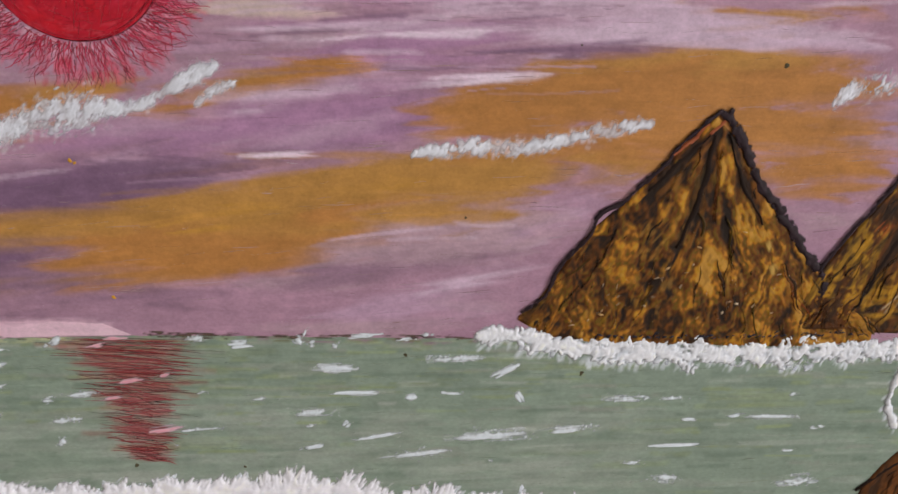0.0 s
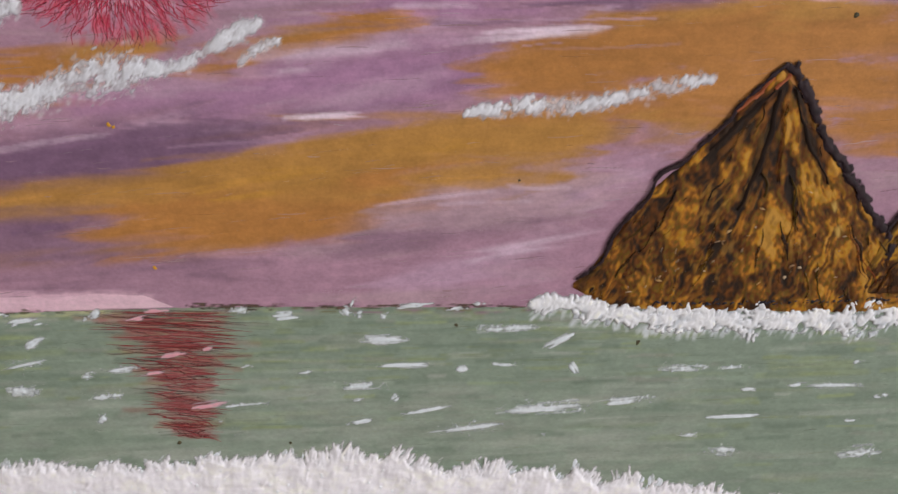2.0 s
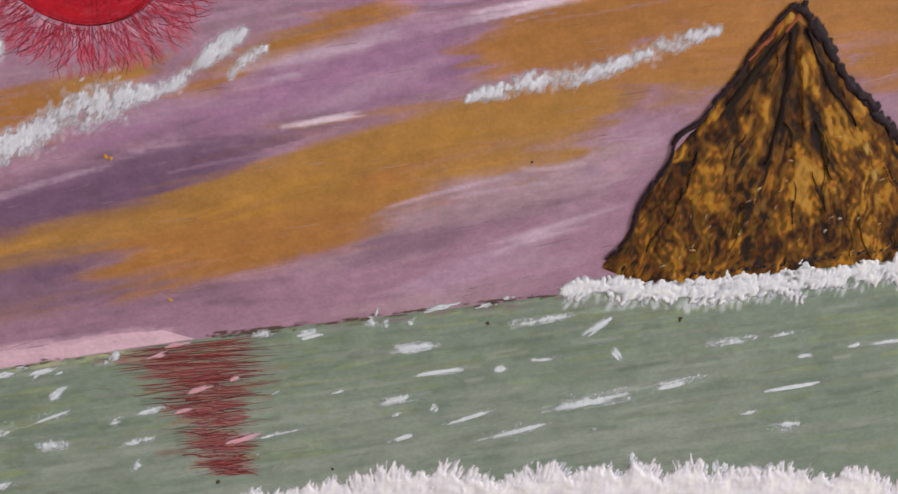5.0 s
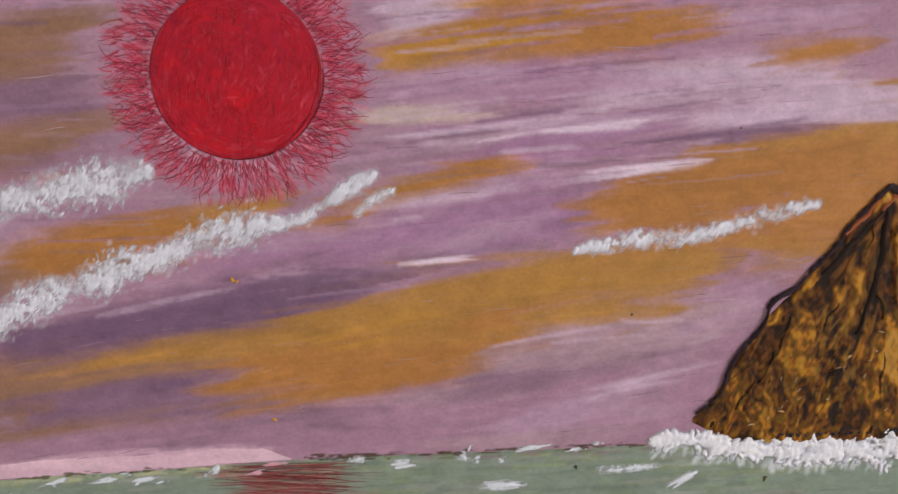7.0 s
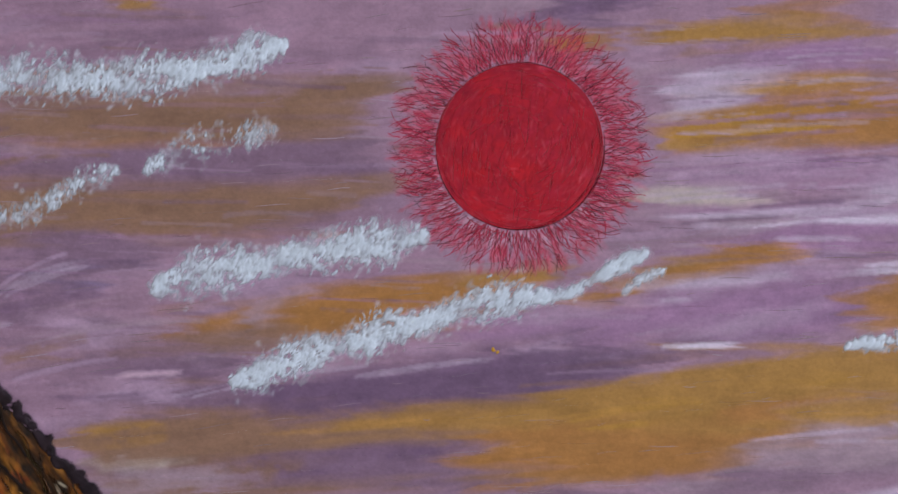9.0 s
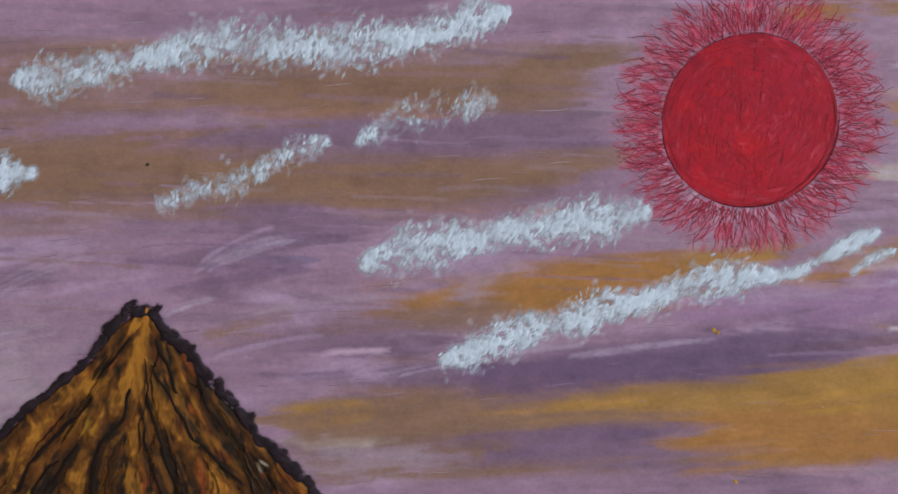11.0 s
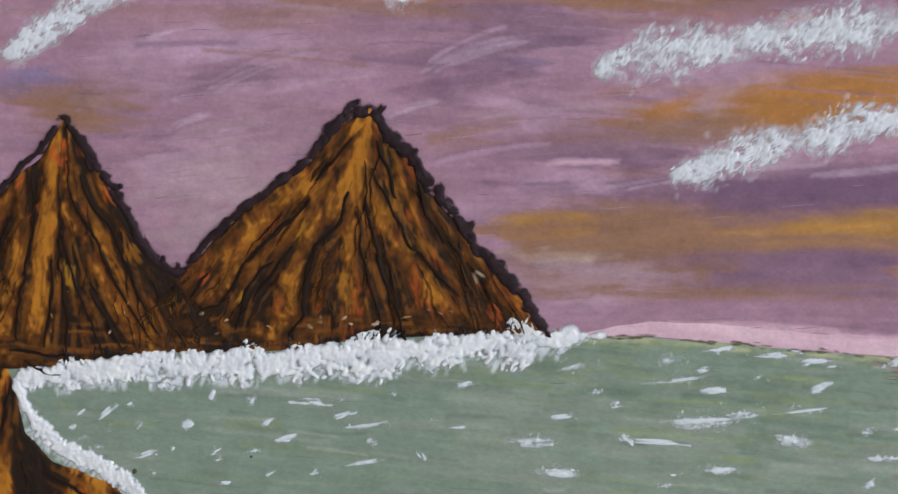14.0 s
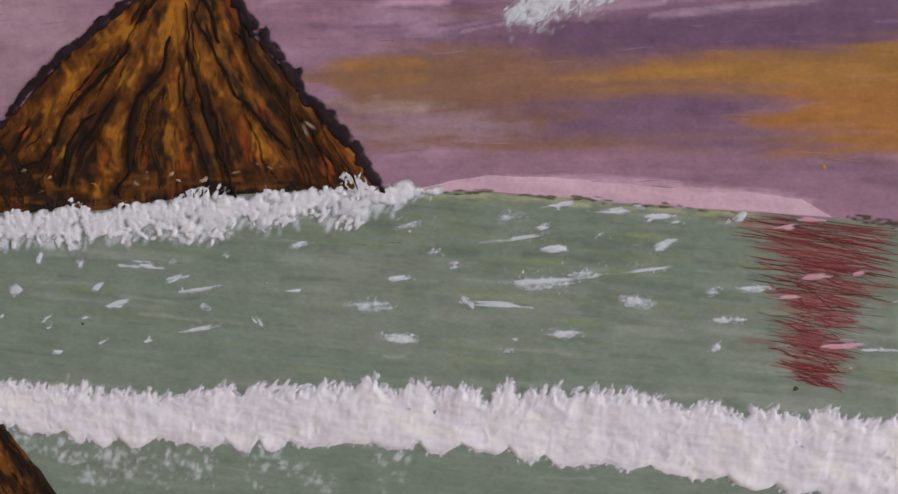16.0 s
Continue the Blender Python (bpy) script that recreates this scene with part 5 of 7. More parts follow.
# ---- clouds: broken white paint, pushed up and down in short bristly touches ----
for pts, run, half, count, label, tilt, blob, gaps, seed, aspect in CLOUDS:
    room = 2.4 * half + 2
    white = Wash(pts[:, 0].min() - room, pts[:, 0].max() + room, pts[:, 1].min() - room, pts[:, 1].max() + room, 0.16, lin(216, 216, 226), covering=True)
    for k in range(int(count * (2.3 if aspect < 0.35 else 1.2))):
        s = rng.uniform(0, run[-1])
        thinly = soft_noise(s * 0.4 + seed, 1.0)
        if rng.random() < gaps * 2.2 * (1 - thinly):
            continue
        w = half * (0.55 + 1.2 * soft_noise(s * 0.2 + seed, 5.0)) * min(1.0, 0.3 + (min(s, run[-1] - s)) / (2.4 * half))
        u, v = np.interp(s, run, pts[:, 0]) + rng.normal(0, 0.3), np.interp(s, run, pts[:, 1])
        off = np.clip(rng.normal(0, 0.5), -1.15, 1.15)
        a = radians(tilt + rng.normal(0, 17))
        body = float(np.clip(1.5 * many_noise(np.array(u * 0.42 + seed), np.array((v + off * w) * 0.42)) - 0.12, 0.15, 1))
        if k % 5 == 0:
            l, wide, body = rng.uniform(1.6, 3.2) * blob, rng.uniform(0.9, 1.9) * blob, body * 0.55
        elif aspect > 0.35:
            l, wide = rng.uniform(1.1, 2.2) * blob, rng.uniform(0.7, 1.5) * blob
        else:
            l, wide = rng.uniform(0.8, 2.0) * blob, rng.uniform(0.28, 0.62) * blob
        solid = (1 - abs(off) * 0.45) * (1 - 0.9 * gaps)
        white.stroke(u - l / 2 * math.cos(a), v + off * w - l / 2 * math.sin(a), u + l / 2 * math.cos(a), v + off * w + l / 2 * math.sin(a), wide,
                     lin(212, 215, 225) * (0.78 + 0.3 * body) * rng.uniform(0.9, 1.08), (0.1 + 1.1 * body) * rng.uniform(0.45, 1.0) * solid, rag=0.8, relief=0.16, bristle=3.4, bow=rng.normal(0, 0.12))
    white.skin("cloud", 0.05, mat_white, painting, label)

# ---- mountains ----
mat_knife = {}
for gold in (False, True):
    mat_knife["shadow_paint", gold] = dab_material("shadow_rock_paint", [PAINT["black"], PAINT["umber"], PAINT["coffee"] if not gold else PAINT["olive"] * 0.7], thin=0.2, full=0.8)
    mat_knife["middle_paint", gold] = dab_material("middle_rock_paint", [PAINT["coffee"], PAINT["rust"], PAINT["fire"] * 0.55, PAINT["olive"] if not gold else PAINT["ochrebrown"]], thin=0.15, full=0.7)
    mat_knife["light_paint", gold] = dab_material("light_rock_paint", [PAINT["ochrebrown"], PAINT["amber"], PAINT["mustard"], PAINT["amber"] * 0.8] if not gold else [PAINT["amber"], PAINT["mustard"], PAINT["gold"], PAINT["ochrebrown"]], thin=0.15, full=0.75)


def crack(parent, points, width=0.5):
    st = Strokes()
    pts = wiggly(points, 0.35, 0.5)
    s = np.linspace(0, 1, len(pts))
    st.ribbon(pts, width * (0.35 + 0.65 * np.sin(np.pi * np.clip(s * 0.85 + 0.1, 0, 1))) * (0.8 + 0.4 * soft_noise(s * 9, rng.random() * 90)), 0.66, 0.05)
    st.part("crack_line", mat_crack, parent, "thin black crack line")


def mountain(name, label, crest, foot, peaks, colours, glow, seed, facet=7.0, rough=0.0, dark_foot=0.0, cracks=(), crack_width=0.7, shade=0.0):
    """Knife-laid rock paint: crest and foot lines, with light and dark ribs that run down from the peaks.
    colours go from the darkest to the lightest; facet: ribs per radian; rough: how much the ribs break up into blotches."""
    cu, cv = np.array(crest, float).T
    fu, fv = np.array(foot, float).T
    u0, u1 = cu[0], cu[-1]
    wash = Wash(u0 - 2, u1 + 2, min(fv) - 3, max(cv) + 3, 0.2, PAINT["coffee"])
    # knife-spread ground: ribs that run down from the peaks, broken into lumps and scraped thin
    gu, gv = np.meshgrid(wash.u, wash.v)
    pk = np.array(peaks, float)
    near = np.abs(gu[..., None] - pk[:, 0]).argmin(-1)
    dx, dy = gu - pk[near, 0], pk[near, 1] + 4 - gv
    ang, away = np.arctan2(dx, np.maximum(dy, 0.5)), np.hypot(dx, dy)
    wob = 0.22 * (many_noise(gu * 0.16 + seed, gv * 0.13) - 0.5)
    ribs = 0.6 * soft_noise((ang + wob) * facet * 1.1 + seed, away * 0.035) + 0.4 * soft_noise((ang + wob) * facet * 2.7 + seed, away * 0.09 + 7)
    lean = away * (ang + 2 * wob)
    lumps = 0.45 * many_noise(lean * 0.3 + seed, away * 0.07) + 0.38 * soft_noise(lean * 0.8 + seed, away * 0.16 + 3) + 0.17 * soft_noise(gu * 0.8 + 0.5 * gv, gv * 0.55 + seed)
    tone = 0.5 - 0.7 * shade + (2.4 if rough > 0.3 else 2.2) * (ribs * (1 - rough) + lumps * rough - 0.5) + 0.55 * (soft_noise(lean * 1.5, away * 0.55 + seed) - 0.5) + 0.35 * (soft_noise(gu * 2.4 + seed, gv * 1.9) - 0.5)
    foot_v, crest_v = np.interp(gu, fu, fv), np.interp(gu, cu, cv)
    tone = tone - dark_foot * 0.8 * np.clip(1 - (gv - foot_v) / (0.28 * (crest_v - foot_v) + 0.5), 0, 1)
    # every crack is a furrow: dark in it, one flank in shade, the other scraped light
    for line in cracks:
        best, signed = np.full(gu.shape, 1e9), np.zeros(gu.shape)
        for (x0, y0), (x1, y1) in zip(line, line[1:]):
            d = math.hypot(x1 - x0, y1 - y0)
            f = np.clip(((gu - x0) * (x1 - x0) + (gv - y0) * (y1 - y0)) / d ** 2, 0, 1)
            far = np.hypot(gu - x0 - f * (x1 - x0), gv - y0 - f * (y1 - y0))
            side = np.sign((gu - x0) * (y1 - y0) - (gv - y0) * (x1 - x0))
            signed = np.where(far < best, far * side, signed)
            best = np.minimum(best, far)
        signed = signed + 1.2 * (many_noise(gu * 0.5 + seed, gv * 0.5) - 0.5)
        tone = tone + 0.34 * np.exp(-((signed - 2.3) / 1.1) ** 2) - 0.3 * np.exp(-((signed + 1.2) / 1.2) ** 2) - 0.35 * np.exp(-(signed / 0.7) ** 2)
    ladder = np.array([PAINT[k] for k in sorted(set(colours) - {"fire"}, key=lambda k: PAINT[k].sum())])
    at = np.clip((tone - 0.12) / 0.8, 0, 0.999) * (len(ladder) - 1)
    lo_, fr = at.astype(int), at - at.astype(int)
    fr = np.clip((fr - 0.5) * 1.8 + 0.5, 0, 1)[..., None]
    wash.colour = ladder[lo_] * (1 - fr) + ladder[np.minimum(lo_ + 1, len(ladder) - 1)] * fr
    wash.thick = 0.2 * tone.clip(0, 1) + 0.06 * soft_noise(gu * 1.4, gv * 1.2 + seed)
    knife = {"shadow_paint": Strokes(), "middle_paint": Strokes(), "light_paint": Strokes()}
    for q in range(int((u1 - u0) * 26)):
        u = rng.uniform(u0, u1)
        lo, hi = np.interp(u, fu, fv), np.interp(u, cu, cv)
        if hi < lo:
            continue
        v = rng.uniform(lo, hi)
        pu, pv = min(peaks, key=lambda p: abs(p[0] - u))
        slope = math.atan2(pv + 3 - v, pu - u)
        away = math.hypot(pu - u, pv + 3 - v)
        rib = float(soft_noise(slope * facet + seed, away * 0.05 + seed))
        blot = 0.55 * float(soft_noise(u * 0.5 + seed, v * 0.32)) + 0.45 * float(soft_noise(u * 1.3, v * 0.9 + seed))
        tone = rib * (1 - rough) + blot * rough
        tone = 0.42 - shade + (tone - 0.5) * (2.1 if rough > 0.3 else 2.3)
        tone += rng.normal(0, 0.16 if rng.random() < 0.25 else 0.06) - dark_foot * max(0.0, 1 - (v - lo) / (0.3 * (hi - lo) + 0.5))
        k = colours[int(np.clip((tone - 0.2) / 0.66, 0, 0.999) * len(colours))]
        fine = rng.random() < 0.25
        l, w = rng.uniform(1.8, 7.5) * (1 - 0.75 * rough), rng.uniform(0.3, 0.6) if fine else rng.uniform(0.7, 2.3 - 1.2 * rough)
        slope += rng.normal(0, 0.10 + 0.3 * rough)
        if v < lo + 0.25 * (hi - lo) and rng.random() < 0.75 and rough < 0.2:
            slope = rng.normal(0.08, 0.1)
        wash.stroke(u, v, u - l * math.cos(slope), v - l * math.sin(slope), w, PAINT[k] * rng.uniform(0.8, 1.2), rng.uniform(0.12, 0.5) * (1 - 0.5 * rough),
                    rag=1.2, relief=0.18, bristle=3.6, bow=rng.normal(0, 0.12))
        if rng.random() < 0.06 and lo + 0.6 < v < hi - 1.2:
            l *= 0.55
            n = 6
            f = np.linspace(0, 1, n)
            side = 0.12 * l * np.sin(f * rng.uniform(2, 5) + rng.uniform(0, 6))
            line = np.stack([u - f * l * math.cos(slope) - side * math.sin(slope), v - f * l * math.sin(slope) + side * math.cos(slope)], 1)
            line = line[line[:, 1] > np.interp(line[:, 0], fu, fv) + 0.3]
            if len(line) > 2:
                wide = rng.uniform(0.12, 0.55) * (0.5 + soft_noise(np.arange(len(line)) * 0.9 + 50 * rng.random(), 4.0)) * np.sqrt(np.sin(np.linspace(0.15, 3.0, len(line))))
                knife["shadow_paint" if tone < 0.42 else "light_paint" if tone > 0.6 else "middle_paint"].ribbon(line, wide, rng.uniform(0.52, 0.6), 0.02)
    # ribs: a dark knife edge with a lit one beside it, running down from the peaks
    for q in range(int((u1 - u0) * (0.9 - 0.6 * rough))):
        u = rng.uniform(u0 + 2, u1 - 2)
        lo, hi = np.interp(u, fu, fv), np.interp(u, cu, cv)
        if hi < lo + 5:
            continue
        v = lo + (hi - lo) * rng.uniform(0.25, 0.92)
        pu, pv = min(peaks, key=lambda p: abs(p[0] - u))
        a = math.atan2(pv + 3 - v, pu - u) + rng.normal(0, 0.12)
        l = min(rng.uniform(3, 13), (v - lo) * 0.95)
        pts = wiggly([(u, v), (u - 0.5 * l * math.cos(a) + rng.normal(0, 0.4), v - 0.5 * l * math.sin(a)), (u - l * math.cos(a), v - l * math.sin(a))], 0.5, 0.5)
        pts = pts[pts[:, 1] > np.interp(pts[:, 0], fu, fv) + 0.5]
        if len(pts) < 4:
            continue
        n = len(pts)
        swell = np.sin(np.linspace(0.25, 2.9, n)) * (0.5 + soft_noise(np.arange(n) * 0.7 + q, 2.0 + seed))
        side = np.array([-math.sin(a), math.cos(a)]) * (1 if rng.random() < 0.6 else -1)
        wide = rng.uniform(0.3, 1.0)
        knife["shadow_paint"].ribbon(pts, wide * swell, 0.62, 0.03)
        if rng.random() < 0.3:
            knife["middle_paint"].ribbon(pts + side * wide * rng.uniform(0.6, 1.1), wide * rng.uniform(0.6, 1.1) * swell, 0.6, 0.04)
    for line in cracks:
        for (x0, y0), (x1, y1) in zip(line, line[1:]):
            for k, off, w, al in (("umber", 0.0, 1.7, 0.45), ("black", 0.15, 0.9, 0.5), ("ochrebrown", 1.5, 1.2, 0.5), ("rust", -1.5, 1.2, 0.45)):
                d = math.hypot(x1 - x0, y1 - y0)
                ou, ov = -(y1 - y0) / d * off + rng.normal(0, 0.2), (x1 - x0) / d * off + rng.normal(0, 0.2)
                wash.stroke(x0 + ou, y0 + ov, x1 + ou, y1 + ov, w * rng.uniform(0.7, 1.2), PAINT[k] * rng.uniform(0.85, 1.15), al, rag=0.8, relief=0.14)
    if 0 < dark_foot and rough < 0.3:
        for _ in range(int((u1 - u0) * 2.2)):
            x, l = rng.uniform(u0, u1), rng.uniform(2, 8)
            lo, hi = np.interp(x, fu, fv), np.interp(x, cu, cv)
            y = lo + rng.uniform(0.02, 0.2) * (hi - lo)
            wash.stroke(x - l / 2, y - 0.06 * l, x + l / 2, y + 0.06 * l, rng.uniform(0.5, 1.6), PAINT[("umber", "coffee", "rust", "coffee", "ochrebrown")[rng.integers(5)]] * rng.uniform(0.8, 1.15), rng.uniform(0.3, 0.7), rag=0.9, relief=0.12, bow=rng.normal(0, 0.25))
    for gu, gv, gl, gk in glow:
        for _ in range(6 if gk != "bone" else 3):
            pu, pv = min(peaks, key=lambda p: abs(p[0] - gu))
            a = math.atan2(pv + 3 - gv, pu - gu) + rng.normal(0, 0.15)
            x, y = gu + rng.normal(0, gl * 0.3), gv + rng.normal(0, gl * 0.3)
            l = 1.5 + gl * rng.uniform(0.6, 1.6)
            wash.stroke(x, y, x - l * math.cos(a), y - l * math.sin(a), rng.uniform(0.3, 0.9), PAINT[gk] * rng.uniform(0.8, 1.1), rng.uniform(0.25, 0.6), rag=1.0, relief=0.16)
    rock = relief_between(name, u0, u1, 0.2, 210, lambda u: np.interp(u, cu, cv) + 0.5 * (soft_noise(u * 0.9 + seed, 1) - 0.5),
                          lambda u: np.interp(u, fu, fv), lambda u, v: 0.08 + 0.26 * many_noise(u * 1.1 + seed, v * 0.6), wash.sample, mat_rock, painting, label)
    for part_name, strokes in knife.items():
        if strokes.verts:
            tagged(strokes.part(part_name, mat_knife[part_name, colours[-1] == "gold"], rock), kind="stuff")
    for line in cracks:
        crack(rock, line, crack_width * rng.uniform(0.8, 1.45))
    return rock


def outline(parent, points, width, wiggle=0.6):
    """Dark brush line along a crest: overlapping touches, pressed harder here and there."""
    pts = wiggly(points, wiggle * 0.8, 0.5)
    dark = Wash(pts[:, 0].min() - 3, pts[:, 0].max() + 3, pts[:, 1].min() - 3, pts[:, 1].max() + 3, 0.16, lin(40, 27, 32), covering=True)
    seed = rng.random() * 90
    for k in range(len(pts) - 2):
        p, q = pts[k], pts[min(k + 4, len(pts) - 1)]
        w = width * (0.4 + 1.15 * float(soft_noise(np.array(k * 0.4 + seed), np.array(2.0))))
        for _ in range(3):
            d = rng.normal(0, 0.16, 4) * width
            dark.stroke(p[0] + d[0], p[1] + d[1], q[0] + d[2], q[1] + d[3], max(0.45, w * rng.uniform(0.5, 1.1)), lin(38, 26, 31) * rng.uniform(0.55, 1.7), rng.uniform(0.45, 0.95), rag=0.8, relief=0.14, bristle=3.0)
        if rng.random() < 0.09:
            a, l = rng.uniform(0, 3.1), width * rng.uniform(0.6, 1.1)
            dark.stroke(p[0], p[1], p[0] + l * math.cos(a), p[1] + l * math.sin(a), width * 0.6, lin(34, 22, 26), 0.85, rag=0.8, relief=0.2)
    dark.skin("crest_line", 0.48, mat_crest, parent, "dark purple-black brushed crest line", least=0.35, crisp=2.4)


ROCK = ["black", "umber", "umber", "coffee", "rust", "coffee", "rust", "rust", "ochrebrown", "fire", "amber"]
GOLD = ["black", "umber", "umber", "coffee", "rust", "olive", "ochrebrown", "rust", "amber", "ochrebrown", "mustard", "amber", "gold"]
m0 = mountain("mountain", "brown painted mountain with black crest and cracks",
              [(-150, 5), (-147.4, 9.3), (-142.6, 17.3), (-138.4, 27.6), (-135.4, 31.8), (-130.6, 35.8), (-126.8, 42.4), (-122, 35.6), (-116.2, 27.4), (-111.8, 21.4), (-107.8, 19.8), (-104, 12)],
              [(-150, 0), (-136, 0.5), (-127.7, 2), (-121, 4), (-111, 6.7), (-104, 8)], [(-126.4, 42)], ROCK,
              [(-127, 37, 1.6, "fire"), (-126.8, 39.4, 1.0, "fire"), (-127.6, 38, 1.4, "fire"), (-133, 33, 1.2, "fire"), (-120, 33, 1.5, "fire"), (-116, 24, 2, "amber"), (-126, 20, 2.5, "mustard"), (-137, 24, 1.5, "amber")], 3, 6.0, 0.2, 0.4,
              cracks=([(-126, 36), (-125.5, 30), (-122, 25), (-119.5, 20), (-116, 14), (-112, 8.5)], [(-124, 34), (-122, 29), (-119, 26), (-117, 22), (-114, 15), (-110.5, 9)],
          [(-132, 33), (-131.5, 26), (-132.5, 20), (-134, 13), (-135, 6)], [(-127.5, 24), (-127, 17), (-126, 10), (-126.5, 3)],
          [(-127, 24), (-124.5, 16), (-121.5, 9), (-120, 5)], [(-128.5, 20), (-129, 12), (-130, 5)], [(-136, 26), (-138, 18), (-139.5, 11)],
          [(-122.5, 16), (-119, 10), (-116.5, 6.5)], [(-136, 4), (-130, 3.6), (-126, 4.2)], [(-133.4, 2.8), (-130, 0.6), (-127, 0.8)],), crack_width=0.75, shade=0.14)
outline(m0, [(-147.6, 9), (-145, 12.6), (-142.6, 17.3), (-140.4, 23), (-138.4, 28), (-135.8, 32), (-131, 36), (-127.8, 41)], 1.2)
outline(m0, [(-128, 41.4), (-126.8, 43), (-124.6, 39.8), (-122, 36.3), (-118.6, 32), (-115.9, 27.6), (-112, 22), (-109.6, 20.6), (-107, 21)], 2.2)
m1 = mountain("mountain", "brown painted mountain with black crest and cracks",
              [(-110, 8), (-107.6, 20), (-105, 23), (-101.4, 27.6), (-97, 31.8), (-92.5, 36), (-88, 40), (-84, 45.6), (-79.8, 48.8), (-77.6, 45.6), (-73.5, 42.6), (-70.9, 38.2), (-67.4, 34.8), (-64, 32), (-62.4, 29), (-58, 25.8), (-54.4, 22.4), (-50.2, 17)],
              [(-110, 6.8), (-102, 7.7), (-89, 9.9), (-81, 12.4), (-74, 13.8), (-65, 15.4), (-56, 16.8), (-50, 16.4)], [(-79.6, 48)], ROCK,
              [(-79.6, 38, 1.6, "amber"), (-82, 24, 1.8, "amber"), (-88, 31, 1.8, "mustard"), (-97, 19, 1.6, "mustard"), (-73, 28, 1.6, "rust"), (-59, 21, 1.5, "fire"), (-62.5, 26, 0.8, "bone"), (-103, 21, 1, "fire")], 11, 6.0, 0.2, 0.4,
              cracks=([(-80, 41), (-79, 34), (-76.5, 26), (-73.6, 19), (-71.5, 13.8)], [(-80.5, 33), (-79, 26), (-76.5, 19), (-75, 15)], [(-82, 36), (-83, 31), (-86.5, 27), (-88, 21), (-87.5, 16), (-90, 12)],
          [(-88, 34), (-93, 28), (-97.5, 23), (-101, 15.5), (-104, 14.6)], [(-93, 24), (-97, 19), (-98.6, 12)], [(-79, 40), (-75.5, 34), (-72, 29), (-68, 25), (-64, 22)],
          [(-78.4, 44), (-76, 39), (-74.8, 35.6)], [(-72, 40), (-70, 34), (-67, 30)], [(-90, 27), (-93.5, 21), (-96, 17)], [(-82, 44), (-85.5, 39.6), (-87, 37)], [(-103, 21), (-106, 16.5)],), crack_width=0.75, shade=-0.02)
outline(m1, [(-108.4, 20.2), (-106.4, 21.6), (-102.9, 26.8), (-99.4, 29.9), (-94.2, 34.9), (-90.5, 37.6), (-87.9, 40.4), (-85.6, 44.2)], 1.5)
outline(m1, [(-86.4, 43.4), (-83, 47.2), (-80, 48.8), (-78, 47), (-76.6, 44.6), (-73.4, 43.2), (-70.9, 38.9), (-67.6, 35.6), (-64.6, 33.4), (-62.6, 29.8), (-58.6, 26.8), (-55.6, 24.2), (-50, 17.6)], 2.7)
m3 = mountain("mountain", "golden brown knife-painted mountain with dark crest",
              [(77, 26.4), (80, 29.4), (82.5, 33.8), (85, 38.4), (88, 43.2), (92.5, 47.4), (97, 52.8), (101, 57.6), (105.6, 63), (108.4, 60.6), (111, 57.8), (114, 53.2), (119, 47.2), (124, 42), (129, 37), (132.5, 33), (137, 30), (142, 28)],
              [(77, 25.6), (82.9, 22.4), (93.3, 21.4), (113, 21.6), (127, 21.6), (142, 23)], [(106.4, 62)], GOLD,
              [(112, 44, 2, "mustard"), (104, 40, 2.5, "amber"), (98, 32, 3, "mustard"), (114, 36, 2.5, "gold"), (84, 28, 2, "amber"), (122, 33, 2, "amber"), (118.5, 42, 0.9, "sandy"), (120, 38, 0.8, "sandy"), (108, 32, 2.5, "black"), (107, 54, 1, "olive")], 23, 5.0, 0.6, 0.05,
              cracks=([(106, 60), (105.5, 52), (104.5, 46), (103, 40)], [(105, 60), (100.5, 55), (96.5, 50)], [(108.5, 60), (112, 52), (117, 45)],), crack_width=1.0, shade=-0.02)
outline(m3, [(77, 26.8), (81.6, 31.4), (82.4, 35.2), (84.6, 38.6), (87.5, 41.8), (88.3, 45.8), (92.1, 47.6), (96.6, 53), (100.6, 58), (104, 62), (106.4, 64.2)], 0.9)
outline(m3, [(106, 64), (108.6, 62), (111.2, 58.4), (114.2, 53.6), (119.5, 47.6), (123.7, 42.8), (127, 39), (130.5, 35), (131, 31)], 2.2, 0.6)
for a in ([(102, 58.5), (104.5, 61.8)], [(99.5, 56.4), (103, 59.6)], [(105, 60), (107, 62.6)]):
    st = Strokes()
    st.ribbon(wiggly(a, 0.2, 0.4), np.full(len(wiggly(a, 0.2, 0.4)), 0.6)[: len(wiggly(a, 0.2, 0.4))], 0.9, 0.1)
    st.part("salmon_dash", dab_material("salmon_paint", [lin(178, 104, 70), lin(164, 88, 60)]), m3, "salmon pink dash under the peak")
m4 = mountain("mountain", "brown painted mountain with black crest line",
              [(127.5, 31), (129.6, 37), (134.5, 45), (139.4, 53.4), (146, 63), (154, 74), (160, 80), (166, 70), (176, 52)],
              [(127.5, 25), (147, 24.8), (176, 25)], [(160, 80)], ["black", "umber", "umber", "coffee", "rust", "rust", "mustard"],
              [(146, 44, 2, "sandy"), (140, 46, 1.5, "fire"), (145, 32, 2, "bone")], 31,
              cracks=([(150, 60), (143, 46), (140, 36), (138, 30)], [(152, 58), (148, 44), (146, 32)], [(156, 60), (155, 44), (152, 30)],), crack_width=1.35, shade=0.2)
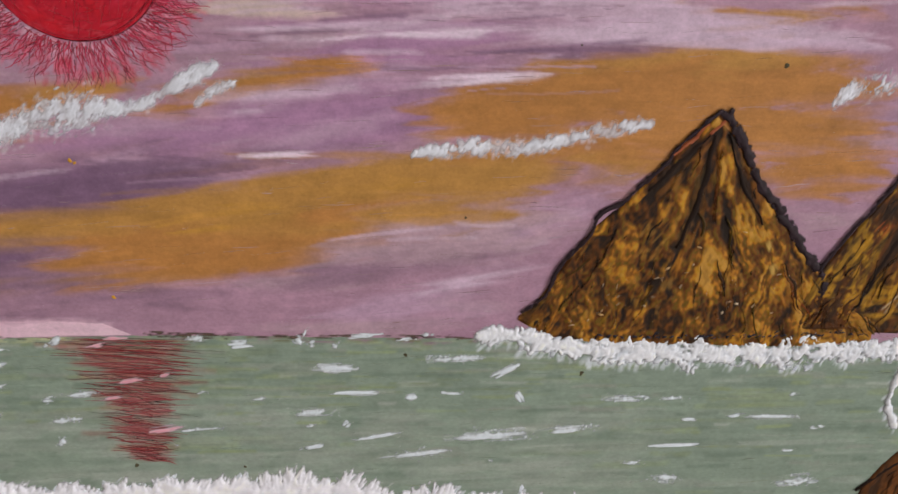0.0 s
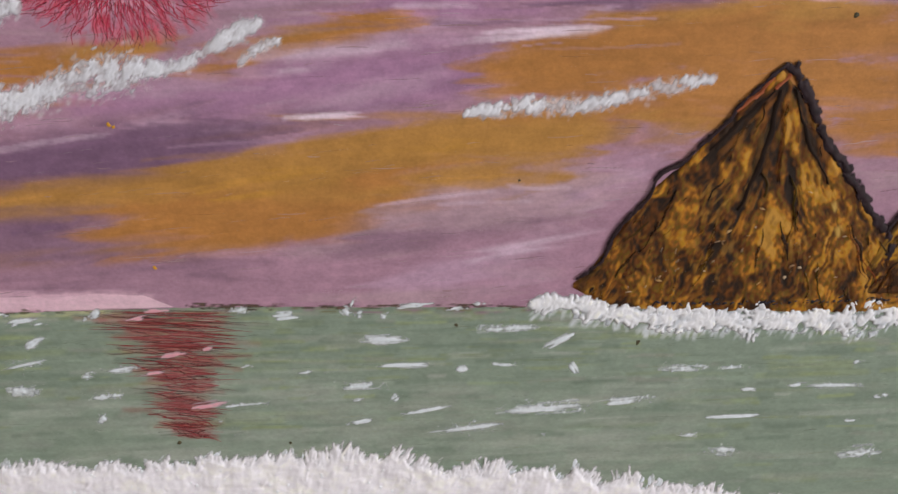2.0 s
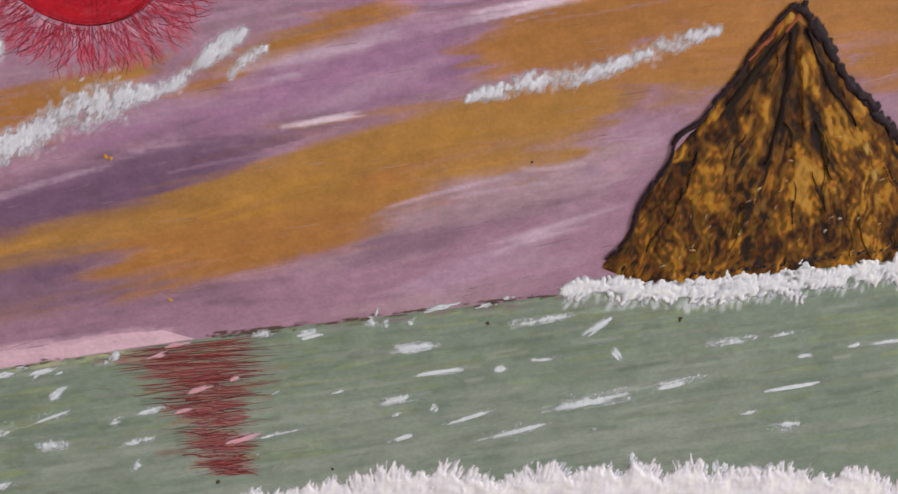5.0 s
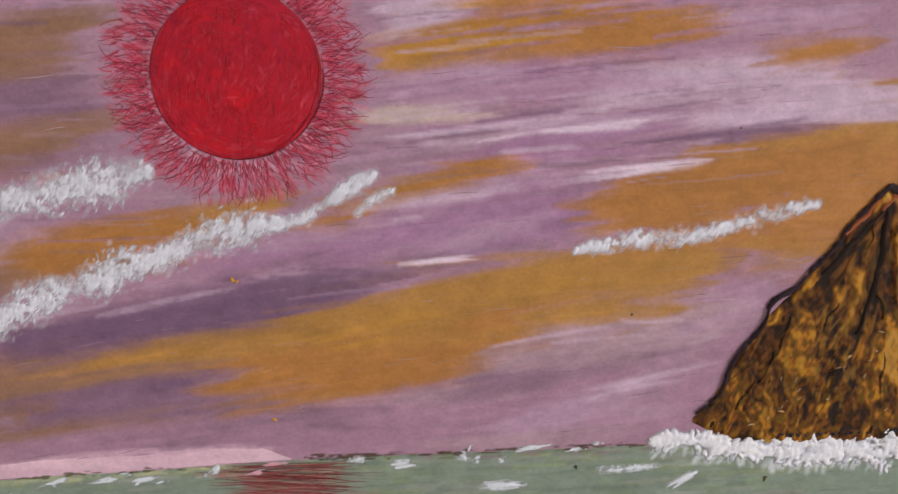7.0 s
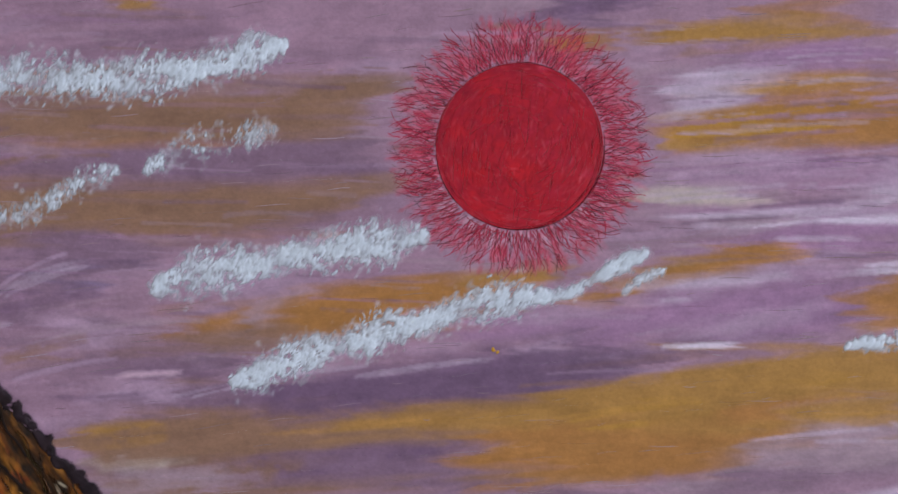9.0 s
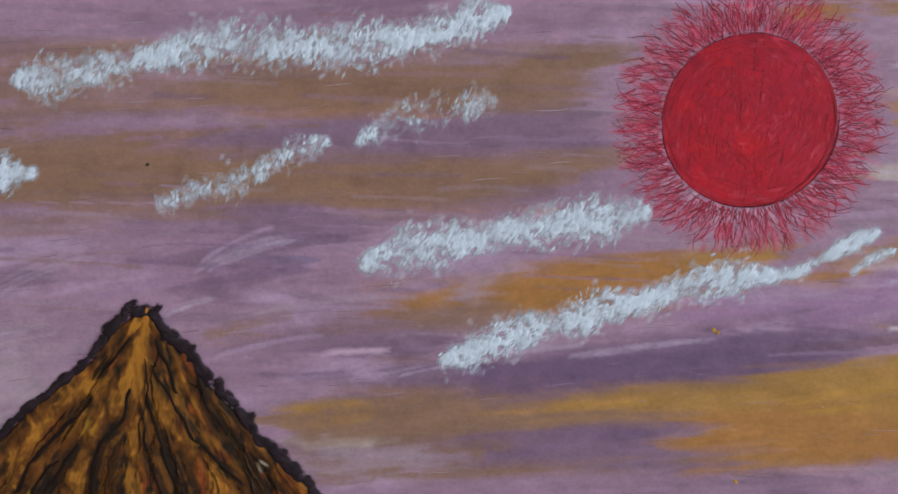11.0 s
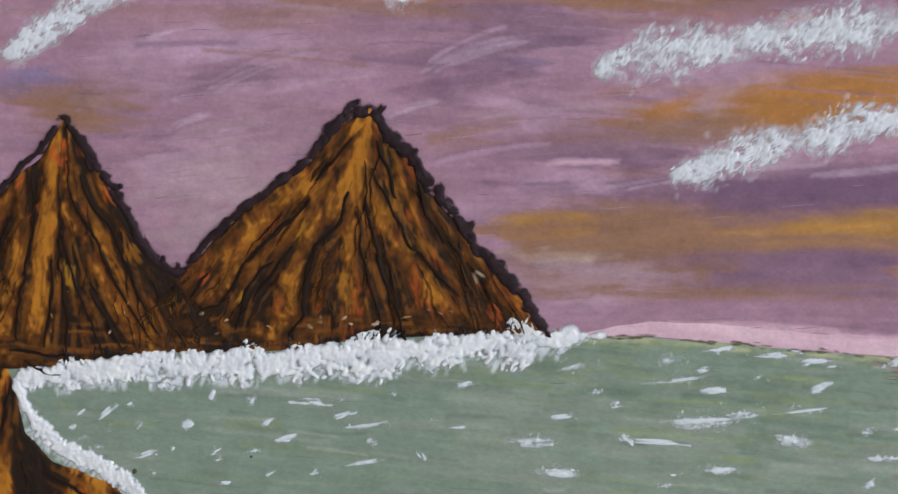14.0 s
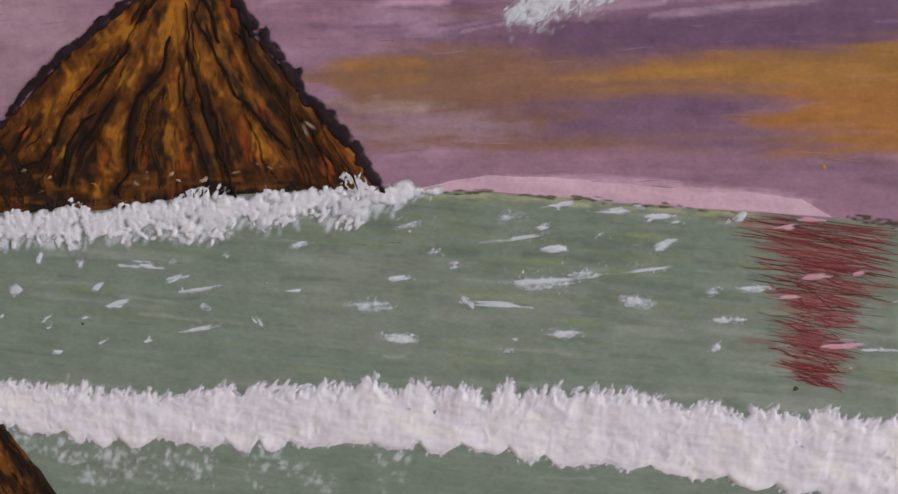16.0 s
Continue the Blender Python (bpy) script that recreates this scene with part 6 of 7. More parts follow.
outline(m4, [(128.6, 36.8), (131.6, 41.2), (134.5, 46), (139.4, 54), (146, 63.6), (154, 74.4), (160, 80.6), (166, 70.6), (176, 52)], 0.9)
r0 = mountain("rock", "dark brown painted shore rock with amber streaks",
              [(-150.5, 4), (-148, 3), (-141, 1.5), (-136.4, 0.6), (-135, -3), (-133.6, -10), (-128.6, -15), (-119, -17), (-113, -21.3), (-107.4, -29.4), (-102, -35.6), (-96, -44), (-88, -60)],
              [(-150.5, -63), (-88, -63)], [(-136, 6)], ["black", "black"] + ROCK,
              [(-122, -24, 2.5, "amber"), (-118, -30, 2, "amber"), (-124, -18, 1.5, "fire"), (-140, -4, 2, "amber"), (-145, -8, 2, "mustard")], 41,
              cracks=([(-130, -17), (-122, -20), (-115, -28), (-108, -38)], [(-128, -22), (-121, -28), (-116, -36)], [(-136, -2), (-137, -9), (-140, -18)], [(-142, 1), (-144, -6), (-146, -14)], [(-118, -18.6), (-112, -25), (-105, -35)],), crack_width=1.0, shade=0.2)
r1 = mountain("rock", "rust brown painted shore rock",
              [(147, -30), (147.6, -18), (148.6, -9), (151.6, -3.4), (155, 0.6), (160, 4), (168, 6), (176, 7)], [(147, -62), (176, -62)], [(160, 8)], ["umber", "coffee", "rust", "rust", "fire"], [], 53)
crack(r1, [(147.4, -9), (152, -5), (157, -1)], 0.7)


def flecks(parent, name, material, label, foot, count, rise, size, angle):
    fu, fv = np.array(foot, float).T
    st = Strokes()
    for _ in range(count):
        u = rng.uniform(fu[0], fu[-1])
        st.dab(u, np.interp(u, fu, fv) + abs(rng.normal(0, rise)), size * rng.uniform(0.5, 1.4), size * rng.uniform(0.35, 0.8), angle + rng.normal(0, 25), 0.6, 0.03)
    st.part(name, material, parent, label)


mat_navy = dab_material("navy_black_paint", [lin(20, 22, 34), lin(38, 42, 58), lin(30, 22, 18)])
mat_bone = dab_material("bone_white_paint", [lin(186, 146, 90), lin(200, 180, 156), lin(150, 104, 50)], thin=0.3, full=0.75)
FOOT_WEST, FOOT_EAST = [(-132, 2.4), (-121, 5), (-111, 7.6), (-89, 10.6), (-74, 14.2), (-54, 17.6)], [(90, 22.8), (113, 23.2), (140, 24.6)]
flecks(m1, "foot_shadow", mat_navy, "navy black dabs at the water line", FOOT_WEST, 130, 0.5, 0.8, 80)
flecks(m1, "light_fleck", mat_bone, "pale flecks on the lower slope", [(-106, 10.5), (-88, 13), (-62, 18)], 16, 1.6, 1.2, 5)
flecks(m3, "foot_shadow", mat_navy, "navy black dabs at the water line", FOOT_EAST, 70, 0.4, 0.9, 20)
flecks(m3, "light_fleck", mat_bone, "pale flecks of thick paint", [(86, 25), (118, 27), (124, 28)], 40, 7.0, 0.8, 50)
flecks(m0, "light_fleck", mat_bone, "pale flecks on the lower slope", [(-138, 6), (-112, 10)], 12, 4.0, 0.7, 70)


# ---- foam ----
def spiky(u, seed, tall, spread=0.8):
    """Upper rim of splashing foam: pointed tongues of uneven height."""
    a = soft_noise(u * 0.35 / spread + seed, 2.0)
    b = 1 - np.abs(2 * soft_noise(u * 0.5 / spread + seed, 7.0) - 1)
    c = 1 - np.abs(2 * soft_noise(u * 1.5 / spread + seed, 11.0) - 1)
    return tall * (1.3 * (a - 0.5) + 1.3 * (b - 0.7) + 0.35 * (c - 0.7))


def foam_band(label, upper, lower, seed):
    """The breaker: a thick skin of white with fanned tongues above and rounded lobes below."""
    uu, uv = np.array(upper, float).T
    lu, lv = np.array(lower, float).T
    skin = Wash(uu[0], uu[-1], min(lv) - 4, max(uv) + 5, 0.2, lin(222, 219, 228), covering=True)
    u, v = np.meshgrid(skin.u, skin.v)
    top = np.interp(skin.u, uu, uv) + spiky(skin.u, seed, 1.5) - 0.5
    lobe = np.abs(np.sin(skin.u * 0.42 + 5 * soft_noise(skin.u * 0.12, seed))) * (0.3 + 1.2 * soft_noise(skin.u * 0.15 + 3, seed))
    low = np.interp(skin.u, lu, lv) + 0.9 - 1.9 * lobe + 0.6 * (soft_noise(skin.u * 0.9, seed) - 0.5)
    room = np.minimum(v - low[None, :], top[None, :] - v)
    skin.cover = np.clip(room / 0.3 + 0.4 + 0.8 * (soft_noise(u * 1.6, v * 1.6) - 0.5), 0, 1)
    n = (0.5 * many_noise(u * 0.3 + seed, v * 0.45) + 0.5 * many_noise(u * 1.1, v * 1.1 + seed))[..., None]
    skin.colour = lin(208, 204, 214) + (lin(233, 232, 239) - lin(208, 204, 214)) * np.clip(0.15 + 1.2 * n, 0, 1)
    skin.thick = np.sqrt(np.clip(room / 0.9, 0, 1)) * (0.35 + 1.0 * (many_noise(u * 0.22, v * 0.25 + seed) - 0.4) + 0.4 * (soft_noise(u * 0.6, v * 0.6) - 0.5) + 0.07 * (soft_noise(u * 1.8, v * 1.5) - 0.5))
    for _ in range(2300):
        x = rng.uniform(uu[0] + 1, uu[-1] - 1)
        clump = float(soft_noise(np.array(x * 0.33 + seed), np.array(2.0)))
        fan = radians(78 + 60 * (float(soft_noise(np.array(x * 0.22 + 40), np.array(6.0))) - 0.5) + rng.normal(0, 13))
        if x < -60:
            fan -= 0.25
        l = rng.uniform(0.9, 1.9) + 6.5 * max(0.0, clump - 0.42) * rng.random()
        y = float(np.interp(x, skin.u, top)) - rng.uniform(0.2, 1.2)
        skin.stroke(x, y, x + l * math.cos(fan), y + l * math.sin(fan), rng.uniform(0.35, 0.9), lin(224, 223, 231) * rng.uniform(0.86, 1.05), rng.uniform(0.5, 1.0), rag=0.5, relief=0.2, bristle=2.6)
    for _ in range(700):
        x = rng.uniform(uu[0] + 1, uu[-1] - 1)
        y, a, l = float(np.interp(x, skin.u, low)) + rng.uniform(0.2, 0.9), radians(rng.normal(-105, 26)), rng.uniform(0.8, 1.7)
        skin.stroke(x, y, x + l * math.cos(a), y + l * math.sin(a), rng.uniform(0.5, 1.1), lin(214, 213, 222) * rng.uniform(0.88, 1.05), rng.uniform(0.4, 0.9), rag=0.5, relief=0.16)
    for _ in range(900):
        # marks of the brush inside the skin
        x = rng.uniform(uu[0] + 1, uu[-1] - 1)
        y = np.interp(x, lu, lv) + rng.uniform(0.08, 0.95) * (np.interp(x, uu, uv) - np.interp(x, lu, lv))
        a, l = radians(rng.normal(62, 35)), rng.uniform(1.0, 3.0)
        skin.stroke(x, y, x + l * math.cos(a), y + l * math.sin(a), rng.uniform(0.4, 1.2), lin(220, 218, 227) * rng.uniform(0.88, 1.08), rng.uniform(0.15, 0.45), rag=0.7, relief=0.45, bristle=2.4)
    return skin.skin("foam", 0.08, mat_white, painting, label)


wave = foam_band("thick white paint breaker with bubbles and ragged rim",
                 [(-112, -23), (-109, -20), (-95, -19.6), (-80, -18.4), (-54, -13.6), (-28, -10.4), (-3, -8), (27, -7.4), (47, -7.2), (66, -10.4), (81, -10.6), (98, -14), (114, -16.4), (122, -18), (132, -23), (146, -28)],
                 [(-112, -27), (-109, -28.4), (-95, -29), (-80, -26.9), (-62, -24.6), (-46, -22.6), (-30, -20.6), (-17, -21.4), (-5, -20.2), (10, -20.6), (60, -21), (100, -26), (146, -34)], 5.0)
UW, VW = [-110, -95, -80, -54, -28, -3, 27, 47, 66, 81, 98, 114, 132], [-20.6, -19.8, -18.6, -13.6, -10.4, -8, -7.2, -7.2, -10.4, -10.6, -14, -16.4, -23]
for _ in range(200):
    tip = Strokes()
    u = rng.uniform(-110, 130)
    v = np.interp(u, UW, VW) + spiky(np.array(u), 5.0, 1.8)
    lean = rng.normal(70 if u > -60 else 58, 16)
    for _ in range(3):
        tip.dab(u + rng.normal(0, 0.25), v + rng.normal(-0.5, 0.4), rng.uniform(0.7, 2.6), rng.uniform(0.3, 1.0), lean + rng.normal(0, 14), 0.12, 0.06)
    tip.part("foam_tongue", mat_spray, wave)
for _ in range(150):
    u = rng.normal(20, 40) if rng.random() < 0.75 else rng.uniform(-105, 110)
    if not -108 < u < 110:
        continue
    v = np.interp(u, UW, VW) - rng.uniform(1.5, 9.5)
    r = rng.uniform(0.12, 0.22)
    a = np.linspace(0, 2 * math.pi, 12)
    ring = Strokes()
    ring.ribbon(np.stack([u + r * np.cos(a), v + r * np.sin(a) * 0.8], 1), np.full(12, r * 0.55), 0.42, 0.16)
    ring.part("bubble", mat_lump, wave)


def surf(label, points, width, count, up=70, size=1.0, seed=1.0):
    """Foam along a shore: greyish scumble below, thick lumps over it and single touches along the rim."""
    pts = np.asarray(points, float)
    run = np.r_[0, np.cumsum(np.hypot(*np.diff(pts, axis=0).T))]
    room = width + 2.5
    foam = Wash(pts[:, 0].min() - room, pts[:, 0].max() + room, pts[:, 1].min() - room, pts[:, 1].max() + room, 0.16, lin(214, 217, 226), covering=True)

    def place():
        s = rng.uniform(0, run[-1])
        w = width * (0.2 + 1.45 * soft_noise(s * 0.42 + seed, 3.0)) * min(1.0, 0.25 + (run[-1] - s) / 9, 0.35 + s / 7)
        return np.interp(s, run, pts[:, 0]), np.interp(s, run, pts[:, 1]), w

    for k in range(int(count * 1.1)):
        u, v, w = place()
        big, lump = size * rng.uniform(0.6, 1.3), rng.choice((0.7, 1.0, 1.0, 1.7))
        if k < count * 0.35:
            off, a, l, wide, tone, al, rise = np.clip(rng.normal(-0.1, 0.42), -1.1, 0.8), radians(up + rng.normal(0, 30)), 2.0 * big, 1.1 * big, lin(194, 201, 211), rng.uniform(0.35, 0.85), 0.12
        elif k < count * 0.7:
            off, a, l, wide, tone, al, rise = np.clip(rng.normal(0.06, 0.36), -0.8, 0.9), rng.uniform(0, 3.1), 1.7 * big * lump, 1.1 * big * lump, lin(226, 228, 235), rng.uniform(0.4, 0.95), 0.2
        else:
            off, a, l, wide, tone, al, rise = rng.uniform(0.3, 1.0) if rng.random() < 0.6 else rng.uniform(-1.05, -0.35), radians(up + rng.normal(0, 40)), 1.7 * big, 0.75 * big, lin(226, 228, 235), rng.uniform(0.6, 1.0), 0.22
        y = v + off * w / 2 * 1.15
        c, n = math.cos(a), math.sin(a)
        foam.stroke(u - l / 2 * c, y - l / 2 * n, u + l / 2 * c, y + l / 2 * n, wide, tone * rng.uniform(0.84, 1.05), al, rag=0.75, relief=rise, bristle=2.4)
    for _ in range(count // 6):
        # streaks of thin white pulled down into the water
        u, v, w = place()
        big, a = size * rng.uniform(0.5, 1.3), radians(up + rng.normal(0, 22))
        sea.stroke(u, v - 0.35 * w, u - 2.2 * big * math.cos(a), v - 0.35 * w - 2.2 * big * math.sin(a), 0.7 * big, lin(204, 210, 218), rng.uniform(0.35, 0.85), rag=1.0, relief=0.05, bristle=3.0)
    ob = foam.skin("foam", 0.25, mat_white, painting, label)
    st = Strokes()
    for _ in range(count // 14):
        u, v, w = place()
        st.dab(u, v + w * rng.uniform(0.0, 0.55), size * rng.uniform(0.6, 1.1), size * rng.uniform(0.5, 0.9), up + rng.normal(0, 40), 0.42, 0.12, n=7)
    tagged(st.part("foam_lump", mat_lump, ob, "round lumps of thick white paint"), kind="stuff")
    return ob


surf("white surf dabs at the mountain foot", [(-134.5, -1), (-128, 0.8), (-111.5, 4.2), (-92.4, 7.3), (-80, 9.8), (-68, 12.4), (-56, 15.2), (-46, 17.6)], 5.0, 1700, 60, 1.2)
surf("sparse white surf at the shore tip", [(-52, 16.8), (-46, 17.8), (-42, 18.2)], 1.4, 90, 50, 0.8)
surf("white surf dabs running along the shore rock", [(-135, -1.5), (-133.5, -5), (-131.5, -8.5), (-127, -12), (-120, -14.5), (-114.5, -17.5), (-111, -22), (-108.5, -26)], 3.6, 850, 60, 1.05)
surf("white surf dabs at the golden mountain foot", [(70.5, 22.2), (74.9, 23.0), (79.6, 22.0), (87.8, 20.4), (100.3, 20.2), (111.0, 19.9), (130, 20.6), (150, 22), (165, 22.5)], 4.2, 1500, 70, 1.15)
surf("white surf dabs along the far shore", [(150.5, 20), (149.2, 14), (149, 10), (152, 5)], 2.6, 240, 60, 0.9)
for _ in range(46):
    cu_, l = rng.uniform(-108, -46), rng.uniform(1.2, 4.0)
    cv_ = np.interp(cu_, [-108, -90, -50], [-32, -33, -29]) + rng.normal(0, 2.2)
    for _ in range(rng.integers(4, 13)):
        u, v, a = cu_ + rng.normal(0, 1.5), cv_ + rng.normal(0, 0.8), rng.normal(1.0, 0.5)
        sea.stroke(u, v, u + l * rng.uniform(0.3, 0.9) * math.cos(a), v + l * rng.uniform(0.3, 0.9) * math.sin(a), rng.uniform(0.4, 1.5), lin(200, 206, 210), rng.uniform(0.3, 0.85), rag=1.0, relief=0.06, bristle=3.0)

# ---- glints on the sea ----
def glint(kind, u, v, length, width, angle):
    """A touch of light on the water: a loaded dab, or a dry drag that breaks up into specks."""
    a = radians(angle)
    c, si = math.cos(a), math.sin(a)
    w, h = length * abs(c) * 0.75 + width + 0.8, length * abs(si) * 0.75 + width + 0.8
    touch = Wash(u - w, u + w, v - h, v + h, 0.14, lin(206, 212, 218), covering=True)
    tone = lin(210, 150, 164) if kind == "pinkdab" else lin(204, 212, 219) if kind == "dry" else lin(206, 214, 222)
    for _ in range(int(5 + length * 1.2)):
        l, o, m = length * rng.uniform(0.35, 0.8), rng.normal(0, 0.25) * width, rng.normal(0, 0.14) * length
        x, y = u + m * c - o * si, v + m * si + o * c
        touch.stroke(x - l / 2 * c, y - l / 2 * si, x + l / 2 * c, y + l / 2 * si, max(0.4, width * rng.uniform(0.35, 0.8)), tone * rng.uniform(0.9, 1.06),
                     rng.uniform(0.2, 0.45) if kind == "dry" else rng.uniform(0.35, 0.8), rag=1.2 if kind == "dry" else 0.7, relief=0.12, bristle=3.4, bow=rng.normal(0, 0.08))
    for _ in range(int((5 + length * width * 5.0) if kind == "dry" else 2 + length)):
        x, y = u + rng.normal(0, 0.24) * length * c, v + rng.normal(0, 0.24) * length * si + rng.normal(0, 0.3) * width
        b, l = radians(angle + (rng.normal(30, 30) if kind == "dry" else rng.normal(0, 14))), rng.uniform(0.5, 1.1)
        touch.stroke(x, y, x + l * math.cos(b), y + l * math.sin(b), rng.uniform(0.3, 0.55), tone * rng.uniform(0.95, 1.1), rng.uniform(0.5, 1.0), rag=0.5, relief=0.16)
    touch.skin("glint", 0.07, mat_touch, painting)


glint("dab", -10.7, 18.5, 5.4, 0.76, 10)
glint("dab", -9.6, 14.5, 3.8, 1.14, 28)
glint("dab", -17.2, 15.1, 1.0, 0.76, 0)
glint("dab", -1.4, 8.6, 2.4, 0.85, 19)
glint("dry", -12.3, 5.7, 5.9, 1.71, 5)
glint("dry", 4.4, 9.7, 5.6, 0.95, 6)
glint("dry", 2.2, 4.7, 3.7, 0.76, 0)
glint("dab", -0.1, -0.0, 2.4, 1.33, 54)
glint("dab", 21.9, -2.9, 1.4, 0.76, 36)
glint("dab", 34.0, 5.0, 1.0, 0.66, 24)
glint("dab", 30.5, 19.8, 4.6, 1.33, 7)
glint("dab", 39.7, 20.8, 2.5, 1.90, -34)
glint("dab", 41.9, 20.2, 2.2, 1.71, 39)
glint("dab", 40.8, 22.3, 2.6, 0.76, 65)
glint("dab", 46.0, 20.2, 2.0, 1.14, 41)
glint("dab", 50.2, 22.0, 6.6, 0.66, 5)
glint("dab", 57.9, 21.5, 3.4, 0.76, 5)
glint("dab", 61.2, 22.4, 2.5, 0.66, 12)
glint("dab", 46.7, 15.7, 6.7, 1.33, 4)
glint("dry", 45.7, 15.4, 7.7, 1.14, 0)
glint("dab", 50.3, 10.8, 8.8, 0.66, 3)
glint("dab", 59.9, 9.9, 2.9, 1.33, 10)
glint("dab", 67.0, 11.0, 4.4, 0.76, -4)
glint("dab", 75.5, 15.4, 6.4, 1.23, 31)
glint("dab", 78.8, 10.5, 3.9, 1.33, -52)
glint("dry", 66.4, 17.8, 10.7, 1.33, 4)
glint("dry", 98.1, 10.2, 8.2, 1.14, 1)
glint("dry", 107.4, 10.6, 5.2, 0.66, 1)
glint("dab", 130.0, 11.8, 2.4, 0.85, 22)
glint("dry", 43.1, 6.7, 7.7, 1.14, 5)
glint("dab", 42.2, 4.0, 2.1, 0.76, 11)
glint("dab", 48.5, 4.5, 2.6, 1.14, 40)
glint("dab", 42.9, -0.4, 6.5, 0.57, 14)
glint("dab", 54.2, 2.0, 9.0, 0.57, 11)
glint("dry", 61.5, -1.6, 14.2, 0.76, 9)
glint("dry", 75.4, 2.3, 13.2, 1.71, 5)
glint("dry", 88.7, 3.8, 9.0, 1.3, 9)
glint("dab", 110.9, 6.2, 3.8, 0.76, 3)
glint("dab", 119.7, 7.2, 3.5, 1.04, 7)
glint("dry", 127.3, 7.0, 10.9, 0.76, 0)
glint("dab", 136.6, 4.9, 2.9, 0.95, 0)
glint("dab", 109.3, 0.5, 10.7, 0.66, 2)
glint("dry", 108.4, -6.9, 6.6, 1.90, 0)
glint("dry", 134.5, -7.5, 8.7, 2.09, 5)
glint("dab", 131.8, -0.4, 3.7, 0.57, 3)
glint("dab", 74.7, -3.0, 1.5, 0.57, 0)
glint("dry", 101.9, -3.4, 5.3, 0.57, 3)
glint("dab", 19.0, -0.4, 1.2, 0.57, 35)
glint("pinkdab", 17.5, 13.7, 3.4, 0.85, 17)
glint("pinkdab", 9.5, 20.5, 5.4, 0.66, 5)
glint("pinkdab", 6.7, 19.0, 4.1, 0.57, 14)
glint("pinkdab", 17.7, 3.0, 6.7, 1.14, 11)
glint("dab", 21.0, 2.8, 4.8, 0.66, 5)
glint("pinkdab", 11.9, 12.4, 5.6, 0.47, 10)
glint("pinkdab", 9.0, 9.1, 4.7, 0.47, 10)
glint("dab", 23.5, 10.3, 2.4, 0.57, 5)
glint("dab", -13.7, 19.5, 2.6, 0.66, 2)
glint("dab", 0.2, 19.6, 2.9, 1.33, 34)
glint("dry", 23.1, 20.7, 4.6, 1.33, 1)
glint("dry", 33.4, 9.3, 3.9, 0.47, 10)
glint("dry", 24.8, 3.1, 5.7, 0.47, 5)
glint("dab", -101.7, 0.8, 3.3, 1.71, 72)
glint("dab", -95.3, 0.7, 2.6, 1.33, 59)
glint("dab", -85.5, 1.7, 5.7, 1.04, 4)
glint("dab", -80.8, 2.8, 2.1, 0.76, 17)
glint("dab", -80.5, 0.1, 4.6, 0.85, 24)
glint("dab", -72.8, 4.8, 2.1, 0.76, 31)
glint("dab", -61.8, 7.9, 3.4, 0.85, 12)
glint("dab", -105.8, -5.1, 3.4, 1.33, 37)
glint("dab", -92.5, -2.8, 3.4, 1.33, 36)
glint("dab", -89.2, -5.0, 5.2, 0.85, 20)
glint("dab", -75.6, -3.5, 2.5, 1.52, 56)
glint("dab", -67.2, -5.0, 3.0, 1.14, -45)
glint("dab", -113.7, -6.2, 2.6, 1.14, 47)
glint("dab", -119.3, -4.6, 4.5, 0.95, 48)
glint("dab", -124.0, -5.3, 2.7, 0.66, 39)
glint("dab", -115.6, -3.0, 2.4, 0.76, 36)
glint("dab", -112.7, -11.2, 4.8, 0.85, 27)
glint("dab", -108.3, -9.8, 1.6, 0.76, 60)
glint("dab", -101.0, -8.9, 2.9, 0.76, 36)
glint("dab", -100.5, -10.4, 2.4, 0.57, 28)
glint("dab", -95.1, -8.1, 3.5, 0.57, 27)
glint("dab", -91.9, -11.6, 3.4, 0.66, 30)
glint("dab", -98.9, -14.2, 3.4, 0.85, 12)
glint("dab", -111.3, -14.5, 1.9, 0.76, 18)
glint("dry", -84.4, -10.4, 2.7, 0.47, 17)
glint("dry", -76.4, -7.3, 8.2, 0.47, 18)
glint("dab", -61.9, 0.6, 3.0, 0.66, 12)
glint("dab", -66.4, 1.3, 1.5, 0.57, 20)
glint("dry", -76.8, -1.1, 8.1, 0.47, 16)
glint("dab", -46.4, 4.7, 4.7, 0.85, 16)
glint("dab", -38.6, 7.6, 3.3, 0.76, 11)
glint("dry", -41.9, 9.3, 4.1, 0.57, 15)
glint("dry", -51.0, -0.2, 8.5, 1.14, 10)
glint("dab", -36.4, 2.3, 2.9, 1.52, -29)
glint("dab", -31.8, 2.6, 9.1, 0.76, 4)
glint("dry", -45.7, -4.7, 7.2, 1.71, 6)
glint("dab", -28.7, -2.4, 1.9, 0.76, -3)
glint("dry", -21.6, -0.6, 6.5, 1.52, 6)
glint("dry", -29.5, -4.5, 3.4, 0.47, 14)
glint("dry", -11.6, 5.5, 4.8, 1.52, 6)
glint("dab", 0.3, 0.2, 2.1, 1.33, 55)
glint("dab", -1.8, 8.4, 2.4, 0.85, 19)
glint("dry", -25.7, 6.7, 11.4, 1.71, 13)
glint("dry", -19.9, 8.6, 6.5, 0.95, 16)
glint("dab", -24.9, 12.0, 5.3, 1.33, 16)
glint("dry", -29.6, 12.9, 9.0, 0.66, 16)
glint("dab", -18.5, 14.8, 2.1, 0.57, 14)
glint("dab", -9.9, 14.0, 3.6, 1.04, 27)
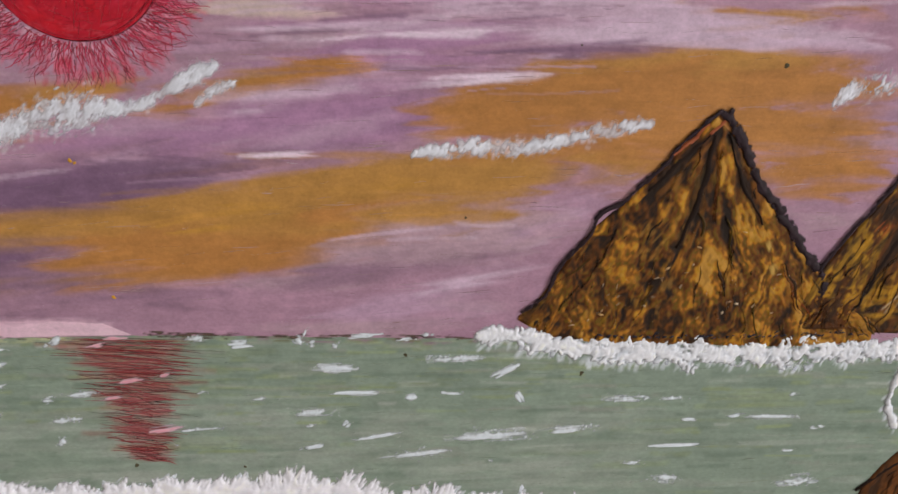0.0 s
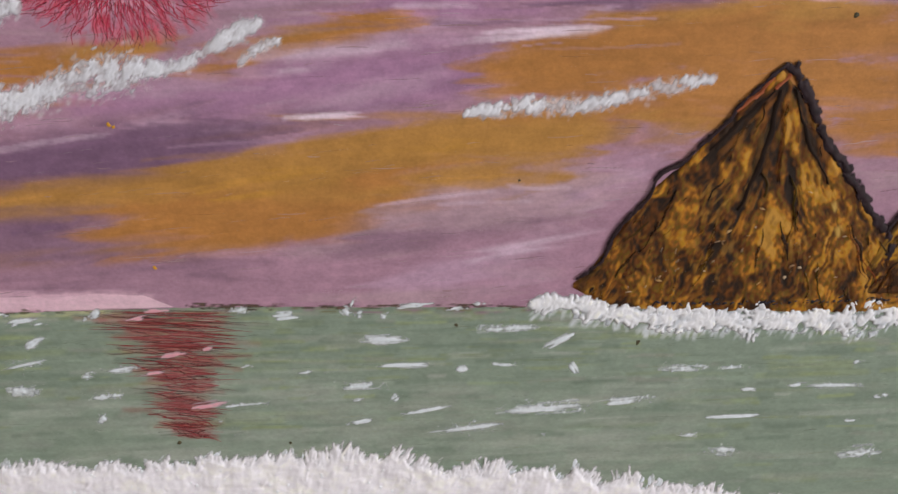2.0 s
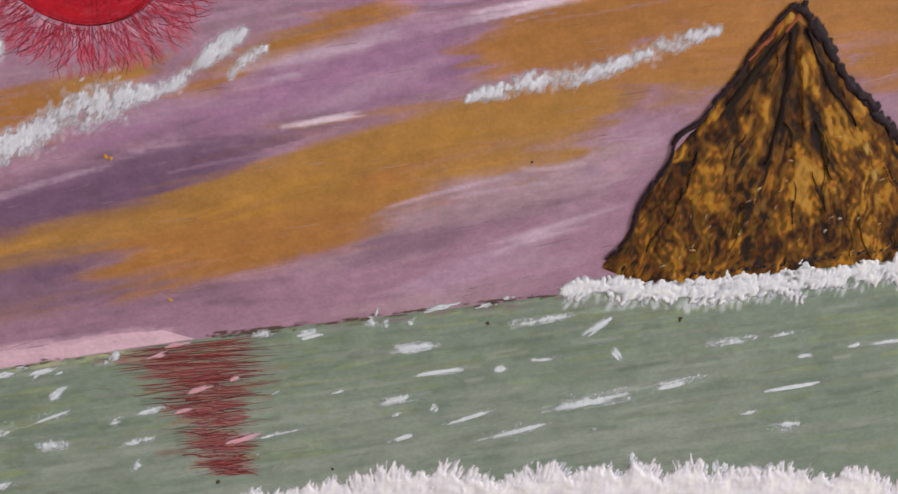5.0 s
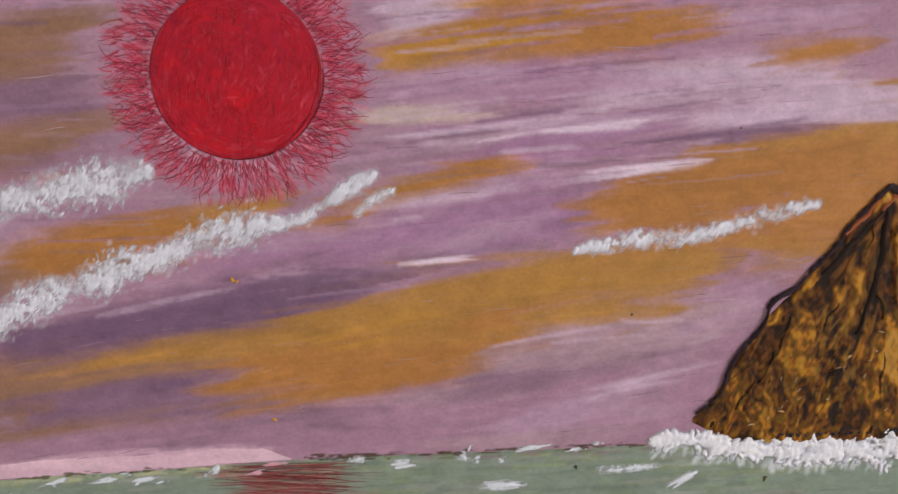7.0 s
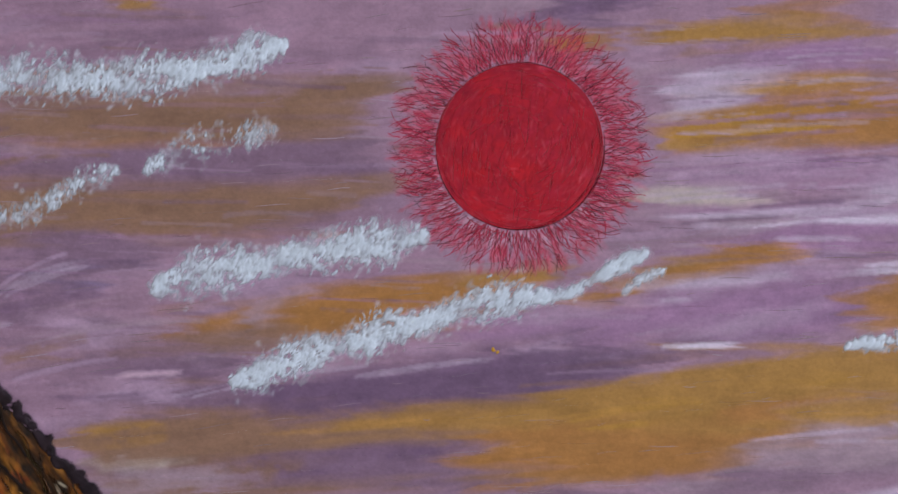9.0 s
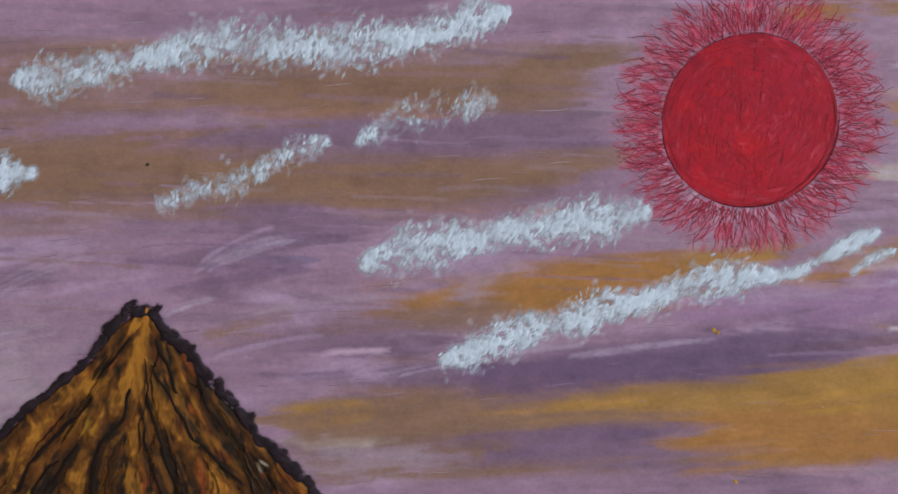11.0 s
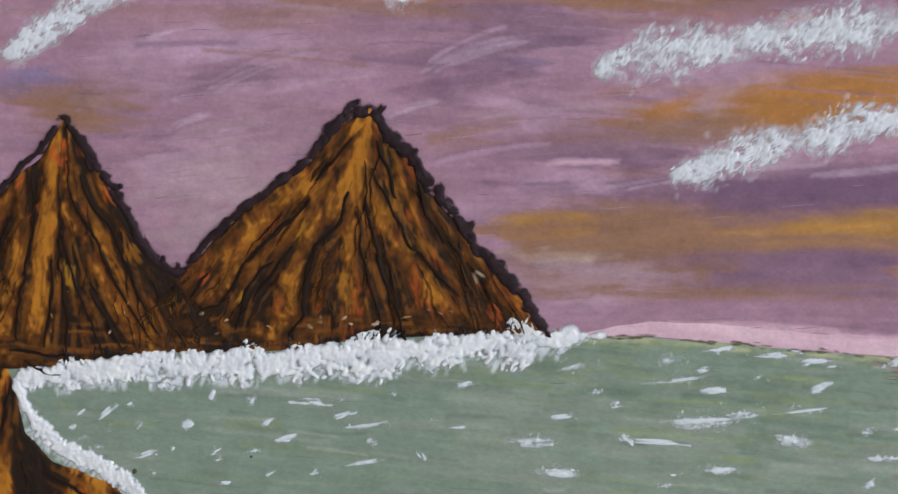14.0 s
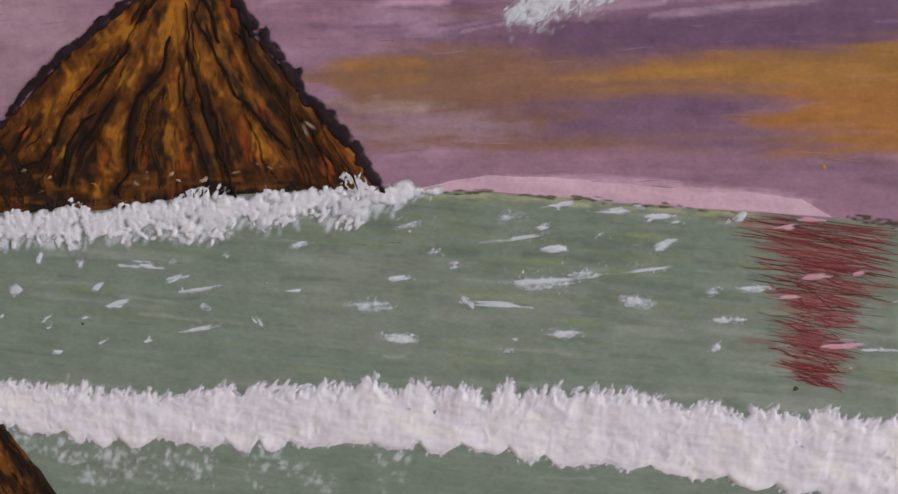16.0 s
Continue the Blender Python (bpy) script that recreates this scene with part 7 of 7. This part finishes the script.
glint("dab", -26.6, 15.0, 3.2, 0.76, 16)
glint("dry", -31.7, 15.9, 5.6, 1.14, 11)
glint("dab", -42.0, 13.0, 1.4, 0.95, 90)
glint("dry", -46.1, 12.7, 5.8, 0.57, 18)
glint("dab", -24.7, 18.3, 5.6, 0.76, 14)
glint("dab", -16.7, 18.6, 5.6, 0.76, 10)
glint("dab", -11.8, 18.0, 2.9, 0.76, 20)
glint("dab", -8.4, 17.9, 2.6, 0.57, 16)
glint("dab", -1.3, 18.7, 1.8, 0.85, 41)
glint("dry", -11.6, 10.4, 9.5, 0.47, 15)
glint("dry", 0.4, 4.4, 4.7, 0.76, 7)
glint("dab", 3.3, 9.6, 3.8, 0.85, 7)
glint("dab", -125.5, -8.4, 2.7, 0.57, 39)
glint("dab", -123.6, -9.8, 2.1, 0.57, 35)
glint("dab", -120.8, -11.1, 2.3, 0.57, 31)
glint("dab", -119.1, -7.8, 1.5, 0.66, 62)

# ---- broken dark line where sea and sky meet ----
dashes = Wash(-45, 70, 16, 24.5, 0.16, lin(92, 78, 66), covering=True)
for _ in range(150):
    u = rng.uniform(-44, -6) if rng.random() < 0.3 else rng.uniform(14, 68)
    l, off = rng.uniform(0.9, 3.2), rng.normal(0.15, 0.22)
    dashes.stroke(u, float(horizon(u)) + off, u + l, float(horizon(u + l)) + off, rng.uniform(0.35, 0.6), (lin(96, 78, 70) if u > 0 else lin(110, 114, 84)) * rng.uniform(0.7, 1.3), rng.uniform(0.3, 0.8), rag=0.7, relief=0.06)
tagged(dashes.skin("horizon_dash", 0.08, mat_crest, painting, "thin dark dashes along the horizon"), kind="stuff")

# ---- hair-fine brush lines in sky and sea ----
hairs = {"pale_hair_line": Strokes(), "dark_hair_line": Strokes(), "sea_pale_hair_line": Strokes(), "sea_dark_hair_line": Strokes()}
for k in range(2600):
    in_sky = k < 1500
    u, l = rng.uniform(-150, 158), rng.uniform(1.0, 6.0)
    v = rng.uniform(22, 106) if in_sky else 20.5 - abs(rng.normal(0, 18))
    if v < -44 or (not in_sky and v > float(horizon(u)) - 0.5) or math.hypot(u + l / 2 - SUN_U, v - SUN_V) < SUN_R + 5:
        continue
    rise = lie(u, v) + rng.normal(0, 0.03) if in_sky else rng.uniform(-0.02, 0.1)
    s = np.linspace(0, 1, 5)
    name = ("" if in_sky else "sea_") + ("pale_hair_line" if rng.random() < (0.8 if in_sky else 0.5) else "dark_hair_line")
    hairs[name].ribbon(np.stack([u + l * s, v + l * rise * s + 0.08 * np.sin(4 * s + k)], 1), rng.uniform(0.06, 0.18) * np.sqrt(np.sin(np.linspace(0.2, 2.95, 5))), 0.045, 0.01)
for name, colours in (("pale_hair_line", [lin(196, 168, 186), lin(184, 150, 150), lin(206, 182, 200)]), ("dark_hair_line", [lin(120, 88, 108), lin(130, 92, 70), lin(104, 80, 104)]),
                      ("sea_pale_hair_line", [lin(164, 172, 156), lin(160, 164, 124), lin(180, 188, 182)]), ("sea_dark_hair_line", [lin(84, 104, 84), lin(98, 102, 76), lin(92, 108, 98)])):
    tagged(hairs[name].part(name, dab_material("fine_" + name, colours, thin=0.0, full=0.22 if name == "dark_hair_line" else 0.4), painting, "hair-fine brush lines in the wash"), kind="stuff")

# ---- specks and dots ----
def speck(u, v, size, material, label):
    st = Strokes()
    for _ in range(3):
        st.dab(u + rng.normal(0, 0.12) * size, v + rng.normal(0, 0.12) * size, size, size * 0.7, rng.uniform(0, 180), 0.1, 0.1)
    st.part("speck", material, painting, label)


for u, v, s in ((115.6, 71.8, 0.9), (58.2, 18.4, 0.7), (89.6, 15.4, 0.8), (-114.6, -14.6, 1.1), (-80.0, 70.0, 0.6), (-95, -9, 0.5), (66.4, 44.0, 0.4), (82, 73, 0.3), (12.4, -4.4, 0.8), (31, -4.6, 0.5)):
    speck(u, v, s, mat_speck, "tiny dark fleck in the paint")
for u, v, s in ((4.7, 50.8, 0.7), (10.1, 28.0, 0.6), (5.4, 50.5, 0.5)):
    speck(u, v, s, mat_goldspeck, "tiny yellow fleck of paint")

# white dabs paint in the bright highlight of the gap beside the lath
st = Strokes()
for _ in range(8):
    st.dab(-148.6 + rng.normal(0, 0.3), 6.2 + rng.normal(0, 0.9), 1.4, 0.8, 85, 0.1, 0.05)
st.part("gap_highlight", mat_spray, painting, "painted white highlight of the gap at the sheet edge")

# ---- pale strip of pink paint over the horizon ----
def strip_colour(u, v):
    n = many_noise(u * 0.12, v * 0.9)[..., None]
    return lin(196, 158, 178) + (lin(214, 182, 196) - lin(196, 158, 178)) * np.clip(0.1 + 1.3 * n, 0, 1), 0 * u


relief_between("horizon_strip", -45, 12.6, 0.25, 12, lambda u: np.interp(u, [-45, -40, -35.4, -23, -7.4, 2, 8, 12.6], [18.3, 20.2, 21.4, 22.3, 22.5, 23.3, 23.2, 21.2]) + 0.3 * (soft_noise(u * 0.5, 4.0) - 0.5),
               lambda u: horizon(u) + 0.12, lambda u, v: 0.03 + 0 * u, strip_colour, mat_sky, painting, "pale pink strip of paint over the horizon")

# ---- brown lath over the sheet's edge ----
lath = boxes("wooden_lath", [(-0.014, 0.0, -0.006, -0.0008, -0.16, 0.16)], mat_lath, 0.0008)
lath.matrix_world = pose(-0.1493, 0, 1.4, 0, -3.4, 0)
tagged(lath, "dark brown wooden lath along the painting's edge", "lath")

# ---- the finished washes under all the thick paint ----
sky.sheet("painted_sky", 0.0, mat_sky, painting, "mauve and ochre brushed sky wash")
def sea_colour(uu, vv):
    return sea.sample(uu, vv)


relief_between("painted_sea", -157, 177, 0.3, 290, lambda u: horizon(u) + 0.25 * (soft_noise(u * 0.7, 2.0) - 0.5), lambda u: np.full_like(u, -63.5),
               lambda u, v: 0 * u, sea_colour, mat_sea, painting, "grey-green brushed sea wash")
